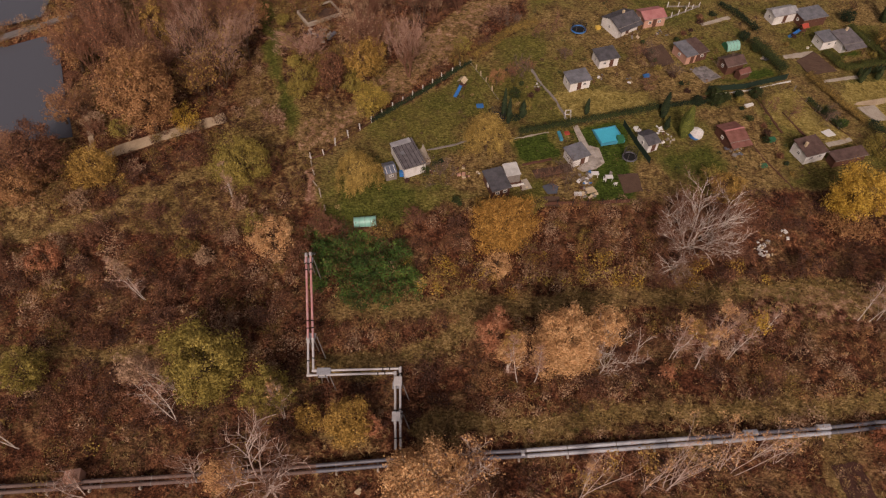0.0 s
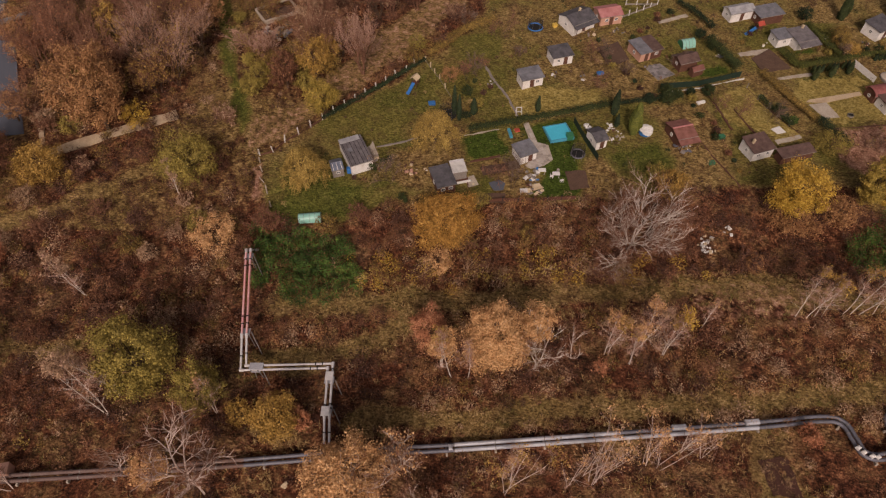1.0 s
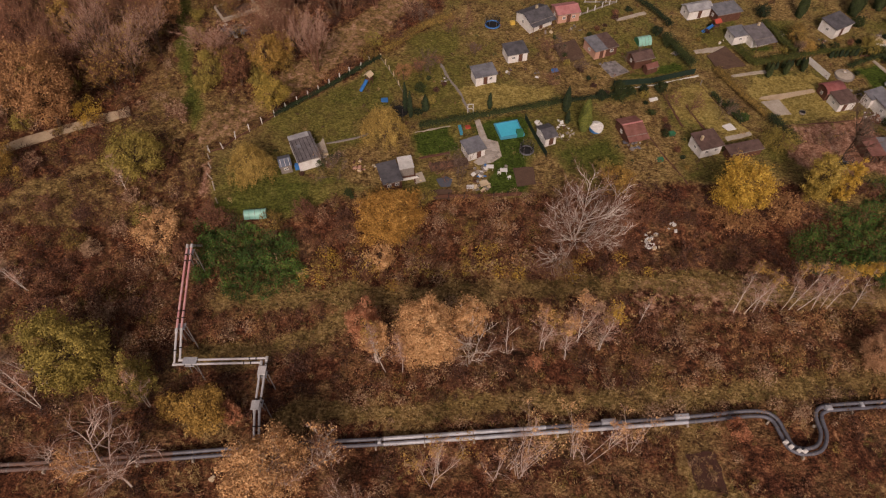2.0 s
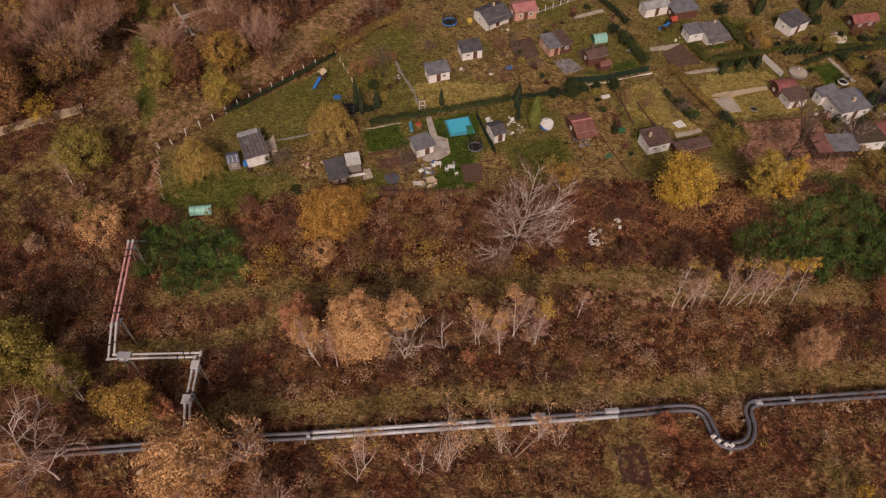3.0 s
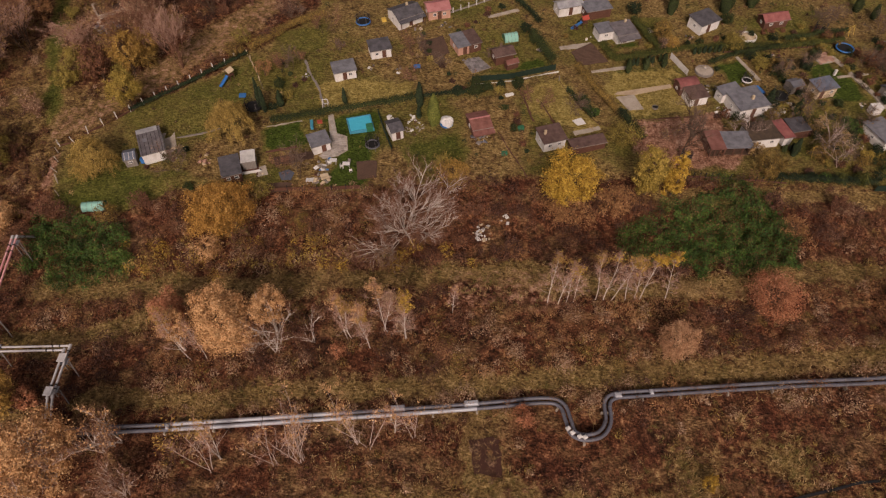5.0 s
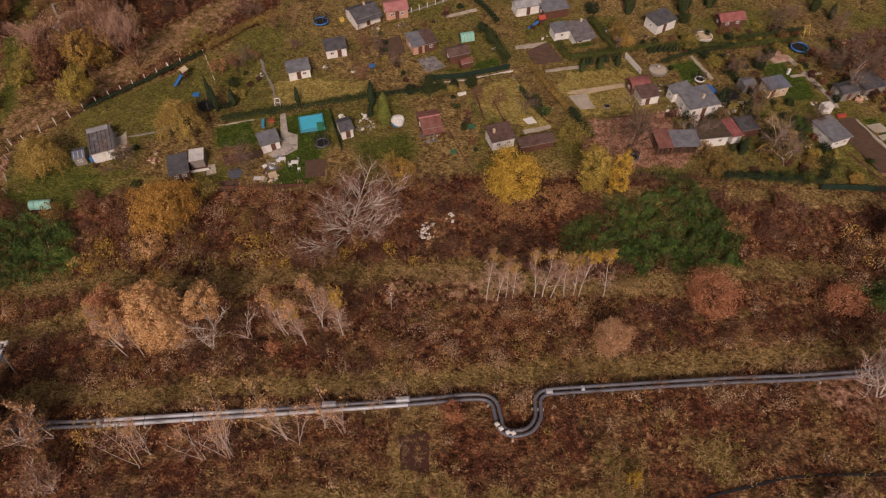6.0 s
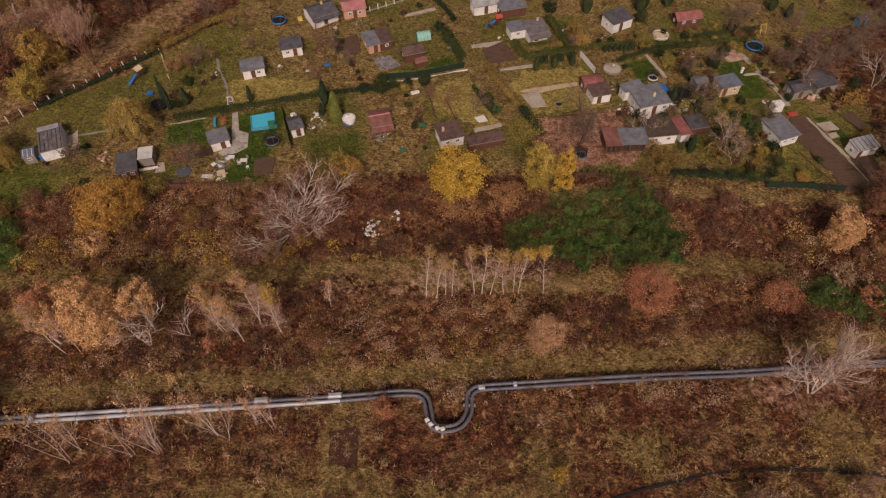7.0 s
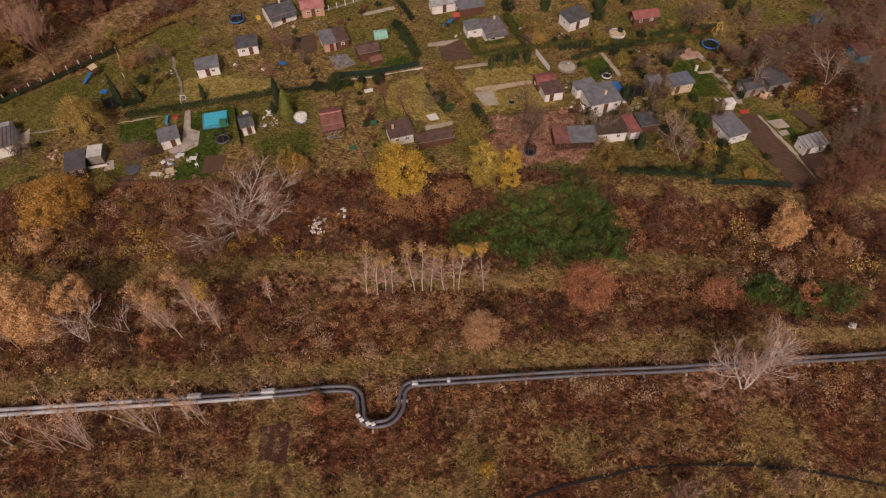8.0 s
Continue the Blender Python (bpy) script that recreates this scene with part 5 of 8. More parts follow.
def make_undergrowth():
    rng = np.random.default_rng(9)
    n = 16500
    x, y = rng.uniform(-105, 180, n), rng.uniform(6, 136, n)
    keep = wild(x, y) & (rng.uniform(0, 1, n) > open_ground(x, y) * 1.05)
    patch = 0.5 + 0.5 * wobble(x, y, 6.0, 6.0)
    keep &= rng.uniform(0, 1, n) < np.where(y < 33, 0.1 + 0.8 * patch ** 2, np.where(y < 84, 0.35 + 0.65 * patch, np.where(x > 100, 0.3, 0.5)))
    for p in IVIES:
        keep &= ~(inside(x, y, p) & (rng.uniform(0, 1, n) < 0.9))
    x, y = x[keep], y[keep]
    n = len(x)
    r = rng.uniform(0.4, 1.15, n) ** 1.3 * np.where(y < 33, 0.8, 1.15) + 0.12
    r = np.where(rng.uniform(0, 1, n) < np.where(y < 33, 0.03, 0.09), rng.uniform(1.3, 2.2, n), r)
    h = r * rng.uniform(0.6, 1.5, n) * np.where((y > 54) & (y < 80), 1.5, 1.0)
    tone = 0.5 + 0.42 * wobble(x, y, 8.0, 2.0) + rng.normal(0, 0.27, n)
    tone -= np.where((x < -14) & (y < 56), 0.15, 0) + np.where((y > 56) & (y < 80), np.where(x > 55, 0.22, 0.1), 0) + np.where((x > 84) & (y > 40) & (y < 50), 0.3, 0) - np.where((x > -10) & (y > 34) & (y < 56), 0.1, 0)
    kinds = {"bramble_thicket": (L_DARK, "dark brown bramble and bare scrub"), "brown_scrub": (L_BROWN, "brown withered scrub with clinging leaves"), "tan_scrub": (L_TAN, "tan dry shrubs and stalks"), "mixed_scrub": (L_MIX, "olive and ochre leaves in the scrub"), "russet_scrub": (L_RUST, "russet leaves in the scrub"), "yellow_scrub": (L_YELLOW, "yellow leaves hanging in the scrub")}
    pick = np.where(tone < 0.34, 0, np.where(tone < 0.66, 1, np.where(tone < 0.76, 3, np.where(tone < 1.0, 2, 4))))
    pick = np.where((x < -16) & (y > 70) & (pick != 2) & (rng.uniform(0, 1, n) < 0.35), 3, pick)
    pick = np.where((x > 128) & (y > 72) & (pick > 0), np.where(rng.uniform(0, 1, n) < 0.5, 0, 3), pick)
    pick = np.where((y > 54) & (y < 63) & (x > -8) & (x < 52) & (rng.uniform(0, 1, n) < 0.22), 5, pick)
    for q, (name, (mat, label)) in enumerate(kinds.items()):
        i = np.nonzero(pick == q)[0]
        c = np.clip((134 * r[i] ** 1.6).astype(int), 20, 480)
        who = np.repeat(i, c)
        d = rng.normal(size=(len(who), 3))
        d /= np.linalg.norm(d, axis=1)[:, None]
        rad = rng.uniform(0.5, 1.12, len(who))
        px, py = x[who] + d[:, 0] * r[who] * rad, y[who] + d[:, 1] * r[who] * rad
        pz = ground_z(px, py) + 0.08 + np.abs(d[:, 2]) * h[who] * rad
        g = Geo().leaves(rng, np.c_[px, py, pz], 0.118, 0.2, 1.5, np.c_[d[:, :2], np.abs(d[:, 2]) + 0.15], 0.5)
        tagged(link(name, g.mesh(name), mat), label, "undergrowth", kind="stuff")
    who = np.repeat(np.arange(n), 15)
    px, py = x[who] + rng.normal(0, 0.4, len(who)) * r[who], y[who] + rng.normal(0, 0.4, len(who)) * r[who]
    g = Geo().blades(rng, np.c_[px, py, ground_z(px, py) - 0.05], 1.25 * h[who], 0.04, 0.3)
    tagged(link("bare_twigs", g.mesh("bare_twigs"), M_TWIG), "bare brown twigs and stalks", "undergrowth", kind="stuff")
    n = 12000
    x, y = rng.uniform(-60, 150, n), rng.uniform(66, 135, n)
    k = inside(x, y, GARDENS) & (wobble(x, y, 3.0, 7.0) + rng.normal(0, 0.5, n) > 0.1)
    g = Geo().leaves(rng, np.c_[x[k], y[k], ground_z(x[k], y[k]) + 0.14], 0.085, 0.7)
    tagged(link("fallen_leaves", g.mesh("fallen_leaves"), L_TAN), "fallen tan leaves on the garden grass", "leaves", kind="stuff")


def make_shrubs():
    """Single taller shrubs in the belt before the gardens, the west thicket and the neglected corner."""
    rng = np.random.default_rng(77)
    made = 0
    for k in range(900):
        x, y = rng.uniform(-95, 170), rng.uniform(36, 135)
        ax, ay = np.array(x), np.array(y)
        belt = 57 < y < 74 or x < -24 or y > 84
        if made >= 135 or not belt or not wild(ax, ay) or open_ground(ax, ay) > 0.15 or any(inside(ax, ay, p) for p in IVIES):
            continue
        if -58 < x < -20 and y > 84 and made % 2:
            continue
        r = rng.uniform(1.0, 2.3)
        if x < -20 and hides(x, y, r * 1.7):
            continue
        made += 1
        if made % 5 < 3:
            bare_tree("scrub_shrub", x, y, r * 1.9, "half-bare brown shrub in the thicket", 2000 + k, M_TWIG, 2, 5, 36, 0.6, 7, (L_BROWN, L_TAN, L_DARK, L_MIX)[made % 4], int(120 + 150 * r), 0.14, "thicket shrubs", category="shrub", haze=4)
        else:
            leafy_tree("scrub_shrub", x, y, r, r * 1.7, (L_BROWN, L_RUST, L_MIX, L_TAN, L_OLIVE, L_BROWN)[int(rng.integers(0, 6))], "leafy brown autumn shrub in the thicket", 2000 + k, int(260 + 240 * r), 0.2, 0.02, 16, category="shrub", group="thicket shrubs")


def make_grass():
    rng = np.random.default_rng(21)
    n = 30000
    x, y = rng.uniform(-75, 150, n), rng.uniform(5, 60, n)
    track = np.zeros(n)
    for line, w in TRACKS:
        d = line_distance(x, y, line) / w
        track = np.maximum(track, np.clip(2.6 - d, 0, 1) * np.clip(0.25 + d, 0, 1))
    chance = np.maximum(track * 0.75, np.where(y < 34, np.clip(0.45 + 1.1 * wobble(x, y, 3.5, 8.0) + 0.5 * wobble(x, y, 1.2, 3.0), 0, 1), 0.12))
    chance = np.where(((x > 8) & (x < 49) & (y > 21) & (y < 31)) | ((x < -8) & (y < 34)), 0.35 * chance, chance)
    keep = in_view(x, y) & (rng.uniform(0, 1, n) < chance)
    x, y = x[keep], y[keep]
    half = rng.uniform(0, 1, len(x)) + 0.35 * wobble(x, y, 5.0, 1.0) < 0.72
    for name, mat, pickup, hh, label in (("dry_grass", L_STRAW, half, 0.5, "tufts of straw-coloured dry grass"), ("green_grass", L_GRASS, ~half, 0.4, "tufts of fading green grass")):
        px, py = np.repeat(x[pickup], 15), np.repeat(y[pickup], 15)
        tall = np.repeat(rng.uniform(0.6, 1.3, pickup.sum()), 15) * hh
        px, py = px + rng.normal(0, 0.16, len(px)), py + rng.normal(0, 0.16, len(px))
        g = Geo().blades(rng, np.c_[px, py, ground_z(px, py) - 0.03], tall, 0.075, 0.7)
        tagged(link(name, g.mesh(name), mat), label, "grass", kind="stuff")


TUNNEL = (-13.0, 69.3)


def make_ivy():
    rng = np.random.default_rng(33)
    for p in IVIES:
        q = np.array(p)
        lo, hi = q.min(0) - 2, q.max(0) + 2
        n = int((hi[0] - lo[0]) * (hi[1] - lo[1]) * 220)
        x, y = rng.uniform(lo[0], hi[0], n), rng.uniform(lo[1], hi[1], n)
        wx, wy = x + 1.6 * wobble(x, y, 1.7, 4.0), y + 1.4 * wobble(x, y, 1.5, 5.0)
        k = soft_area(wx, wy, p, 4.0) * (0.75 + 0.45 * wobble(x, y, 1.1, 9.0)) > rng.uniform(0.15, 0.75, n)
        k &= np.hypot(x - TUNNEL[0], y - TUNNEL[1]) > 2.7
        x, y = x[k], y[k]
        top = 1.1 + 0.9 * wobble(x, y, 1.5, 1.0) + 0.6 * wobble(x, y, 0.6, 2.0)
        z = ground_z(x, y) + np.maximum(top, 0.15) * rng.uniform(0.45, 1.1, len(x))
        brown = rng.uniform(0, 1, len(x)) < 0.05 + 0.17 * np.clip(0.5 + wobble(x, y, 1.4, 11.0), 0, 1)
        up = np.c_[wobble(x + 0.4, y, 0.6, 2.0) - wobble(x - 0.4, y, 0.6, 2.0), wobble(x, y + 0.4, 0.6, 2.0) - wobble(x, y - 0.4, 0.6, 2.0), np.full(len(x), -0.9)] * -1
        g = Geo().leaves(rng, np.c_[x, y, z][~brown], 0.14, 0.3, 1.4, up[~brown], 0.45)
        tagged(link("ivy_thicket", g.mesh("ivy_thicket"), L_IVY), "dark green ivy covering a thicket", "undergrowth", kind="stuff")
        g = Geo().leaves(rng, np.c_[x, y, z][brown], 0.13, 0.3)
        tagged(link("withered_leaves", g.mesh("withered_leaves"), L_BROWN), "withered brown leaves among the ivy", "undergrowth", kind="stuff")


make_undergrowth()
make_shrubs()
make_grass()
make_ivy()

# ---- garden buildings ----
def slab(geo, a, b, c, d, t):
    """A sheet with its top at four corners and a thickness."""
    top = np.array([a, b, c, d], dtype=float)
    low = top - np.array([0, 0, t])
    return geo.add(np.concatenate([top, low]), [(0, 1, 2, 3), (7, 6, 5, 4), (0, 4, 5, 1), (1, 5, 6, 2), (2, 6, 7, 3), (3, 7, 4, 0)])


def window(root, x, y, z, w, h, face, frame_mat):
    """A framed pane set into a wall; face: the turn of the wall's outside."""
    m = pose(x, y, z, 0, 0, face)
    f = Geo()
    for bx, bz, bw, bh in ((0, 0, w, 0.07), (0, h - 0.07, w, 0.07), (-w / 2 + 0.035, 0.07, 0.07, h - 0.14), (w / 2 - 0.035, 0.07, 0.07, h - 0.14), (0, 0.07, 0.05, h - 0.14)):
        f.box(bx, -0.03, bz, bw, 0.1, bh)
    fr = part("window", f, frame_mat, root)
    fr.matrix_local = m
    part("pane", Geo().box(0, -0.005, 0.05, w - 0.1, 0.04, h - 0.1), M_GLASS, fr)


BUILT = []


def house(name, x, y, length, width, yaw, wall_h, roof, rise, wall, cover, label, windows=2, door=0.7, chimney=None, seams=0, porch=0.0, frame_mat=None, over=0.25, door_mat=None, seam_mat=None, ridge_mat=None, back_sheet=0.0, skylight=None):
    """A garden house: walls, roof slopes with an overhang, door and windows on its sunny front."""
    root = thing(name, x, y, label, "garden house", yaw)
    L, W = length / 2 - over, width / 2 - over
    BUILT.append((x, y, max(length, width) * 0.62))
    up = rise if roof != "flat" else 0.06
    zs, zn, zr = wall_h, wall_h + (up if roof == "shed" else 0), wall_h + up
    g = Geo()
    g.add([(-L, -W, -0.3), (L, -W, -0.3), (L, W, -0.3), (-L, W, -0.3), (-L, -W, zs), (L, -W, zs), (L, W, zn), (-L, W, zn)],
          [(0, 1, 5, 4), (1, 2, 6, 5), (2, 3, 7, 6), (3, 0, 4, 7), (4, 5, 6, 7)])
    if roof == "gable":
        g.add([(-L, -W, zs), (-L, W, zs), (-L, 0, zr), (L, -W, zs), (L, W, zs), (L, 0, zr)], [(0, 2, 1), (3, 4, 5)])
    part("wall", g, wall, root)
    o, t = over, 0.1
    if roof == "barrel":
        g = Geo()
        arc = np.linspace(0, math.pi, 13)
        rings = [np.c_[np.full(13, x1), -np.cos(arc) * (W + o) * k, zs + np.sin(arc) * up * k] for x1, k in ((-L - o, 1.0), (L + o, 1.0), (L + o, 0.93), (-L - o, 0.93))]
        g.add(np.concatenate(rings), [(q * 13 + i, (q + 1) % 4 * 13 + i, (q + 1) % 4 * 13 + i + 1, q * 13 + i + 1) for q in range(4) for i in range(12)])
        part("roof_slope", g, cover, root, "rounded sheet roof", True)
        for x1 in (-L, L):
            e = np.concatenate([np.c_[np.full(13, x1), -np.cos(arc) * W, zs + np.sin(arc) * up * 0.92], [[x1, 0, zs]]])
            part("gable_wall", Geo().add(e, [(i, i + 1, 13) for i in range(12)]), wall, root)
    elif roof == "gable":
        k = up / W * o
        part("roof_slope", slab(Geo(), (-L - o, -W - o, zs - k + t), (L + o, -W - o, zs - k + t), (L + o, 0, zr + t), (-L - o, 0, zr + t), t), cover, root)
        part("roof_slope", slab(Geo(), (-L - o, 0.002, zr + t), (L + o, 0.002, zr + t), (L + o, W + o, zs - k + t), (-L - o, W + o, zs - k + t), t), cover, root)
        part("ridge", Geo().tube([(-L - o, 0, zr + t), (L + o, 0, zr + t)], 0.07 if ridge_mat is None else 0.16, 6), ridge_mat or cover, root)
    else:
        k = (zn - zs) / (2 * W) * o
        part("roof_slope", slab(Geo(), (-L - o, -W - o, zs - k + t), (L + o, -W - o, zs - k + t), (L + o, W + o, zn + k + t), (-L - o, W + o, zn + k + t), t), cover, root)
    part("gutter", Geo().tube([(-L - o, -W - o - 0.04, zs + 0.0), (L + o, -W - o - 0.04, zs + 0.0)], 0.05, 6), M_GREYWOOD, root)
    for s in range(seams):
        sx = -L - o + (s + 0.5) * (2 * L + 2 * o) / seams
        z1, z2 = zs + t + 0.002, (zn if roof == "shed" else zr) + t + 0.002
        part("seam", slab(Geo(), (sx - 0.04, -W - o, z1 + 0.05), (sx + 0.04, -W - o, z1 + 0.05), (sx + 0.04, W + o if roof == "shed" else 0, z2 + 0.05), (sx - 0.04, W + o if roof == "shed" else 0, z2 + 0.05), 0.08), seam_mat or R_DARK, root)
    fm = frame_mat or M_PVC

    def on_roof(x1, x2, y1, y2, lift):
        z1, z2 = (zs + (zn - zs) * (q + W) / (2 * W) + t + lift for q in (y1, y2))
        return slab(Geo(), (x1, y1, z1), (x2, y1, z1), (x2, y2, z2), (x1, y2, z2), 0.09)
    if back_sheet:
        part("roof_sheet", on_roof(-L - o + 0.03, L + o - 0.5, W + o - back_sheet, W + o + 0.06, 0.1), R_TIN, root, "pale weathered sheet over the roof edge")
    if skylight:
        part("skylight", on_roof(skylight[0] * L - 0.35, skylight[0] * L + 0.35, skylight[1] * W - 0.4, skylight[1] * W + 0.4, 0.12), R_GREY, root, "small roof hatch")
    if door is not None:
        dx = (door - 0.5) * 2 * (L - 0.6)
        d = part("door", Geo().box(0, 0, 0, 0.85, 0.08, min(1.95, wall_h - 0.1), 0, 0.01), door_mat or M_BROWNWOOD, root, "wooden door")
        d.matrix_local = pose(dx, -W - 0.03, 0.02)
        part("handle", Geo().tube([(0.3, -0.07, 1.0), (0.4, -0.07, 1.0)], 0.02, 6), M_STEEL, d)
    for s in range(windows):
        wx = (-1 + 2 * (s + 0.5) / windows) * L * 0.9
        if door is not None and abs(wx - dx) < 0.95:
            continue
        window(root, wx, -W - 0.01, wall_h * 0.42, min(0.75, L * 1.0 / windows), wall_h * 0.32, 0, fm)
    if windows:
        window(root, -L - 0.01, 0, wall_h * 0.42, 0.65, wall_h * 0.32, -90, fm)
    if chimney:
        part("chimney", Geo().box(chimney[0] * L, chimney[1] * W, wall_h, 0.4, 0.4, up + 0.75, 0, 0.04), M_CREAM, root, "pale chimney")
    if porch:
        part("porch_roof", slab(Geo(), (-L - o, -W - o - porch, zs - 0.35), (L + o, -W - o - porch, zs - 0.35), (L + o, -W - o, zs - 0.05), (-L - o, -W - o, zs - 0.05), 0.07), cover, root)
        for px in (-L, L):
            part("porch_post", Geo().box(px, -W - o - porch + 0.12, -0.2, 0.1, 0.1, zs - 0.3 + 0.1), M_BROWNWOOD, root)
    return root


def open_shed(x, y, length, width, yaw, h, cover, label):
    """A shed open to the front: back and side walls, posts and a lean roof."""
    root = thing("open_shed", x, y, label, "shed", yaw)
    L, W = length / 2 - 0.15, width / 2 - 0.15
    part("wall", Geo().box(0, W, -0.3, 2 * L, 0.12, h + 0.45), M_BROWNWOOD, root)
    for q in (-1, 1):
        part("wall", Geo().box(q * L, W * 0.3, -0.3, 0.12, W * 1.3, h + 0.3), M_BROWNWOOD, root)
    for k in range(4):
        part("post", Geo().box(-L + 2 * L * k / 3, -W, -0.2, 0.14, 0.14, h + 0.2), M_BROWNWOOD, root)
    part("roof_slope", slab(Geo(), (-L - 0.2, -W - 0.3, h + 0.05), (L + 0.2, -W - 0.3, h + 0.05), (L + 0.2, W + 0.2, h + 0.3), (-L - 0.2, W + 0.2, h + 0.3), 0.1), cover, root)
    part("floor_slab", Geo().box(0, 0, -0.3, 2 * L - 0.3, 2 * W - 0.3, 0.42), M_SOIL, root)
    part("bench", Geo().box(0, W - 0.5, 0.1, L, 0.5, 0.7, 0, 0.03), M_GREYWOOD, root)
    return root


house("garden_cabin", -6.2, 82.5, 4.2, 6.8, 24.0, 2.02, "shed", 0.35, M_WHITE, R_SEAMED, "garden cabin with grey seamed roof and white front wall", 0, None, seams=6, over=0.12, seam_mat=M_BLACK, back_sheet=1.1, skylight=(-0.45, 0.1))
house("glazed_annex", -9.4, 79.7, 2.2, 2.9, 18.6, 1.51, "gable", 0.5, M_GREYWOOD, R_BLUEGREY, "small annex with blue-grey glazed roof beside the cabin", 1, None, over=0.12, seams=3, seam_mat=M_PVC)
house("garden_cabin", 9.2, 76.9, 3.6, 5.0, 19.0, 1.93, "shed", 0.3, M_BROWNWOOD, R_DARK, "dark-roofed garden cabin beside a willow", 2, None)
house("shed", 11.9, 79.2, 2.6, 3.0, 13.0, 2.0, "shed", 0.15, M_GREYWOOD, R_WHITE, "lean-to with a white sheet roof", 0, None, over=0.1)
house("garden_cabin", 23.9, 83.8, 3.8, 3.5, 24.8, 1.85, "shed", 0.3, M_WHITE, R_GREY, "small grey-roofed cabin beside the patio", 1, 0.7)
house("garden_cabin", 37.5, 87.6, 2.7, 3.9, 23.0, 1.93, "gable", 0.6, M_WHITE, R_DARK, "whitewashed cabin with a dark grey roof", 2, 0.6)
house("garden_cabin", 53.3, 89.3, 4.1, 5.1, 15.6, 1.93, "gable", 0.6, M_BROWNWOOD, R_REDBROWN, "brown timber cabin with a red-brown roof", 2, 0.5, porch=1.2, ridge_mat=R_PINK)
house("garden_cabin", 66.5, 85.7, 4.8, 4.2, 18.3, 2.02, "shed", 0.5, M_WHITE, R_BROWN, "white cabin with a dark brown roof", 2, None, chimney=(-0.55, 0.1))
house("shed", 73.1, 84.5, 7.0, 2.4, 15.2, 1.60, "shed", 0.2, M_BROWNWOOD, R_BROWN, "low brown shed behind the yellow tree", 0, 0.5)
house("garden_cabin", 26.5, 104.1, 4.8, 3.5, 17.9, 1.93, "shed", 0.4, M_WHITE, R_GREY, "white cabin with a light grey roof", 2, 0.45)
house("garden_cabin", 33.2, 111.2, 4.7, 3.8, 17.0, 1.93, "shed", 0.4, M_WHITE, R_DARK, "white cabin with a dark grey roof", 2, 0.7)
house("garden_house", 38.1, 122.9, 6.4, 5.5, 31.7, 2.27, "gable", 0.9, M_WHITE, R_DARK, "large garden house with a dark grey roof", 3, 0.5, chimney=(0.2, 0.1), porch=1.0)
house("garden_house", 45.1, 125.2, 5.4, 4.6, 14.7, 2.10, "gable", 0.7, M_PINK, R_PINK, "pinkish house with a rose-coloured roof", 2, 0.5)
house("garden_cabin", 49.9, 113.1, 3.0, 5.0, 22.9, 2.02, "shed", 0.3, M_PINK, R_GREY, "pinkish cabin with a grey roof", 1, 0.7)
house("lean_to", 52.4, 114.3, 3.0, 5.0, 22.9, 1.93, "shed", 0.25, M_BROWNWOOD, R_BROWN, "brown-roofed lean-to beside the cabin", 1, None)
house("garden_cabin", 58.7, 109.9, 4.7, 3.7, 19.1, 2.02, "gable", 0.7, M_BROWNWOOD, R_BROWN, "brown timber cabin with an overhanging roof", 2, 0.5, over=0.4)
house("playhouse", 60.5, 107.4, 2.8, 1.7, 23.7, 1.34, "gable", 0.5, M_BROWNWOOD, R_REDBROWN, "small brown timber playhouse", 0, 0.5, over=0.15)
house("garden_house", 85.0, 118.0, 4.9, 4.6, 17.1, 2.02, "shed", 0.4, M_WHITE, R_SEAMED, "white house with a grey-brown roof and porch", 2, 0.4, chimney=(0.5, 0.8), porch=1.6)
house("garden_house_wing", 80.9, 118.2, 3.8, 3.4, 17.1, 1.93, "shed", 0.3, M_WHITE, R_GREY, "white wing of the garden house", 1, None)
house("garden_house", 103.4, 121.9, 5.8, 4.4, 30.0, 2.18, "shed", 0.5, M_WHITE, R_DARK, "white cube-like house with a dark roof", 1, 0.4)
house("garden_cabin", 119.0, 123.3, 6.2, 3.7, 12.7, 1.93, "gable", 0.8, M_BROWNWOOD, R_RED, "red-brown cabin with a red roof", 2, 0.5, over=0.35)
house("barn", 94.9, 101.0, 4.2, 3.2, 14.0, 1.7, "barrel", 0.95, M_BROWNWOOD, R_RED, "red barn-like shed with a rounded roof", 1, 0.3)
house("garden_cabin", 96.1, 98.0, 4.2, 3.7, 15.0, 1.93, "shed", 0.3, M_WHITE, R_BROWN, "white-walled shed with a brown and grey roof", 1, 0.3)
house("garden_house", 105.5, 95.9, 6.7, 5.9, 15.9, 2.35, "shed", 0.35, M_WHITE, R_GREY, "large white house with a slate-grey roof", 4, 0.5, chimney=(0.2, -0.2))
house("garden_house_wing", 102.6, 98.7, 4.6, 2.5, 21.7, 2.31, "shed", 0.25, M_WHITE, R_GREY, "white house wing with a slate-grey roof", 1, None)
open_shed(96.5, 84.9, 2.8, 4.8, 4.0, 2.02, R_REDBROWN, "open brown shed on posts in the earth yard")
house("shed", 113.4, 89.6, 3.8, 3.8, 12.0, 1.7, "shed", 0.15, M_BROWNWOOD, R_DARK, "low dark felt-roofed shed beside the red lean-to", 0, 0.5, over=0.12)
open_shed(100.6, 85.1, 5.2, 4.2, 2.0, 1.93, R_GREY, "open grey-roofed shed on posts in the earth yard")
house("garden_cabin", 105.9, 87.5, 6.0, 5.0, 8.0, 2.05, "flat", 0.1, M_WHITE, R_MOSS, "white cabin with a mossy brown roof", 2, None)
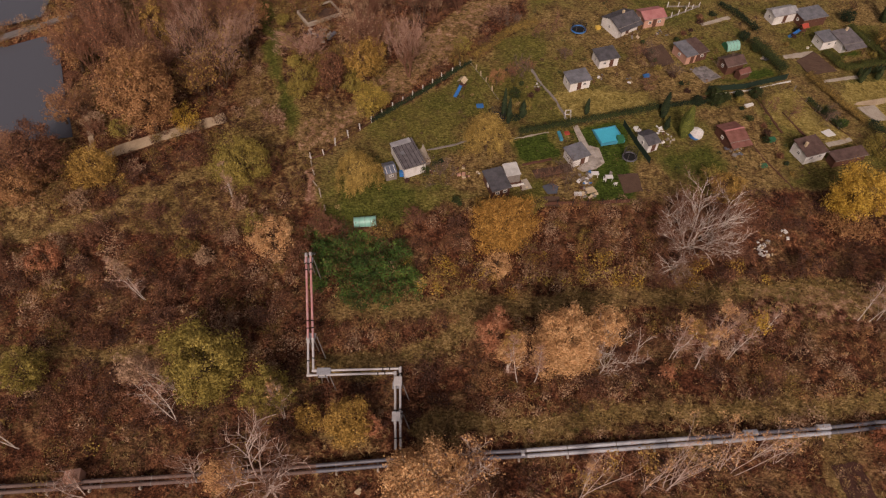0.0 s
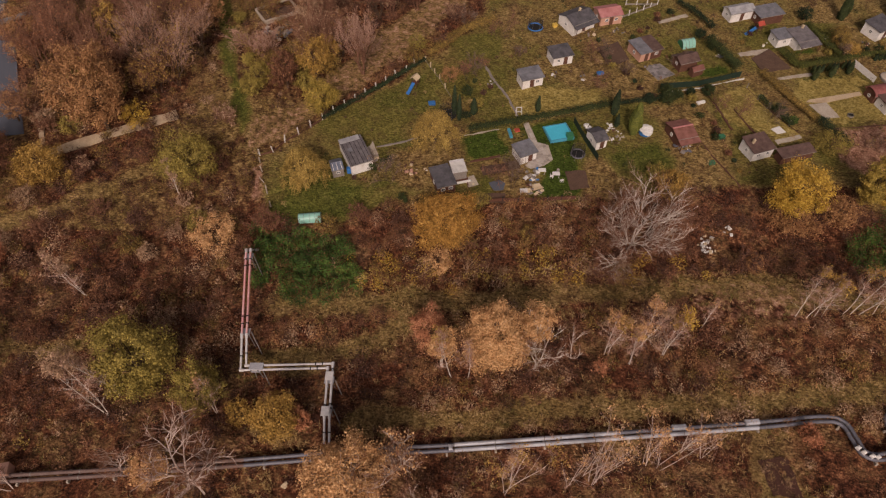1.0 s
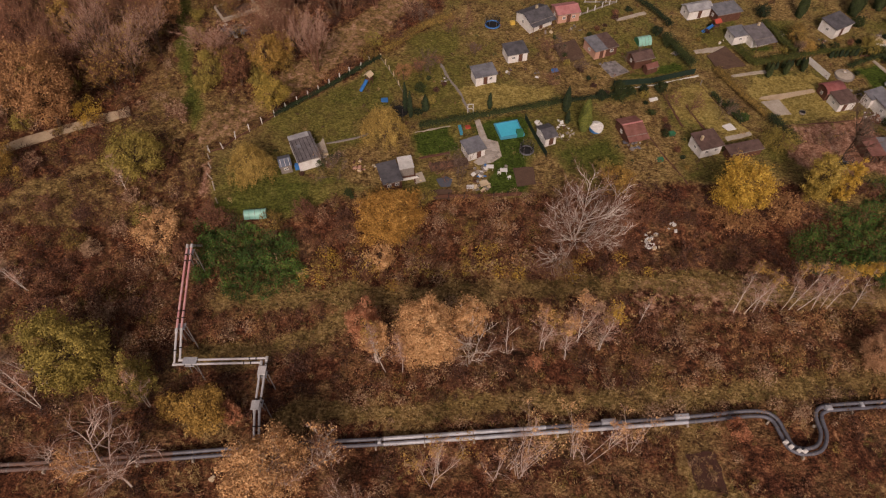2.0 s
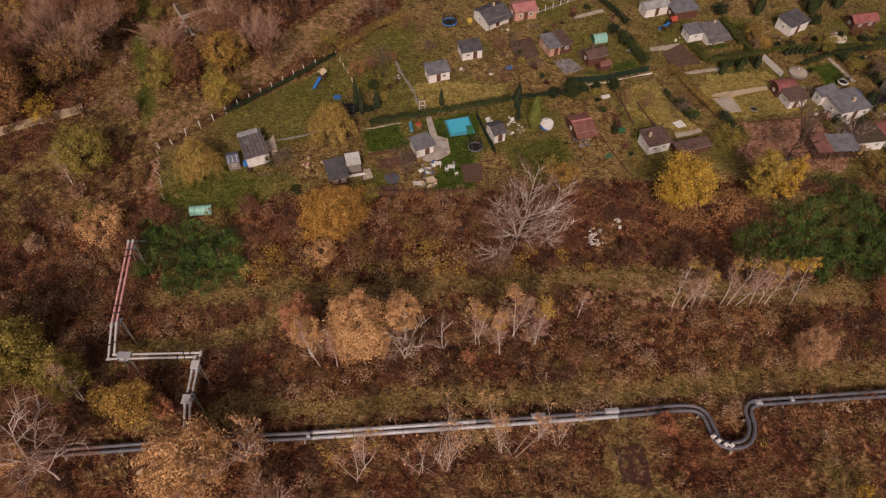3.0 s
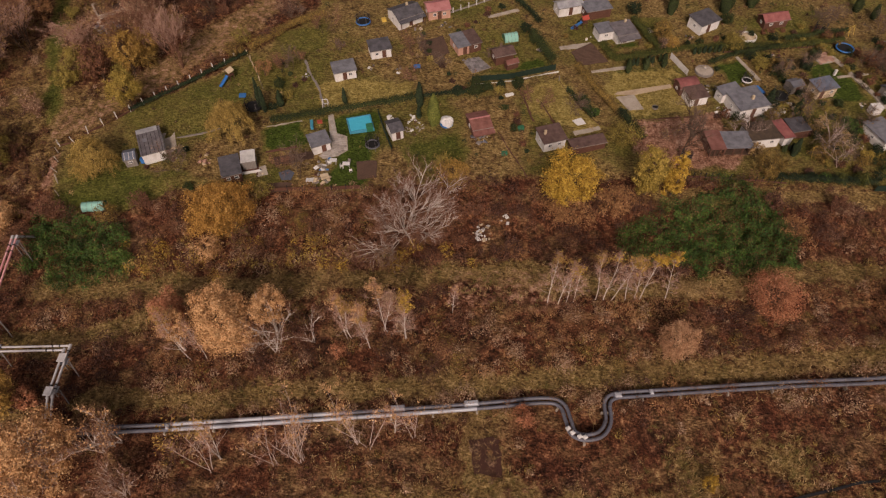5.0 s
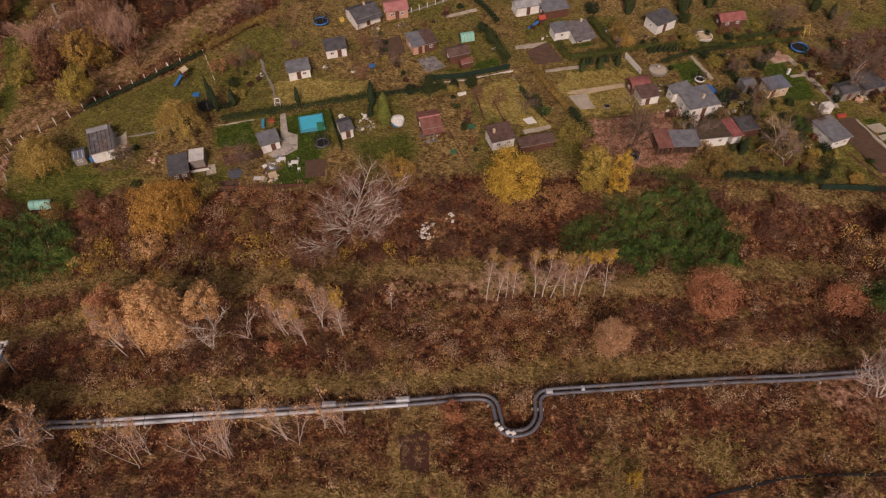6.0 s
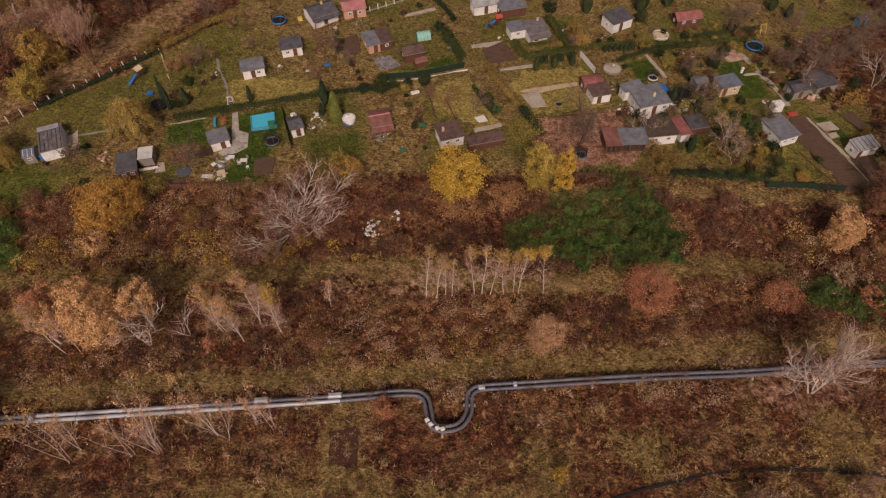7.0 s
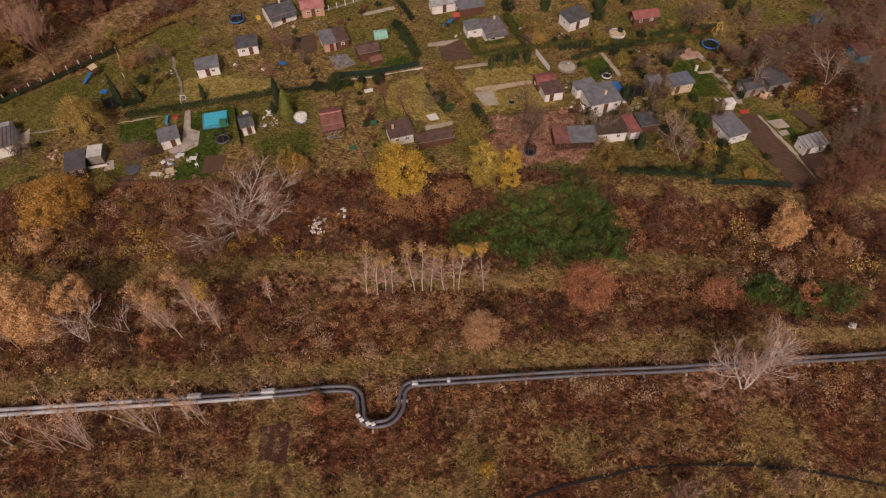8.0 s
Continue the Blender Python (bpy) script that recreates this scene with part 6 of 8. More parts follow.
house("lean_to", 110.2, 88.2, 2.3, 5.0, 14.0, 1.85, "shed", 0.2, M_WHITE, R_RED, "lean-to with a red sheet roof", 0, None)
house("garden_cabin", 122.2, 100.8, 4.8, 3.6, 17.0, 2.10, "shed", 0.3, M_CREAM, R_BLUEGREY, "cream cabin with a blue-grey roof", 2, 0.1)
house("garden_cabin", 128.9, 88.0, 4.6, 6.2, 21.0, 2.02, "shed", 0.3, M_WHITE, R_GREY, "white cabin with a slate-grey roof beside a soil bed", 2, None)
house("garden_cabin", 143.2, 84.0, 5.0, 2.9, 18.5, 1.93, "shed", 0.45, M_WHITE, R_TIN, "small white shed with a ribbed grey roof", 2, 0.05, seams=5, over=0.15)
house("shed", 141.5, 102.3, 5.2, 5.2, 17.0, 1.93, "shed", 0.25, M_GREYWOOD, R_DARK, "dark-roofed old shed among rubble", 1, 0.5)
house("shed", 136.2, 100.2, 4.0, 3.6, 18.0, 1.76, "gable", 0.5, M_GREYWOOD, R_DARK, "tumbledown dark shed with rotten boards", 1, 0.5)
house("hut", 162.8, 111.4, 3.4, 4.3, 13.9, 1.85, "shed", 0.3, M_TEAL, R_REDBROWN, "teal-painted hut with a rusty roof", 1, 0.5, door_mat=M_TEAL)
house("hut", 158.4, 123.9, 2.7, 1.6, 19.1, 1.51, "shed", 0.2, M_TEAL, R_DARK, "small teal hut under trees", 0, 0.5, over=0.1)
house("shed", 80.3, 126.2, 6.3, 4.1, 16.6, 2.02, "shed", 0.3, M_BROWNWOOD, R_GREY, "dark shed with a grey roof", 1, 0.5)
house("shed", 74.3, 127.0, 6.2, 3.5, 17.1, 2.02, "gable", 0.6, M_WHITE, R_TIN, "white shed with a pale sheet roof", 1, 0.5)
house("shed", 116.9, 101.7, 2.8, 2.6, 18.8, 1.68, "gable", 0.4, M_GREYWOOD, R_GREY, "small grey shed beside shrubs", 0, 0.5, over=0.12)

# ---- paths, patios, beds ----
def paved(name, poly, stone, label, size=0.6, base=None):
    """A concrete bed with paving stones laid in rows along its first side, each a little uneven."""
    bed = sheet(name, poly, base or M_CONCRETE, label, "patio", 0.05, 0.09)
    rng = np.random.default_rng(int(abs(poly[0][0] * 10)))
    q = np.array(poly)
    turn = math.atan2(q[1, 1] - q[0, 1], q[1, 0] - q[0, 0])
    c, d = math.cos(turn), math.sin(turn)
    r = np.c_[q[:, 0] * c + q[:, 1] * d, -q[:, 0] * d + q[:, 1] * c]
    for i, u in enumerate(np.arange(r[:, 0].min(), r[:, 0].max(), size)):
        for v in np.arange(r[:, 1].min(), r[:, 1].max(), size):
            a, b = u + size / 2, v + size / 2 + (i % 2) * size * 0.3
            x, y = a * c - b * d, a * d + b * c
            if inside(np.array(x), np.array(y), poly) and line_distance(np.array(x), np.array(y), list(poly) + [poly[0]]) > size * 0.35:
                g = Geo().box(x, y, float(ground_z(x, y)) + 0.1, size - 0.04, size - 0.04, 0.07 + rng.uniform(0, 0.025), math.degrees(turn) + rng.normal(0, 1.0), 0.015)
                part("paving_stone", g, stone, bed)
    return bed


paved("patio", [(24.4, 92.2), (25.4, 92.5), (26.7, 87.3), (28.6, 86.6), (29.1, 83.0), (27.4, 81.5), (24.9, 80.7), (23.9, 81.5), (26.0, 83.6)], M_PAVING, "pale paved patio and path beside the cabin")
sheet("patio", [(-5.8, 86.6), (-3.7, 87.2), (-2.1, 82.7), (-3.7, 81.6)], M_CONCRETE, "weathered concrete patio", "patio")
sheet("patio", [(13.6, 76.1), (15.5, 76.8), (14.7, 79.0), (13.4, 78.4)], M_CONCRETE, "small concrete patio", "patio")
sheet("slab", [(80.8, 98.5), (84.5, 99.2), (85.7, 95.1), (82.7, 94.7)], M_CONCRETE, "pale concrete slab on the lawn", "slab", 0.12)
sheet("path", [(80.6, 99.3), (81.3, 100.0), (92.4, 102.6), (92.6, 101.6), (84.5, 99.2)], M_ASPHALT, "gravel path across the lawn", "path")
sheet("slab", [(71.3, 91.6), (73.1, 92.4), (73.9, 90.8), (72.2, 90.3)], M_PVC, "white board lying on the grass", "slab", 0.12)
sheet("slab", [(58.7, 98.7), (60.4, 99.2), (60.5, 98.6), (59.0, 98.0)], M_PVC, "white board lying on the grass", "slab", 0.3)
paved("terrace", [(50.3, 109.4), (53.9, 110.4), (56.4, 107.0), (52.5, 105.1)], M_DARKSTONE, "grey stone terrace beside the pinkish cabin", 0.6, M_GREYWOOD)
sheet("soil_bed", [(73.3, 112.3), (78.1, 115.6), (81.0, 109.4), (74.9, 108.1)], M_SOIL, "dug brown vegetable bed", "vegetable bed", 0.1, wave=0.15)
sheet("soil_bed", [(132.8, 92.9), (136.0, 93.3), (142.1, 74.7), (137.3, 74.0), (132.4, 87.4)], M_SOIL, "long dug brown soil bed", "vegetable bed", 0.1, wave=0.15)
sheet("soil_bed", [(140.7, 82.3), (145.0, 83.1), (147.2, 74.8), (142.6, 74.7)], M_SOIL, "dark soil bed behind the white shed", "vegetable bed", 0.1, wave=0.15)
sheet("slab", [(137.5, 91.2), (140.5, 91.9), (141.5, 89.7), (138.6, 89.2)], M_CONCRETE, "pale concrete slab on the grass", "slab", 0.15)
sheet("slab", [(138.7, 88.4), (140.5, 88.9), (140.8, 87.7), (139.1, 87.2)], M_CONCRETE, "small concrete slab on the grass", "slab", 0.15)
paved("terrace", [(124.3, 112.6), (128.3, 114.6), (129.2, 110.7), (125.3, 109.5)], M_PINKSTONE, "pinkish paved terrace in the garden")
strip("garden_path_1", [(127.7, 114.9), (133.5, 99.5), (133.7, 96.2)], 1.0, M_CONCRETE, "straight pale garden path", "path")
strip("garden_path_2", [(136.2, 92.9), (139.9, 83.8), (142.9, 75.4)], 0.7, M_CONCRETE, "narrow concrete garden path", "path")
# Flat strip that stands in for a low brownish-grey fence.
strip("low_fence_strip", [(-2.9, 85.6), (2.6, 87.1), (4.6, 88.3)], 0.35, M_GREYWOOD, "flat grey-board strip for a low fence in the grass", "path")
strip("garden_path_4", [(17.9, 108.6), (19.3, 104.7), (21.9, 99.7), (23.5, 94.1)], 0.45, M_GREYWOOD, "trodden path to the gate", "path")
strip("garden_path_5", [(76.9, 106.1), (84.4, 107.7)], 0.8, M_CONCRETE, "pale concrete strip", "path")
strip("garden_path_6", [(71.2, 113.6), (78.1, 115.2)], 1.3, M_CONCRETE, "concrete strip beside a bed", "path")
strip("garden_path_7", [(108.3, 111.7), (111.0, 104.2)], 0.8, M_CONCRETE, "concrete edging path", "path")
strip("garden_path_8", [(71.2, 88.2), (76.4, 89.8)], 1.0, M_CONCRETE, "pale path beside the white cabin", "path")
strip("garden_path_9", [(127.4, 105.5), (135.5, 107.2)], 0.5, M_CONCRETE, "narrow pale path", "path")
sheet("soil_bed", [(30.8, 80.0), (34.6, 80.6), (34.9, 76.5), (31.6, 75.9)], M_SOIL, "small vegetable patch", "vegetable bed", 0.08, wave=0.15)
strip("garden_path_10", [(56.3, 124.3), (63.3, 127.2)], 0.9, M_CONCRETE, "pale path in the far gardens", "path")


strip("bed_edge_1", [(61.4, 102.2), (62.7, 97.0), (63.8, 91.3)], 0.25, M_BROWNWOOD, "dark wooden edging between plots", "edging")
strip("bed_edge_2", [(65.7, 97.0), (67.2, 92.6), (68.4, 89.3)], 0.25, M_BROWNWOOD, "dark wooden edging between plots", "edging")
strip("bed_edge_3", [(14.1, 82.4), (19.6, 83.8)], 0.4, M_BROWNWOOD, "dark wooden edging of a lawn", "edging")
strip("bed_edge_4", [(13.2, 88.8), (19.7, 90.6)], 0.18, M_CONCRETE, "pale kerb of a lawn", "edging")
strip("bed_edge_5", [(56.9, 88.6), (58.3, 84.7), (59.9, 81.5), (61.6, 77.0)], 0.16, M_BROWNWOOD, "dark wooden edging between plots", "edging")
strip("low_wall_1", [(52.9, 101.8), (60.2, 102.9), (70.2, 106.2)], 0.18, M_PVC, "low white wall along a hedge", "wall")
strip("bed_edge_6", [(131.5, 84.1), (135.8, 75.7)], 0.25, M_BROWNWOOD, "dark wooden edging of a soil bed", "edging")
strip("bed_edge_7", [(81.6, 91.7), (88.3, 92.5), (97.4, 93.7)], 0.3, M_BROWNWOOD, "dark edging between lawn and yard", "edging")
sheet("soil_bed", [(15.8, 80.9), (22.8, 82.6), (23.1, 80.8), (16.4, 79.0)], M_SOIL, "brown bed behind the cabin", "vegetable bed", 0.08, wave=0.15)
sheet("soil_bed", [(19.9, 72.9), (15.7, 72.7), (15.8, 74.6), (20.2, 75.0)], M_SOIL, "brown bed by the fence", "vegetable bed", 0.08, wave=0.15)
sheet("pond", [(17.3, 77.3), (19.0, 78.1), (20.1, 77.3), (19.8, 75.7), (18.2, 75.4)], M_WATER, "small dark garden pond", "pond", 0.05, 0.1, wave=0.1)
sheet("soil_bed", [(41.4, 115.3), (46.3, 117.3), (47.8, 111.7), (43.5, 108.8)], M_SOIL, "patch of bare brown soil", "vegetable bed", 0.05, wave=0.2)
sheet("soil_bed", [(143.1, 93.9), (146.2, 94.7), (147.4, 90.0), (145.9, 88.9)], M_SOIL, "narrow dug bed behind the lawn", "vegetable bed", 0.08, wave=0.15)

def furrows(poly, turn, label, gap=0.42):
    """Ridges of dug soil laid side by side across a bed."""
    q = np.array(poly)
    c, d = math.cos(radians(turn)), math.sin(radians(turn))
    r = np.c_[q[:, 0] * c + q[:, 1] * d, -q[:, 0] * d + q[:, 1] * c]
    bed = new("soil_ridges")
    tagged(bed, label, "vegetable bed")
    for v in np.arange(r[:, 1].min() + gap, r[:, 1].max(), gap):
        u = np.arange(r[:, 0].min(), r[:, 0].max(), 0.5)
        x, y = u * c - v * d, u * d + v * c
        k = inside(x, y, poly)
        if k.sum() < 4:
            continue
        x, y = x[k], y[k]
        x, y = x + 0.08 * wobble(x, y, 0.9, 3.0), y + 0.08 * wobble(x, y, 0.8, 5.0)
        part("ridge", Geo().tube(np.c_[x, y, ground_z(x, y) + 0.18], 0.08 + 0.05 * wobble(x, y, 0.5, v), 5, False), M_SOIL, bed)


furrows([(132.8, 92.9), (136.0, 93.3), (142.1, 74.7), (137.3, 74.0), (132.4, 87.4)], 15.0, "dug soil ridges of the long bed")
furrows([(73.3, 112.3), (78.1, 115.6), (81.0, 109.4), (74.9, 108.1)], 15.0, "dug soil ridges of a vegetable bed")
sheet("bare_soil", [(50.2, 29.0), (54.3, 29.4), (54.8, 24.2), (51.2, 24.4)], M_DARKEARTH, "dark bare patch of earth in the scrub", "bare earth", 0.05, 0.12, wave=0.35, step=0.7)

# ---- fences and hedges ----
def fence(line, height, label, post_mat, panel_mat, step=2.4, lean=0.06, seed=1, panel=0.75, name="fence"):
    """Posts along a line with a low panel between."""
    rng = np.random.default_rng(seed)
    x0, y0 = line[0]
    root = thing(name, x0, y0, label, "fence")
    z0 = float(ground_z(x0, y0))
    for (x1, y1), (x2, y2) in zip(line, line[1:]):
        k = math.hypot(x2 - x1, y2 - y1)
        n = max(1, round(k / step))
        yaw = math.degrees(math.atan2(y2 - y1, x2 - x1))
        for i in range(n):
            ax, ay = x1 + (x2 - x1) * i / n, y1 + (y2 - y1) * i / n
            bx, by = x1 + (x2 - x1) * (i + 1) / n, y1 + (y2 - y1) * (i + 1) / n
            za, zb = float(ground_z(ax, ay)) - z0, float(ground_z(bx, by)) - z0
            dx, dy = rng.normal(0, lean, 2)
            part("post", Geo().tube([(ax - x0, ay - y0, za - 0.3), (ax - x0 + dx, ay - y0 + dy, za + height)], 0.11, 4), post_mat, root)
            if panel:
                t = np.array([-(by - ay), bx - ax, 0]) / math.hypot(bx - ax, by - ay) * 0.03
                a, b = np.array([ax - x0, ay - y0, za]), np.array([bx - x0, by - y0, zb])
                v = [a - t, b - t, b + t, a + t]
                v = np.array(v + [q + np.array([0, 0, height * panel]) for q in v])
                part("panel", Geo().add(v, [(3, 2, 1, 0), (4, 5, 6, 7), (0, 1, 5, 4), (1, 2, 6, 5), (2, 3, 7, 6), (3, 0, 4, 7)]), panel_mat, root)
    return root


fence([(-23.6, 83.1), (-21.4, 84.1), (-19.7, 86.6), (-17.4, 88.6), (-11.5, 94.6), (-4.0, 101.4), (5.5, 110.5)], 1.6, "old fence of whitish leaning posts and low boards", M_PVC, M_BROWNWOOD, 2.6, 0.12, 2, 0.2)
hedge([(-13.6, 92.6), (-11.2, 94.4), (-3.7, 101.2), (5.6, 110.3)], 1.1, 0.75, "dark overgrown hedge along the old fence", 99, L_THUJA, "overgrown_hedge", 75)
fence([(-24.1, 83.6), (-22.5, 79.2), (-20.8, 74.0), (-19.0, 69.2)], 1.5, "row of leaning white posts beside the garden", M_CONCRETE, M_BROWNWOOD, 3.0, 0.3, 3, 0.0)
fence([(5.7, 110.1), (8.6, 104.5), (10.8, 99.4)], 1.2, "low garden fence with pale rails", M_CREAM, M_GREYWOOD, 2.4, 0.05, 4, 0.1)
fence([(52.4, 102.6), (60.0, 103.6), (69.6, 106.8)], 1.5, "dark green mesh fence round a lawn", M_MESH, M_MESH, 2.5, 0.02, 5, 0.9)
fence([(87.1, 77.6), (95.8, 77.5), (107.9, 76.3)], 1.2, "dark picket fence along the footpath", M_BLACK, M_BROWNWOOD, 1.1, 0.05, 6, 0.3)
fence([(123.1, 74.9), (130.0, 74.8), (136.9, 74.2)], 1.4, "dark green mesh screen along the footpath", M_MESH, M_MESH, 2.2, 0.02, 7, 0.95)
fence([(136.9, 74.2), (141.8, 73.7), (153.7, 73.6)], 1.3, "dark wire fence along the footpath", M_BROWNWOOD, M_BROWNWOOD, 2.4, 0.05, 8, 0.15)
fence([(34.1, 92.7), (35.4, 88.2), (37.2, 83.1)], 1.4, "dark green fence between gardens", M_MESH, M_MESH, 2.0, 0.02, 9, 0.9)
fence([(70.0, 103.3), (71.2, 99.9), (73.6, 95.1), (76.5, 90.5)], 1.3, "wooden fence along the garden lane", M_GREYWOOD, M_BROWNWOOD, 2.5, 0.05, 10, 0.12)
fence([(50.3, 130.8), (57.4, 131.0), (46.8, 125.0)], 1.2, "pale wooden fence between gardens", M_PVC, M_GREYWOOD, 2.2, 0.04, 11, 0.3)
fence([(94.2, 111.0), (96.5, 105.6)], 1.3, "white plastered wall between two gardens", M_WHITE, M_WHITE, 3.0, 0.0, 12, 1.0, "garden_wall")
fence([(14.7, 72.8), (19.4, 73.2), (24.7, 73.3), (32.1, 73.9)], 1.3, "dark fence along the thicket", M_BLACK, M_BROWNWOOD, 2.2, 0.08, 13, 0.7)
fence([(105.8, 113.1), (115.8, 114.3), (126.9, 115.5)], 1.3, "dark picket fence between gardens", M_BLACK, M_BROWNWOOD, 1.3, 0.05, 14, 0.25)
hedge([(13.9, 89.5), (23.4, 92.0), (32.0, 94.1), (40.8, 96.8)], 1.3, 1.6, "dark clipped hedge along the gardens", 101)
hedge([(41.0, 97.0), (45.0, 98.0), (49.7, 98.6), (54.5, 100.2)], 1.0, 1.1, "dark green uneven hedge between plots", 102, L_THUJA)
hedge([(61.9, 131.1), (65.7, 125.9), (67.7, 121.2)], 1.0, 1.6, "dark green hedge along the lane", 103, L_THUJA)
hedge([(65.5, 117.5), (67.2, 113.1), (69.2, 107.9)], 1.9, 2.0, "bushy green hedge along the lane", 104, dens=80)
hedge([(80.2, 114.8), (81.9, 109.4), (92.2, 111.9)], 1.7, 1.4, "thick clipped olive hedge round the white house", 105, L_BOX, dens=90)
hedge([(92.4, 112.2), (98.7, 113.6), (107.0, 114.5), (117.2, 114.3), (127.1, 116.0), (132.8, 117.3)], 1.3, 1.3, "uneven olive hedge between two rows of gardens", 116, L_BOX, dens=70)
hedge([(88.4, 123.5), (90.4, 117.6), (92.2, 112.8)], 1.6, 1.4, "thick clipped olive hedge beside the white house", 106, L_BOX, dens=90)
hedge([(74.0, 107.5), (77.4, 99.8), (80.4, 93.6)], 1.5, 1.3, "yellowing hedge along the garden lane", 107, L_MIX, dens=70)
hedge([(80.6, 93.0), (82.0, 89.6), (83.8, 85.8)], 1.6, 2.2, "dark green thuja hedge by the earth yard", 108, L_THUJA)
hedge([(106.0, 77.1), (112.1, 76.7), (123.4, 76.0)], 1.3, 1.6, "dark green hedge along the footpath", 109, L_THUJA)
hedge([(119.5, 116.8), (124.7, 117.9), (128.7, 119.4), (134.5, 120.1)], 1.0, 1.5, "green hedge between gardens", 110)
hedge([(6.1, 110.7), (10.3, 115.8), (14.7, 120.4), (20.6, 123.6)], 2.0, 1.6, "unclipped dark shrubs beside the lane", 111, L_MIX)
hedge([(101.3, 108.7), (107.7, 111.7), (117.8, 114.4)], 1.0, 1.3, "dark hedge between gardens", 112)
hedge([(71.2, 99.9), (73.2, 95.9), (75.2, 92.0)], 1.0, 1.2, "low dark shrubs along the fence", 113)

# conifers and garden shrubs
for k, (cx, cy, ch, cr) in enumerate(((97.4, 126.7, 6.7, 1.6), (109.7, 127.7, 8.2, 2.2), (116.3, 130.0, 6.9, 2.0), (84.4, 106.2, 3.0, 0.9), (88.2, 107.2, 2.7, 0.9), (92.1, 108.2, 3.0, 0.9), (114.6, 93.4, 4.7, 1.1), (139.9, 128.7, 4.1, 1.5), (142.7, 125.9, 3.6, 1.2))):
    conifer(cx, cy, ch, cr * 0.72, 240 + k, L_HEDGE, "broad dark green conifer in the gardens", "conifer")
for k, (cx, cy, ch) in enumerate(((84.9, 108.4, 2.4), (85.8, 108.5, 2.2), (86.7, 108.6, 2.5), (88.3, 109.1, 2.3), (89.2, 109.3, 2.4), (90.1, 109.5, 2.1), (91.7, 109.9, 2.4), (92.6, 110.1, 2.5), (74.0, 96.3, 1.9), (75.0, 94.7, 1.8), (75.7, 93.1, 2.2), (99.5, 112.6, 2.2), (100.6, 112.8, 2.0), (101.7, 113.0, 2.3), (102.8, 113.1, 2.1), (104.0, 113.2, 2.5), (105.0, 113.4, 2.4), (112.3, 85.0, 2.6), (109.8, 84.3, 2.2), (111.2, 84.6, 2.4))):
    conifer(cx, cy, ch * 0.7, 0.42, 270 + k, L_THUJA if k % 3 else L_HEDGE, "small dark green thuja in a garden row")
for k, (cx, cy, cr) in enumerate(((55.4, 100.3, 1.0), (58.1, 101.0, 0.9), (52.9, 100.5, 1.5), (49.4, 98.8, 1.1), (61.5, 101.4, 1.3), (64.2, 119.5, 1.2), (65.9, 115.7, 1.1), (89.2, 126.7, 1.6), (125.3, 90.6, 1.3), (124.3, 89.6, 1.0), (115.2, 107.0, 1.2), (121.5, 108.3, 1.5), (109.1, 123.5, 1.4))):
    leafy_tree("garden_shrub", cx, cy, cr, cr * 1.7, (L_HEDGE, L_THUJA)[k % 2], "dark green evergreen shrub in a garden", 560 + k, int(420 + 380 * cr), 0.2, 0.02, 14, category="shrub", group="garden shrubs")
for k, (cx, cy, cr) in enumerate(((124.2, 92.2, 0.8), (124.8, 90.9, 0.8), (125.5, 89.4, 0.9), (124.2, 82.6, 1.2), (130.2, 76.9, 1.1), (115.1, 106.2, 1.2), (124.5, 97.2, 0.8), (114.9, 77.2, 1.0), (117.6, 77.0, 1.1), (121.2, 76.8, 1.4), (112.4, 77.4, 0.9))):
    leafy_tree("clipped_shrub", cx, cy, cr, cr * 1.6, (L_GREEN, L_GREEN, L_GREEN, L_LIME, L_LIME, L_HEDGE, L_HEDGE, L_GREEN, L_BOX, L_BOX, L_THUJA)[k], "round clipped green shrub in a garden", 590 + k, int(500 + 420 * cr), 0.2, 0.02, 16, category="shrub", group="garden shrubs", ball=True)
for k, (cx, cy, cr) in enumerate(((118.5, 90.6, 1.4), (119.7, 85.8, 2.0), (103.9, 83.2, 1.5))):
    leafy_tree("speckled_shrub", cx, cy, cr, cr * 1.9, L_STRAW, "small tree with sparse pale yellow leaves", 575 + k, int(140 * cr), 0.28, 0.15, 16, category="tree", group="garden shrubs")
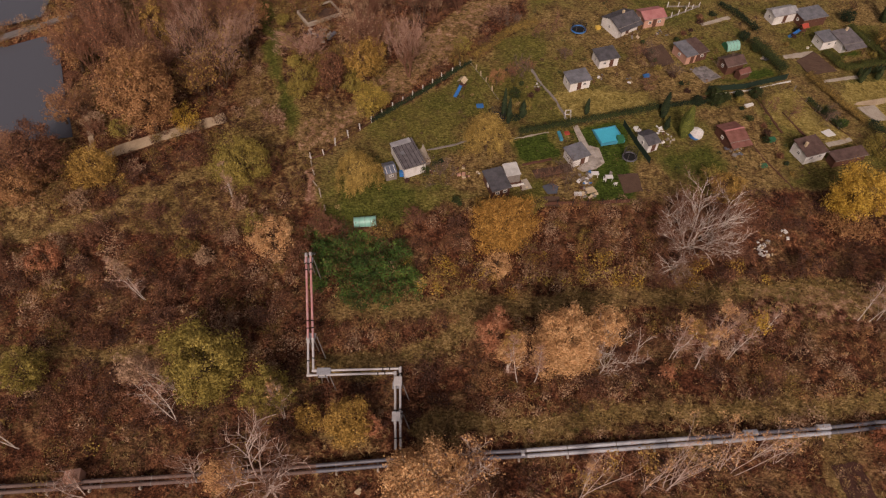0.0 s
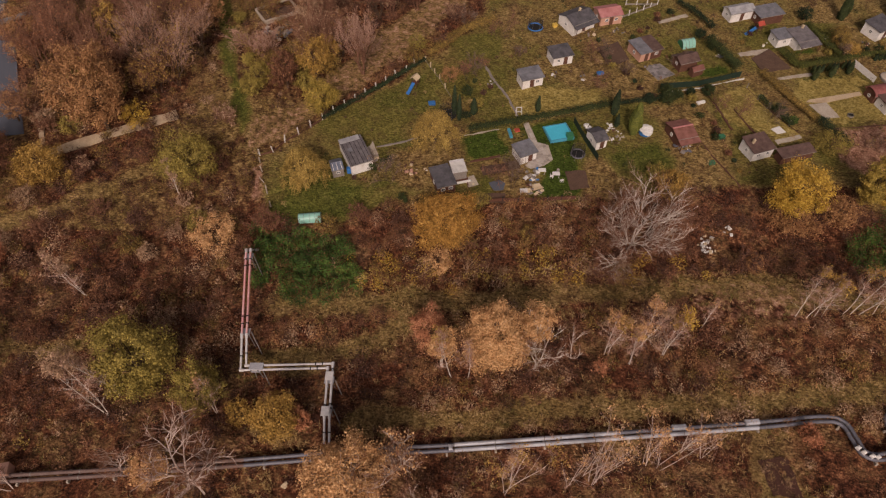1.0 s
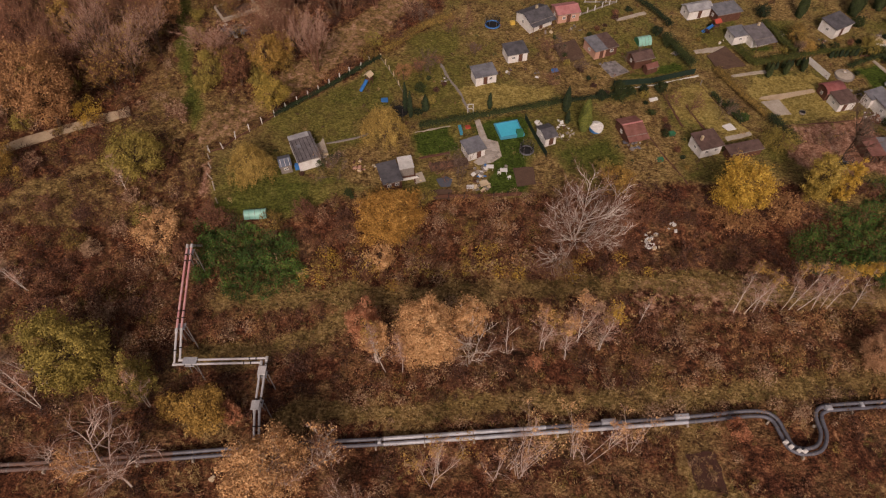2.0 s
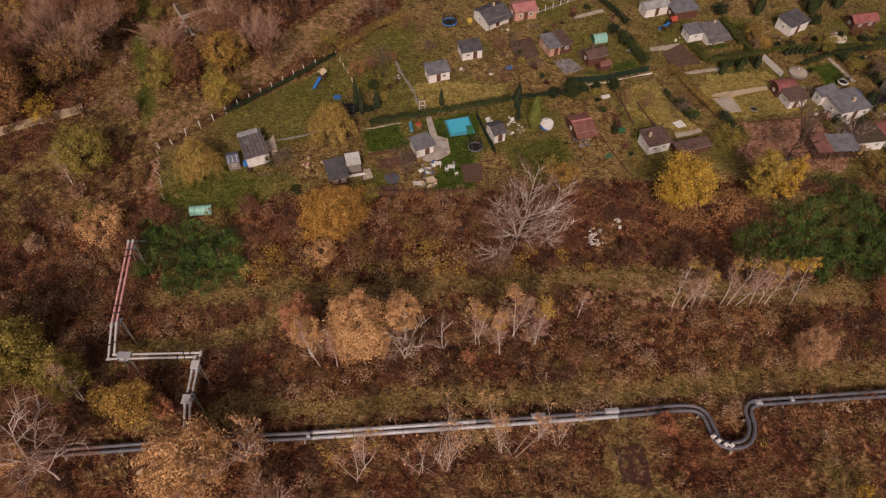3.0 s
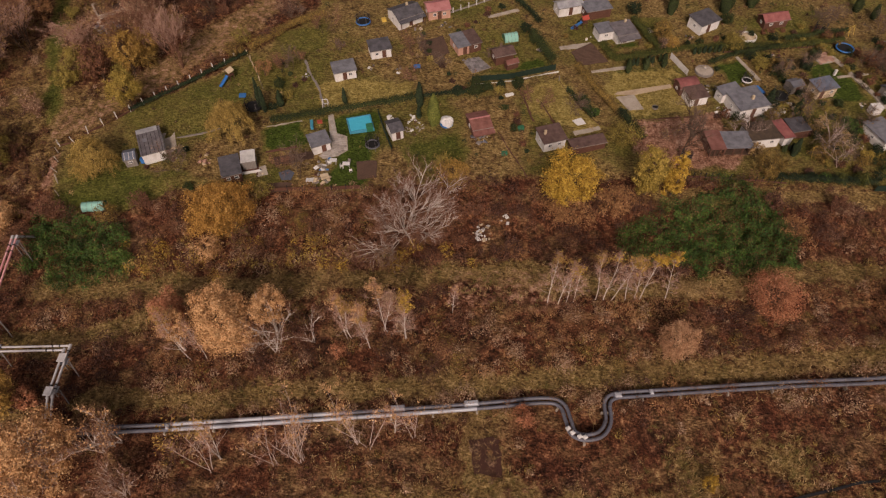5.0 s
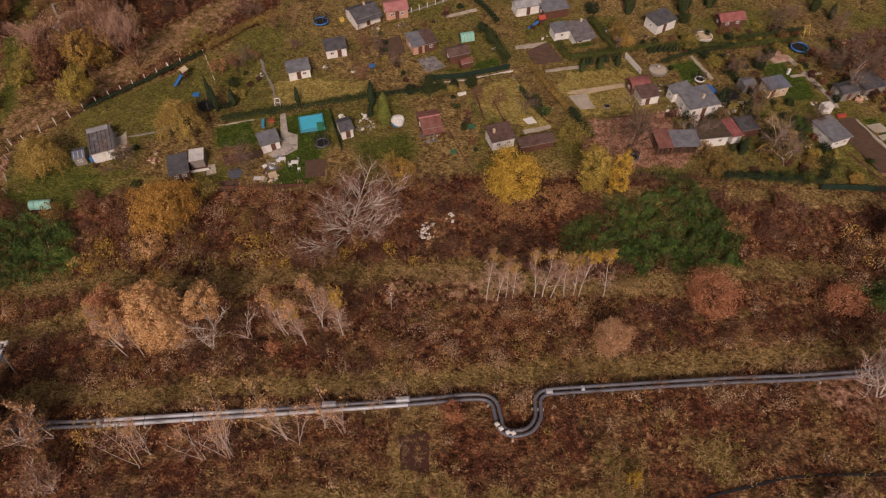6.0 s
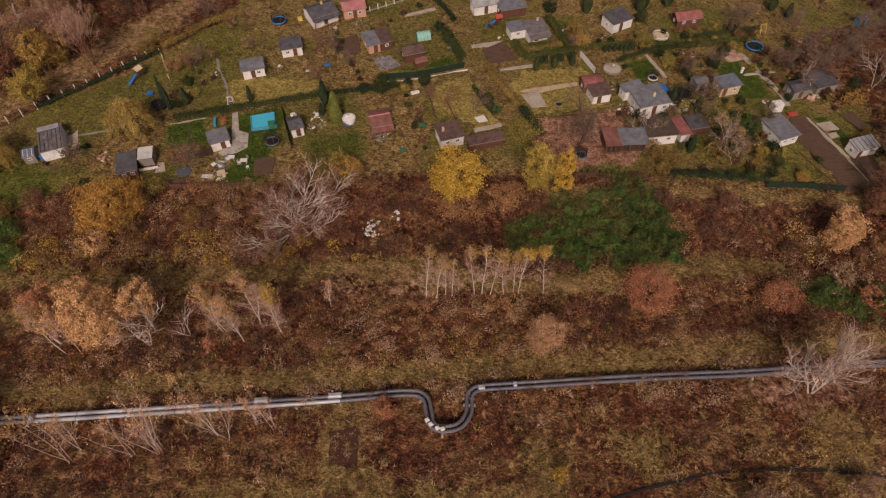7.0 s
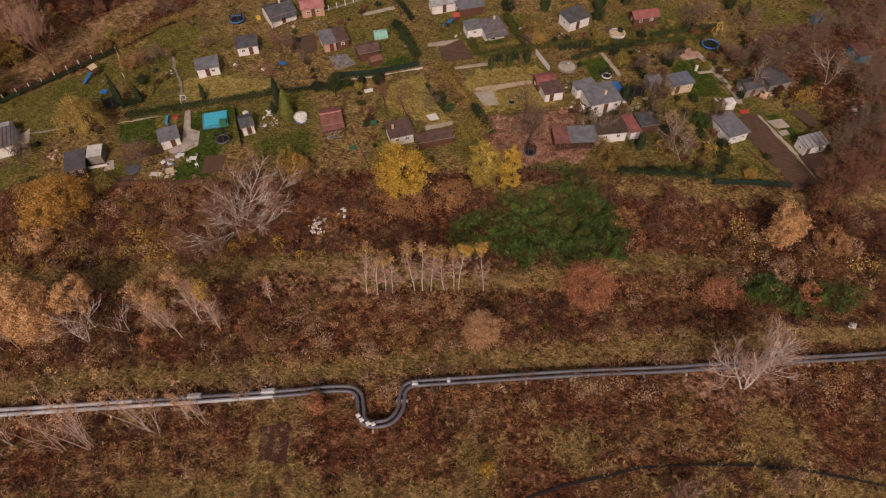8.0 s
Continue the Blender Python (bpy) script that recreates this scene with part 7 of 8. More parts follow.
for k, row in enumerate(([(41.7, 117.2), (45.8, 108.0), (49.7, 98.6)], [(57.1, 101.3), (60.0, 91.7), (63.0, 79.5)], [(72.2, 118.6), (80.7, 125.7)], [(89.5, 114.0), (107.3, 117.9), (129.3, 121.4)], [(114.3, 110.2), (118.7, 95.3)], [(118.4, 110.9), (121.2, 98.4), (123.2, 78.5)], [(131.1, 116.0), (133.7, 97.0)], [(138.8, 118.8), (143.4, 94.7)], [(13.1, 92.3), (18.4, 101.3), (11.0, 108.1)], [(0.1, 74.4), (7.7, 72.7)], [(-6.0, 78.2), (2.9, 85.3)], [(48.8, 118.4), (59.6, 127.8)], [(146.0, 89.2), (146.1, 78.9)], [(111.3, 96.9), (117.6, 88.7), (121.7, 78.5)], [(98.4, 92.8), (105.0, 92.2), (110.8, 93.8)], [(115.4, 107.1), (119.8, 98.8)], [(125.1, 91.6), (126.5, 84.3), (127.7, 77.9)], [(134.3, 107.1), (143.5, 96.8)], [(114.4, 89.4), (120.7, 85.7)], [(123.5, 112.0), (131.1, 119.0)])):
    rng = np.random.default_rng(700 + k)
    for (x1, y1), (x2, y2) in zip(row, row[1:]):
        for q in np.arange(rng.uniform(0, 1.5), math.hypot(x2 - x1, y2 - y1), 2.6 if k < 12 else 2.0):
            f = q / math.hypot(x2 - x1, y2 - y1)
            r = rng.uniform(0.35, 0.95) * (1.0 if k < 12 else 1.45)
            leafy_tree("garden_shrub", x1 + (x2 - x1) * f + rng.normal(0, 0.5), y1 + (y2 - y1) * f + rng.normal(0, 0.5), r, r * rng.uniform(1.2, 2.0), (L_HEDGE, L_OLIVE, L_MIX, L_BROWN, L_DARK, L_HEDGE, L_THUJA)[int(rng.integers(0, 7))], "small rounded shrub along a plot boundary", int(rng.integers(1, 99999)), int(120 + 160 * r), 0.2, 0.02, 9, category="shrub", group="garden shrubs")
for k, (cx, cy, ch) in enumerate(((11.4, 93.8, 7.2), (12.3, 93.0, 5.9), (15.1, 94.7, 3.7), (27.4, 95.7, 3.6), (42.0, 95.2, 5.7), (41.9, 91.8, 3.0), (110.8, 97.4, 3.4), (111.2, 83.3, 4.1))):
    conifer(cx, cy, ch, (0.55, 0.5, 0.75, 0.5, 0.8, 0.5, 0.8, 0.7)[k], 200 + k)
conifer(44.8, 90.3, 6.9, 1.3, 220, L_CYPRESS, "yellow-green conifer between gardens", "conifer")
for k, (cx, cy, cr, leaf) in enumerate(((74.2, 96.3, 1.1, L_HEDGE), (75.8, 93.5, 0.9, L_GREEN), (53.0, 98.6, 1.5, L_HEDGE), (114.8, 106.4, 1.2, L_HEDGE), (123.6, 90.2, 1.5, L_GREEN), (129.7, 76.5, 1.1, L_GOLD), (123.2, 81.3, 1.3, L_MIX),
                                       (122.8, 86.5, 1.4, L_HEDGE), (116.1, 82.4, 1.9, L_MIX), (157.8, 91.4, 2.4, L_HEDGE), (105.0, 78.6, 2.7, L_MIX), (93.5, 118.1, 2.2, L_MIX), (94.9, 114.3, 1.7, L_GOLD), (108.2, 114.6, 2.1, L_OLIVE), (115.2, 107.6, 1.9, L_MIX), (112.0, 108.2, 1.6, L_OLIVE), (14.1, 100.3, 1.1, L_HEDGE))):
    leafy_tree("garden_shrub", cx, cy, cr, cr * 1.7, leaf, "rounded leafy shrub in a garden bed", 500 + k, int(300 + 260 * cr * cr), 0.2, 0.02, 14, category="shrub", group="garden shrubs")
FRUIT_NEAR = ((15.9, 105.5, 5.9, M_BARK), (13.7, 104.6, 5.3, M_BARK), (42.4, 109.7, 5.9, M_BARK), (39.5, 110.6, 5.9, M_BARK), (71.1, 93.5, 5.3, M_BARK), (65.9, 95.0, 4.7, M_BARK), (116.3, 93.4, 6.7, M_BARK), (117.2, 84.1, 9.3, M_PALE), (135.1, 105.7, 5.4, M_BARK), (143.2, 113.3, 5.4, M_BARK), (152.8, 102.5, 9.2, M_PALE), (148.1, 109.6, 6.7, M_TWIG), (157.9, 97.4, 8.0, M_TWIG), (149.3, 80.3, 8.1, M_TWIG), (155.1, 83.3, 7.4, M_TWIG), (105.1, 86.9, 4.8, M_PALE), (21.1, 76.0, 8.0, M_BARK))
FRUIT_EAST = ((134.2, 109.0, 5.0, M_TWIG), (142.2, 104.0, 6.0, M_TWIG), (140.3, 109.5, 5.1, M_BARK), (151.5, 112.5, 5.4, M_TWIG), (132.0, 122.7, 4.6, M_BARK), (128.5, 123.9, 4.2, M_BARK), (154.5, 88.5, 6.7, M_TWIG), (150.1, 85.4, 6.1, M_BARK), (102.8, 87.7, 6.1, M_PALE), (107.7, 89.3, 5.4, M_BARK), (118.5, 80.5, 6.1, M_PALE), (114.7, 91.0, 4.7, M_BARK), (141.2, 119.2, 5.4, M_TWIG), (156.4, 106.1, 6.1, M_PALE), (127.4, 91.2, 4.8, M_BARK), (164.2, 106.2, 6.1, M_TWIG), (142.3, 106.0, 6.5, M_TWIG), (137.9, 101.9, 6.0, M_PALE), (158.5, 103.3, 7.5, M_TWIG), (163.7, 111.6, 8.0, M_TWIG), (153.8, 114.6, 6.5, M_TWIG), (164.5, 125.2, 9.0, M_TWIG), (171.3, 127.7, 9.0, M_TWIG), (157.6, 97.5, 7.0, M_TWIG), (149.9, 83.3, 7.5, M_TWIG), (145.8, 78.4, 7.0, M_TWIG), (146.6, 111.3, 6.0, M_TWIG), (162.3, 99.4, 8.0, M_TWIG), (168.5, 117.0, 9.0, M_TWIG), (160.2, 118.8, 7.0, M_TWIG), (158.0, 88.0, 7.0, M_TWIG), (163.0, 92.5, 7.5, M_TWIG))
FRUIT_FAR = ((18.1, 77.3, 5.4, M_BARK), (0.2, 77.0, 6.7, M_BARK), (21.0, 117.6, 7.2, M_TWIG), (14.6, 121.4, 5.3, M_TWIG), (156.2, 119.5, 5.4, M_TWIG), (163.8, 119.7, 7.4, M_TWIG), (169.7, 121.9, 6.7, M_TWIG), (57.6, 109.2, 4.0, M_TWIG), (17.4, 107.9, 3.6, M_BARK), (24.8, 111.1, 4.0, M_BARK), (39.8, 101.8, 4.3, M_BARK), (46.3, 106.2, 4.6, M_BARK), (62.8, 96.5, 4.0, M_BARK), (92.7, 113.3, 4.0, M_BARK), (109.4, 117.0, 4.0, M_BARK), (114.8, 105.2, 4.3, M_BARK), (121.2, 108.0, 4.1, M_TWIG), (89.4, 86.3, 4.5, M_BARK))
for k, (fx, fy, fh, mat) in enumerate(FRUIT_NEAR + FRUIT_FAR + FRUIT_EAST):
    bare_tree("fruit_tree", fx, fy, fh * (0.9 if fx < 112 else 1.1), "bare fruit tree in the garden", 600 + k, (M_BARK if fx < 100 else M_GREYTWIG if mat is M_TWIG else mat), 3, 5, 40, 0.45, 2, (L_TAN, L_GOLD, L_BROWN)[k % 3], (0, 30, 70, 0)[k % 4], 0.12, "garden fruit trees", thick=0.008, haze=2 if fx < 112 else 4, twig=M_TWIG if fx < 100 and k % 2 else M_GREYTWIG)
leafy_tree("orange_shrub", 146.2, 96.7, 2.0, 3.6, L_GOLD, "yellow shrub beside rubble", 130, 700, 0.2, 0.03, 14, category="shrub")
leafy_tree("rust_tree", 10.6, 103.5, 1.8, 3.6, L_RUST, "small fruit tree with rusty leaves", 131, 500, 0.2, 0.2, 12)


# ---- garden things ----
def trampoline(x, y, r, label, pad, net=True, seed=1):
    """A round trampoline: mat, padded ring, legs, and a net on poles."""
    root = thing("trampoline", x, y, label, "trampoline")
    a = np.linspace(0, 2 * math.pi, 25)
    ring = np.c_[np.cos(a) * r, np.sin(a) * r, np.full(25, 0.8)]
    part("pad", Geo().tube(ring, 0.16, 6, False), pad, root)
    disc = np.c_[np.cos(a[:-1]) * r * 0.95, np.sin(a[:-1]) * r * 0.95, np.full(24, 0.78)]
    low = disc - np.array([0, 0, 0.03])
    part("mat", Geo().add(np.concatenate([disc, low, [[0, 0, 0.76], [0, 0, 0.73]]]), [(i, (i + 1) % 24, 48) for i in range(24)] + [(24 + (i + 1) % 24, 24 + i, 49) for i in range(24)]), M_BLACK, root)
    for k in range(6):
        c, s = math.cos(k * math.pi / 3), math.sin(k * math.pi / 3)
        part("leg", Geo().tube([(c * r, s * r, -0.1), (c * r, s * r, 0.8)], 0.04, 5), M_STEEL, root)
        if net:
            part("pole", Geo().tube([(c * r * 1.03, s * r * 1.03, 0.8), (c * r * 1.03, s * r * 1.03, 2.4)], 0.03, 5), M_STEEL, root)
    if net:
        g = Geo()
        for k in range(48):
            c, s = math.cos(k * math.pi / 24), math.sin(k * math.pi / 24)
            g.tube([(c * r, s * r, 0.85), (c * r, s * r, 2.35)], 0.02, 3, False)
        for z in np.arange(0.95, 2.4, 0.2):
            g.tube(np.c_[ring[:, :2], np.full(25, z)], 0.015, 3, False)
        part("net", g, M_BLACK, root, "black safety net")
    return root


trampoline(29.0, 121.0, 1.5, "trampoline with black net and blue pad", M_BLUE)
trampoline(33.6, 83.9, 1.2, "small trampoline with black net and dark pad", M_SLATE)
trampoline(10.1, 93.6, 1.5, "dark round trampoline with net", M_BLACK)
trampoline(131.9, 114.3, 1.75, "open round trampoline with bright blue pad", M_BLUE, False)
trampoline(90.7, 81.4, 0.95, "small trampoline with dark net under the tree", M_SLATE)
trampoline(128.7, 120.6, 1.2, "dark netted trampoline on the grass", M_BLACK)
trampoline(108.0, 103.4, 0.9, "small dark netted trampoline with white pad", M_PVC)


def round_tub(x, y, r, h, wall, fill, label, category, name, drape=False):
    """A round tub or pool; a draped cover hangs over its rim in folds."""
    root = thing(name, x, y, label, category)
    a = np.linspace(0, 2 * math.pi, 25)[:-1]
    prof = ((r, -0.1), (r * 1.02, h * 0.5), (r, h), (r * 0.94, h), (r * 0.93, h - 0.15))
    v = np.concatenate([np.c_[np.cos(a) * q, np.sin(a) * q, np.full(24, z)] for q, z in prof])
    f = [(k * 24 + i, k * 24 + (i + 1) % 24, k * 24 + 24 + (i + 1) % 24, k * 24 + 24 + i) for k in range(4) for i in range(24)]
    part("wall", Geo().add(v, f), wall, root)
    if drape:
        rng = np.random.default_rng(5)
        fall = h * 0.45 + 0.3 * h * np.sin(a * 2 + 0.6) + rng.uniform(-0.12, 0.12, 24)
        rings = [np.c_[np.cos(a) * r * 1.06, np.sin(a) * r * 1.06, fall], np.c_[np.cos(a) * r * 1.04, np.sin(a) * r * 1.04, np.full(24, h + 0.03)]]
        for q in (0.75, 0.5, 0.25):
            rings.append(np.c_[np.cos(a) * r * q, np.sin(a) * r * q, h + 0.1 + 0.25 * (1 - q) + rng.normal(0, 0.07, 24)])
        v = np.concatenate(rings + [np.array([[0, 0, h + 0.4]])])
        f = [(k * 24 + i, k * 24 + (i + 1) % 24, k * 24 + 24 + (i + 1) % 24, k * 24 + 24 + i) for k in range(4) for i in range(24)]
        part("cover", Geo().add(v, f).add(np.concatenate([v[96:120], v[120:]]), [(i, (i + 1) % 24, 24) for i in range(24)]), fill, root, "crumpled white tarpaulin")
        return root
    b = np.concatenate([np.c_[np.cos(a) * r * 0.93, np.sin(a) * r * 0.93, h - 0.14 + 0.1 * np.sin(a * 3)], [[0, 0, h + 0.12]]])
    part("cover", Geo().add(b, [(i, (i + 1) % 24, 24) for i in range(24)]), fill, root)
    return root


round_tub(112.6, 118.4, 1.75, 0.5, M_PVC, M_CREAM, "round white garden pool with a cover", "pool", "round_pool")
round_tub(47.2, 90.4, 1.25, 0.9, M_BLUE, M_PVC, "round blue pool under a white tarpaulin", "pool", "round_pool", True)
round_tub(100.3, 106.8, 1.9, 0.4, M_GREYWOOD, M_CONCRETE, "round grey garden pool with a cover", "pool", "round_pool")
round_tub(88.1, 95.8, 0.6, 0.25, M_GREYWOOD, M_BLACK, "stone-ringed fire pit on the lawn", "fire pit", "fire_pit")


def big_pool():
    """The turquoise pool with its low rim."""
    cx, cy, L, W, yaw = 30.8, 89.9, 4.4, 4.0, 15.0
    root = thing("swimming_pool", cx, cy, "rectangular swimming pool under a turquoise cover", "pool", yaw)
    g = Geo()
    for x, y, sx, sy in ((0, -W / 2, L + 0.3, 0.3), (0, W / 2, L + 0.3, 0.3), (-L / 2, 0, 0.3, W - 0.3), (L / 2, 0, 0.3, W - 0.3)):
        g.box(x, y, -0.4, sx, sy, 0.75, 0, 0.05)
    part("rim", g, M_TEAL, root)
    n = 13
    u, w = np.meshgrid(np.linspace(-L / 2 + 0.1, L / 2 - 0.1, n), np.linspace(-W / 2 + 0.1, W / 2 - 0.1, n), indexing="ij")
    z = 0.28 + 0.03 * wobble(u, w, 0.5, 3.0)
    i, j = np.meshgrid(np.arange(n - 1), np.arange(n - 1), indexing="ij")
    a = (i * n + j).ravel()
    part("cover", Geo().add(np.c_[u.ravel(), w.ravel(), z.ravel()], np.c_[a, a + n, a + n + 1, a + 1]), M_POOL, root, "turquoise cover", True)


big_pool()


def poly_tunnel(x, y, length, r, yaw, label):
    """A low foil tunnel on hoops."""
    root = thing("poly_tunnel", x, y, label, "greenhouse", yaw)
    a = np.linspace(0, math.pi, 13)
    n = 9
    xs = np.linspace(-length / 2, length / 2, n)
    v = np.concatenate([np.c_[np.full(13, q), np.cos(a) * r * (1 - 0.03 * (k % 2)), np.sin(a) * r * 1.25 * (1 - 0.03 * (k % 2)) - 0.05] for k, q in enumerate(xs)])
    f = [(k * 13 + i, k * 13 + i + 1, k * 13 + 14 + i, k * 13 + 13 + i) for k in range(n - 1) for i in range(12)]
    part("foil", Geo().add(v, f), M_FOIL, root, smooth=True)
    for q in (-1, 1):
        e = np.concatenate([np.c_[np.full(13, q * length / 2), np.cos(a) * r, np.sin(a) * r * 1.25 - 0.05], [[q * length / 2, 0, 0]]])
        part("end_wall", Geo().add(e, [(i, i + 1, 13) for i in range(12)]), M_GREENPL, root)
    for q in xs[::2]:
        part("hoop", Geo().tube(np.c_[np.full(13, q), np.cos(a) * r * 1.02, np.sin(a) * r * 1.27 - 0.05], 0.03, 5), M_STEEL, root)


poly_tunnel(-13.0, 69.3, 3.7, 0.95, 6, "turquoise foil tunnel on the grass")
poly_tunnel(60.8, 116.7, 3.0, 1.2, 15, "pale turquoise foil greenhouse")


def play_tower(x, y, yaw, label, roof, slide_mat):
    """A wooden play tower with a roof and a slide."""
    root = thing("play_tower", x, y, label, "play tower", yaw)
    for sx in (-0.5, 0.5):
        for sy in (-0.5, 0.5):
            part("post", Geo().box(sx, sy, -0.1, 0.1, 0.1, 2.3), M_BROWNWOOD, root)
    part("deck", Geo().box(0, 0, 1.1, 1.2, 1.2, 0.08), M_BROWNWOOD, root)
    part("roof_slope", slab(Geo(), (-0.8, -0.8, 2.1), (0.8, -0.8, 2.1), (0.8, 0, 2.7), (-0.8, 0, 2.7), 0.05), roof, root)
    part("roof_slope", slab(Geo(), (-0.8, 0.002, 2.7), (0.8, 0.002, 2.7), (0.8, 0.8, 2.1), (-0.8, 0.8, 2.1), 0.05), roof, root)
    s = np.linspace(0, 1, 8)
    x1, z1 = -0.6 - s * 2.4, 1.15 * (1 - s) ** 1.2 + 0.12
    rim = ((-0.34, 0.16), (-0.28, 0.16), (-0.26, 0.03), (0.26, 0.03), (0.28, 0.16), (0.34, 0.16), (0.31, -0.03), (-0.31, -0.03))
    v = [(x1[k], q, z1[k] + w) for k in range(8) for q, w in rim]
    g = Geo().add(v, [(k * 8 + i, k * 8 + (i + 1) % 8, k * 8 + 8 + (i + 1) % 8, k * 8 + 8 + i) for k in range(7) for i in range(8)])
    part("slide", g, slide_mat, root, "bright plastic slide")


play_tower(3.8, 102.3, 60, "wooden play tower with a blue slide", M_CREAM, M_BLUE)
play_tower(77.2, 121.5, 20, "play tower with a red roof and a blue slide", M_REDPL, M_BLUE)


def swing(x, y, yaw, label, mat, w=2.4, h=2.0):
    root = thing("swing_frame", x, y, label, "swing", yaw)
    part("beam", Geo().tube([(-w / 2, 0, h), (w / 2, 0, h)], 0.07, 6), mat, root)
    for sx in (-1, 1):
        for sy in (-0.7, 0.7):
            part("leg", Geo().tube([(sx * w / 2 * 1.1, sy, -0.1), (sx * w / 2, 0, h)], 0.06, 6), mat, root)
    for sx in (-0.3, 0.3):
        part("rope", Geo().tube([(sx, 0, h), (sx, 0, 0.6)], 0.02, 4), M_GREYWOOD, root)
    part("seat", Geo().box(0, 0, 0.55, 0.7, 0.25, 0.05), mat, root)


swing(115.5, 83.8, 20, "yellow timber swing frame", M_YELLOWPL)
swing(135.1, 120.1, 30, "yellowish timber swing frame on grass", M_YELLOWPL, 1.6)
swing(23.7, 94.9, 0, "white frame of a garden gate", M_PVC, 1.0, 1.6)


def table_set(x, y, label, mat):
    root = thing("garden_table", x, y, label, "table")
    part("tabletop", Geo().box(0, 0, 0.7, 1.3, 0.9, 0.05, 0, 0.02), mat, root)
    for sx in (-0.5, 0.5):
        for sy in (-0.35, 0.35):
            part("leg", Geo().box(sx, sy, -0.1, 0.06, 0.06, 0.8), mat, root)


def chair(x, y, yaw, mat):
    root = thing("garden_chair", x, y, "white plastic garden chair on the lawn", "chair", yaw, "garden chairs")
    part("seat", Geo().box(0, 0, 0.42, 0.5, 0.5, 0.05, 0, 0.02), mat, root)
    part("backrest", Geo().box(0, 0.24, 0.47, 0.5, 0.05, 0.45, 0, 0.02), mat, root)
    for sx in (-0.2, 0.2):
        for sy in (-0.2, 0.2):
            part("leg", Geo().box(sx, sy, -0.1, 0.05, 0.05, 0.53), mat, root)


table_set(29.2, 79.1, "white garden table on the lawn", M_PVC)
chair(28.4, 78.8, 80, M_PVC)
chair(30.1, 77.8, 200, M_PVC)
chair(29.6, 79.9, -20, M_GREYWOOD)
table_set(26.8, 79.9, "white garden table beside the patio", M_PVC)
table_set(23.2, 75.1, "white board table by the fence", M_PVC)


def crate(x, y, sx, sy, sz, yaw, mat, label, name="crate", category="clutter"):
    """A bevelled box with a lid."""
    root = thing(name, x, y, label, category, yaw)
    part("body", Geo().box(0, 0, -0.1, sx, sy, sz + 0.1, 0, 0.03), mat, root)
    part("lid", Geo().box(0, 0, sz + 0.003, sx + 0.06, sy + 0.06, 0.06, 0, 0.02), mat, root)


crate(32.7, 88.6, 1.2, 1.1, 1.0, 10, M_GREENPL, "green plastic pump box beside the pool")
crate(41.1, 107.0, 1.3, 0.8, 0.3, 10, M_BLUE, "blue tarpaulin-covered box on the grass")
crate(7.1, 97.4, 1.3, 0.9, 0.3, 5, M_BLUE, "blue sandbox on the lawn", "sandbox", "sandbox")
crate(21.7, 89.4, 0.5, 2.2, 0.5, 10, M_TEAL, "teal bench box beside the lawn")
crate(23.1, 90.3, 0.9, 0.7, 0.3, 10, M_REDPL, "red plastic sandbox lid")
crate(61.3, 89.3, 1.1, 0.8, 0.5, 15, M_GREENPL, "green plastic compost bin", "compost_bin", "bin")
crate(57.8, 82.7, 1.1, 0.7, 0.4, 5, M_GREENPL, "green plastic trough on the grass", "trough", "trough")
crate(130.9, 95.3, 1.9, 1.6, 1.6, 10, M_WHITE, "white flat-roofed kiosk by the path", "kiosk", "kiosk")
crate(133.6, 93.7, 1.8, 0.7, 0.5, 12, M_REDPL, "red plastic container beside the path", "container", "container")
crate(-46.1, 26.9, 1.9, 1.5, 1.6, 10, M_PINK, "weathered pinkish box by the pipes", "hut_box", "box")
crate(25.6, 76.4, 1.4, 1.0, 0.4, 20, M_CREAM, "pile of pale boards by the fence")
crate(33.4, 122.3, 0.9, 0.8, 0.7, 20, M_YELLOWPL, "yellow plastic playhouse toy")


def debris(x, y, n, r, mats, label, seed, size=0.5):
    """A heap of odd scraps, each a bent slab."""
    rng = np.random.default_rng(seed)
    root = thing("debris_heap", x, y, label, "rubbish")
    z0 = float(ground_z(x, y))
    for k in range(n):
        a, q = rng.uniform(0, 2 * math.pi), r * math.sqrt(rng.uniform(0, 1))
        px, py = q * math.cos(a), q * math.sin(a)
        s = size * rng.uniform(0.4, 1.4)
        ob = part("scrap", Geo().box(0, 0, 0, s, s * rng.uniform(0.4, 1), s * rng.uniform(0.1, 0.5), 0, 0.05), mats[int(rng.integers(0, len(mats)))], root)
        ob.matrix_local = pose(px, py, float(ground_z(x + px, y + py)) - z0 + rng.uniform(0.02, 0.25), rng.uniform(-25, 25), rng.uniform(-25, 25), rng.uniform(0, 360))


debris(53.4, 65.6, 24, 1.7, (M_PVC, M_WHITE, M_CREAM), "heap of white rubbish in the thicket", 1, 0.55)
debris(57.1, 68.0, 5, 1.4, (M_PVC, M_WHITE), "scattered white scraps in the scrub", 2, 0.45)
debris(25.2, 79.0, 24, 1.8, (M_PVC, M_GREYWOOD, M_CONCRETE, M_BLUE), "pile of garden clutter beside the lawn", 3, 0.6)
debris(25.3, 75.8, 18, 1.5, (M_CREAM, M_GREYWOOD, M_BROWNWOOD), "stack of old boards by the fence", 4, 0.7)
debris(41.1, 89.0, 30, 1.9, (M_PVC, M_CONCRETE, M_GREYWOOD, M_BROWNWOOD), "clutter beside the whitewashed cabin", 5, 0.42)
debris(53.5, 86.3, 18, 1.5, (M_GREYWOOD, M_PVC, M_SLATE), "grey clutter under the porch", 6, 0.6)
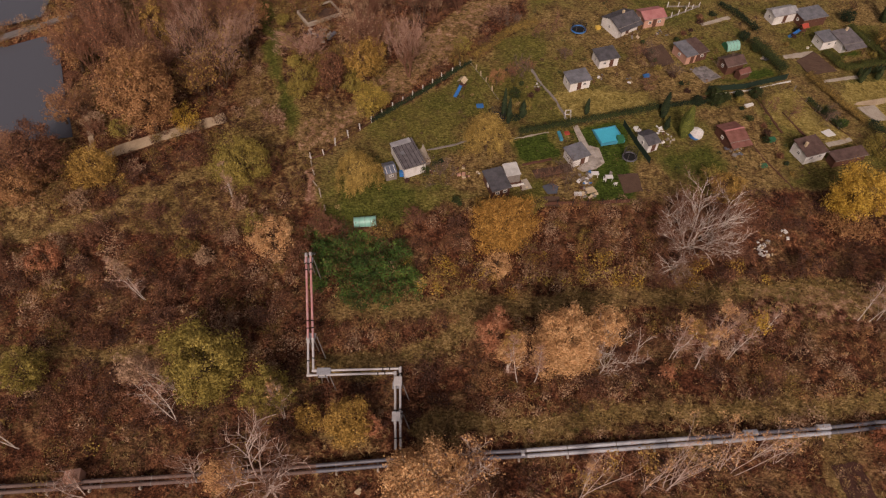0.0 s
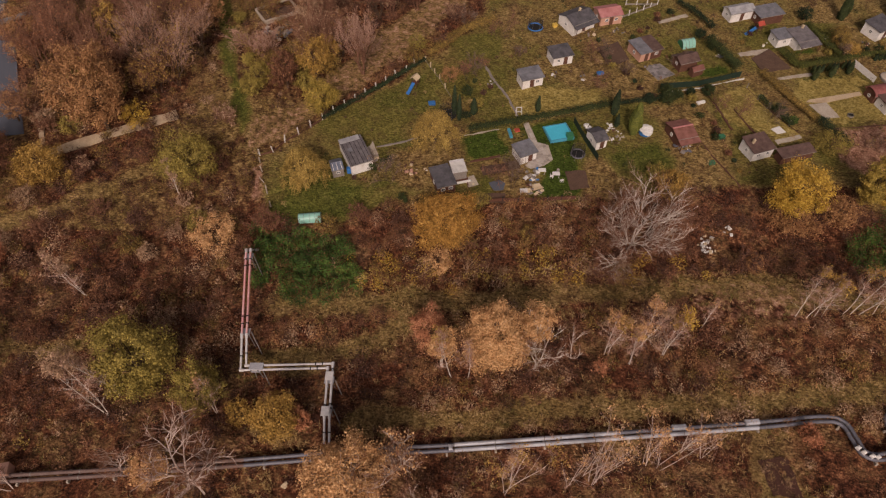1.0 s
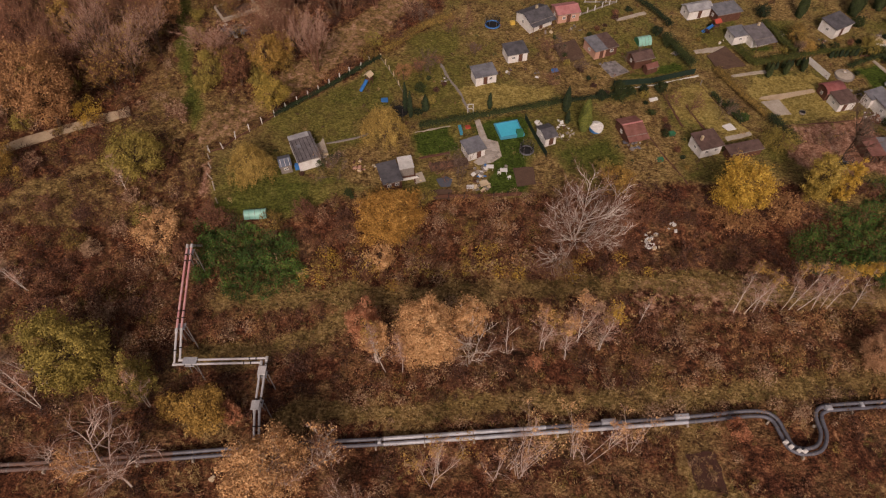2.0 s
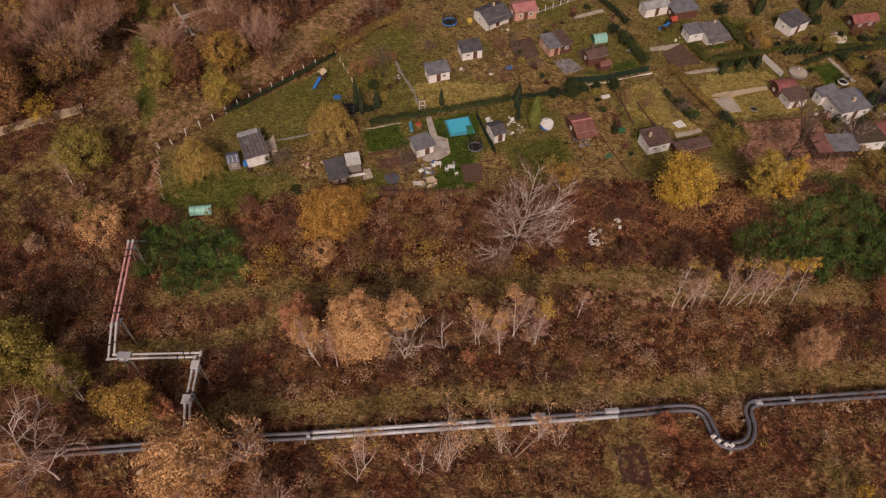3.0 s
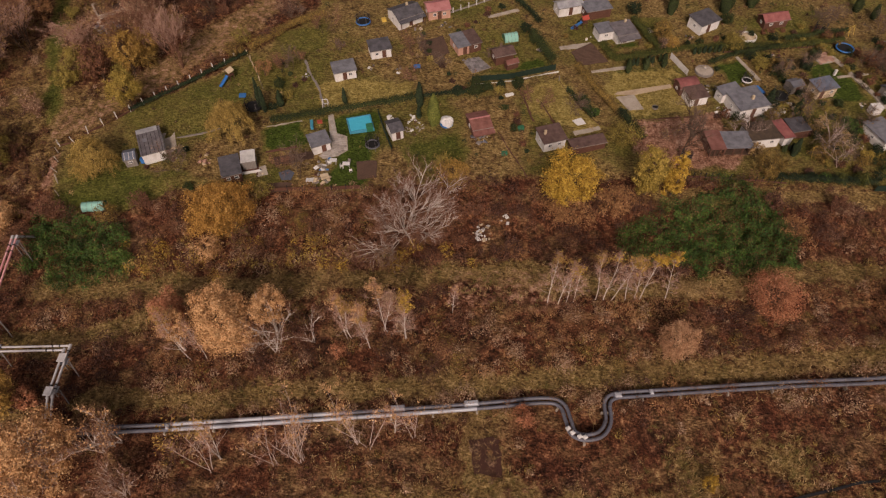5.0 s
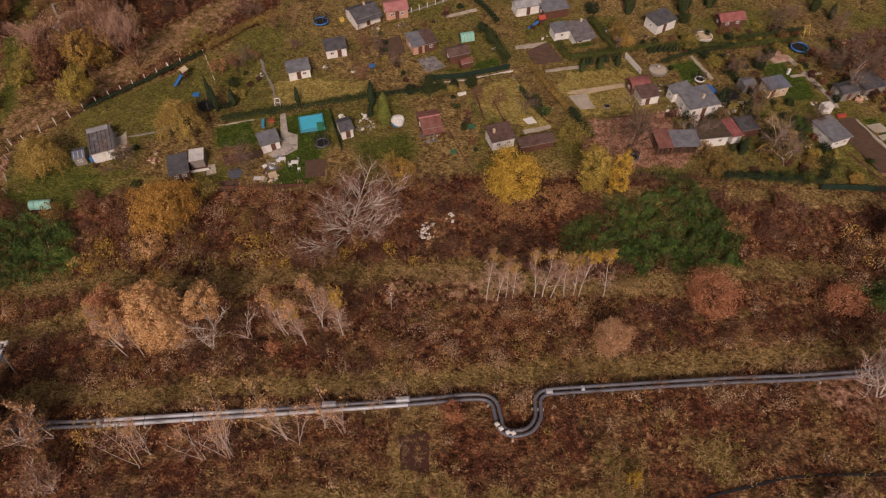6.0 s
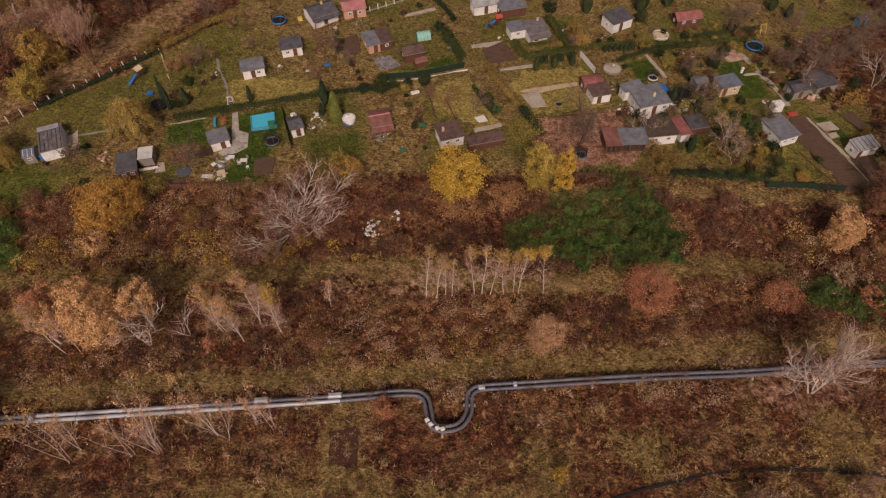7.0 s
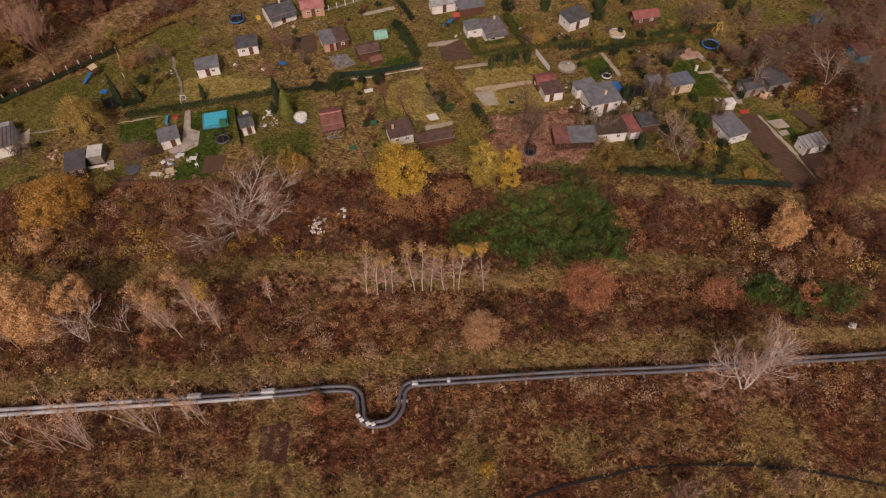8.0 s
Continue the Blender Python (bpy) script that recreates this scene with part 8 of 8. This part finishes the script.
debris(-3.2, 82.4, 14, 0.9, (M_PVC, M_GREYWOOD, M_CREAM), "pale boards leaning beside the cabin", 60, 0.6)
debris(40.8, 91.8, 6, 0.8, (M_PVC,), "white sacks behind the whitewashed cabin", 61, 0.5)
debris(36.5, 91.7, 4, 0.6, (M_PVC,), "white boards beside the hedge", 62, 0.7)
debris(6.3, 80.3, 5, 0.4, (M_PVC, M_CREAM), "white pots at the cabin corner", 63, 0.35)
debris(3.6, 80.4, 14, 1.5, (M_BROWNWOOD, M_PINK, M_CREAM), "heap of broken brown boards", 64, 0.6)
debris(100.4, 101.4, 14, 1.3, (M_PVC, M_BLACK, M_GREYWOOD), "black and white clutter between sheds", 7, 0.5)
debris(112.2, 95.8, 24, 2.0, (M_PVC, M_CREAM, M_GREYWOOD), "heap of white boards beside the house", 8, 0.6)
debris(138.6, 99.6, 22, 2.2, (M_PINK, M_GREYWOOD, M_CREAM), "rubble and boards before the sheds", 9, 0.7)
debris(157.4, 93.3, 24, 2.6, (M_PVC, M_GREYWOOD, M_CREAM, M_SLATE), "heap of pale junk and sheets", 10, 0.7)
debris(41.0, 121.1, 18, 2.0, (M_GREYWOOD, M_BROWNWOOD, M_CREAM), "clutter behind the large house", 11, 0.6)
debris(136.6, 45.3, 5, 0.5, (M_PVC, M_WHITE), "white bag in the grass", 12, 0.7)
debris(-10.8, 25.6, 3, 0.3, (M_CREAM,), "pale stone in the thicket", 13, 0.7)
debris(100.9, 94.7, 16, 1.8, (M_CREAM, M_PVC, M_BROWNWOOD), "boards stacked beside the big house", 14, 0.6)
debris(-25.6, 118.8, 26, 3.0, (M_CONCRETE, M_GREYWOOD, M_SLATE), "rubble beside the old foundation", 15, 0.8)
debris(144.4, 113.3, 24, 5.0, (M_GREYWOOD, M_BROWNWOOD, M_PINK), "scattered scraps in the neglected garden", 16, 0.6)


for k, (hx, hy, hn, hr) in enumerate(((31.9, 106.8, 8, 1.2), (18.3, 103.8, 10, 1.3), (37.6, 105.5, 6, 0.8), (47.2, 121.3, 10, 1.5), (66.9, 113.1, 8, 1.0), (77.8, 117.2, 5, 0.8), (91.4, 120.4, 8, 1.0), (101.1, 107.5, 12, 1.4), (99.9, 117.7, 8, 1.4), (71.7, 84.9, 5, 0.8), (124.5, 85.8, 8, 1.0), (129.9, 96.9, 8, 1.2), (155.6, 97.4, 12, 2.0), (118.3, 101.0, 8, 1.0), (14.1, 76.9, 8, 1.0), (-1.9, 80.3, 8, 0.9), (117.5, 112.4, 8, 1.4))):
    debris(hx, hy, hn, hr, (M_GREYWOOD, M_BROWNWOOD, M_CREAM, M_PVC, M_SLATE), "small heap of boards and pots in the garden", 40 + k, 0.45)


crate(109.7, 100.8, 1.3, 2.4, 0.6, 20, M_BLUE, "blue tarpaulin-covered heap beside the house")
crate(127.1, 106.4, 0.5, 0.4, 1.2, 10, M_PVC, "white garden statue plinth beside the path", "plinth", "ornament")
trampoline(113.2, 98.8, 1.5, "dark netted trampoline among junk", M_BLACK)
for k, (hx, hy) in enumerate(((113.0, 95.8), (111.6, 97.2), (115.2, 96.6))):
    debris(hx, hy, 14, 1.4, (M_PVC, M_CREAM, M_BLACK, M_BROWNWOOD), "junk and pale boards beside the grey-roofed house", 70 + k, 0.55)
for k, (hx, hy) in enumerate(((101.9, 94.2), (105.3, 93.0))):
    debris(hx, hy, 8, 0.9, (M_PVC, M_WHITE), "white sheets leaning before the house", 74 + k, 0.8)


def timber_deck(x, y, length, width, yaw, label):
    """A low brown deck of boards with a white beam along its front."""
    root = thing("timber_deck", x, y, label, "deck", yaw)
    n = max(3, round(width / 0.3))
    for k in range(n):
        part("board", Geo().box(0, -width / 2 + (k + 0.5) * width / n, 0.2, length, width / n - 0.03, 0.06, 0, 0.01), M_BROWNWOOD, root)
    for q in (-0.45, 0.45):
        part("joist", Geo().box(q * length, 0, -0.2, 0.12, width, 0.38), M_BROWNWOOD, root)
    part("beam", Geo().box(0, -width / 2 - 0.12, 0.0, length + 0.5, 0.18, 0.5, 0, 0.02), M_PVC, root, "white painted beam")


timber_deck(12.1, 78.2, 3.0, 2.0, 13.9, "low brown timber deck with a white beam")
crate(-7.2, 79.5, 0.9, 0.7, 0.9, 5, M_BLUE, "blue tarpaulin-covered box before the cabin wall")


def garden_plants():
    """Low withered perennials, dark clumps and tussocks through the plots, left as one mass for each kind."""
    rng = np.random.default_rng(88)
    n = 5200
    x, y = rng.uniform(-45, 165, n), rng.uniform(66, 135, n)
    lawn, dry, earth, pale = zone_cover(x, y)
    odds = np.clip(0.34 - 0.36 * lawn - 0.25 * pale, 0.012, 1) * np.where(x > 108, 1.7, 0.6) * np.clip(1.0 + 1.1 * wobble(x, y, 3.0, 12.0), 0.05, 2)
    k = inside(x, y, GARDENS) & (rng.uniform(0, 1, n) < odds * 1.25)
    for bx, by, br in BUILT:
        k &= np.hypot(x - bx, y - by) > br
    x, y = x[k], y[k]
    n = len(x)
    r = rng.uniform(0.18, 0.62, n)
    tall = r * rng.uniform(0.7, 1.9, n)
    kind = rng.choice(5, n, p=(0.3, 0.24, 0.2, 0.14, 0.12))
    for q, (name, leaf, label) in enumerate((("withered_perennials", L_DARK, "dark withered perennials in the garden plots"), ("evergreen_clumps", L_HEDGE, "low dark green clumps in the garden plots"), ("brown_clumps", L_BROWN, "brown dry clumps in the garden plots"), ("grass_tussocks", L_GRASS, "olive grass tussocks in the garden plots"), ("straw_tussocks", L_STRAW, "pale straw tussocks in the garden plots"))):
        i = np.nonzero(kind == q)[0]
        who = np.repeat(i, np.clip((150 * r[i]).astype(int), 25, 90))
        d = rng.normal(size=(len(who), 3))
        d /= np.linalg.norm(d, axis=1)[:, None]
        f = rng.uniform(0.4, 1.1, len(who))
        px, py = x[who] + d[:, 0] * r[who] * f, y[who] + d[:, 1] * r[who] * f
        g = Geo().leaves(rng, np.c_[px, py, ground_z(px, py) + 0.05 + np.abs(d[:, 2]) * tall[who] * f], 0.1, 0.2)
        tagged(link(name, g.mesh(name), leaf), label, "plants", kind="stuff")


garden_plants()


def east_shrubs():
    """Dark overgrown shrubs crowding the eastern plots."""
    rng = np.random.default_rng(90)
    plots = [(101.5, 109.6), (119.9, 118.8), (139.8, 123.3), (157.8, 109.8), (148.7, 78.9), (127.2, 75.8), (112.1, 76.9), (100.6, 92.3)]
    q = np.array(plots)
    made = 0
    while made < 70:
        x, y = rng.uniform(*q[:, 0][[q[:, 0].argmin(), q[:, 0].argmax()]]), rng.uniform(*q[:, 1][[q[:, 1].argmin(), q[:, 1].argmax()]])
        ax, ay = np.array([x]), np.array([y])
        lawn, dry, earth, pale = zone_cover(ax, ay)
        made += 1
        if not inside(ax, ay, plots)[0] or lawn[0] > 0.6 or pale[0] > 0.4 or earth[0] > 0.4 or any(math.hypot(x - bx, y - by) < br + 0.7 for bx, by, br in BUILT):
            continue
        r = rng.uniform(0.5, 1.25)
        leafy_tree("garden_shrub", x, y, r, r * rng.uniform(1.2, 1.9), (L_HEDGE, L_THUJA, L_DARK, L_BROWN, L_HEDGE, L_OLIVE)[made % 6], "overgrown shrub crowding an eastern plot", 3000 + made, int(180 + 200 * r), 0.18, 0.02, 10, category="shrub", group="garden shrubs")


east_shrubs()


def foundation():
    cx, cy, L, W, yaw = -26.9, 126.1, 8.0, 5.6, 31.6
    root = thing("foundation", cx, cy, "old concrete foundation with low walls", "foundation", yaw)
    for x, y, sx, sy in ((0, -W / 2, L, 0.4), (0, W / 2, L, 0.4), (-L / 2, 0, 0.4, W - 0.4), (L / 2, 0, 0.4, W - 0.4)):
        part("low_wall", Geo().box(x, y, -0.4, sx, sy, 1.0, 0, 0.05), M_CONCRETE, root)
    part("floor_slab", Geo().box(0, 0, -0.4, L - 0.4, W - 0.4, 0.55), M_SOIL, root)


foundation()
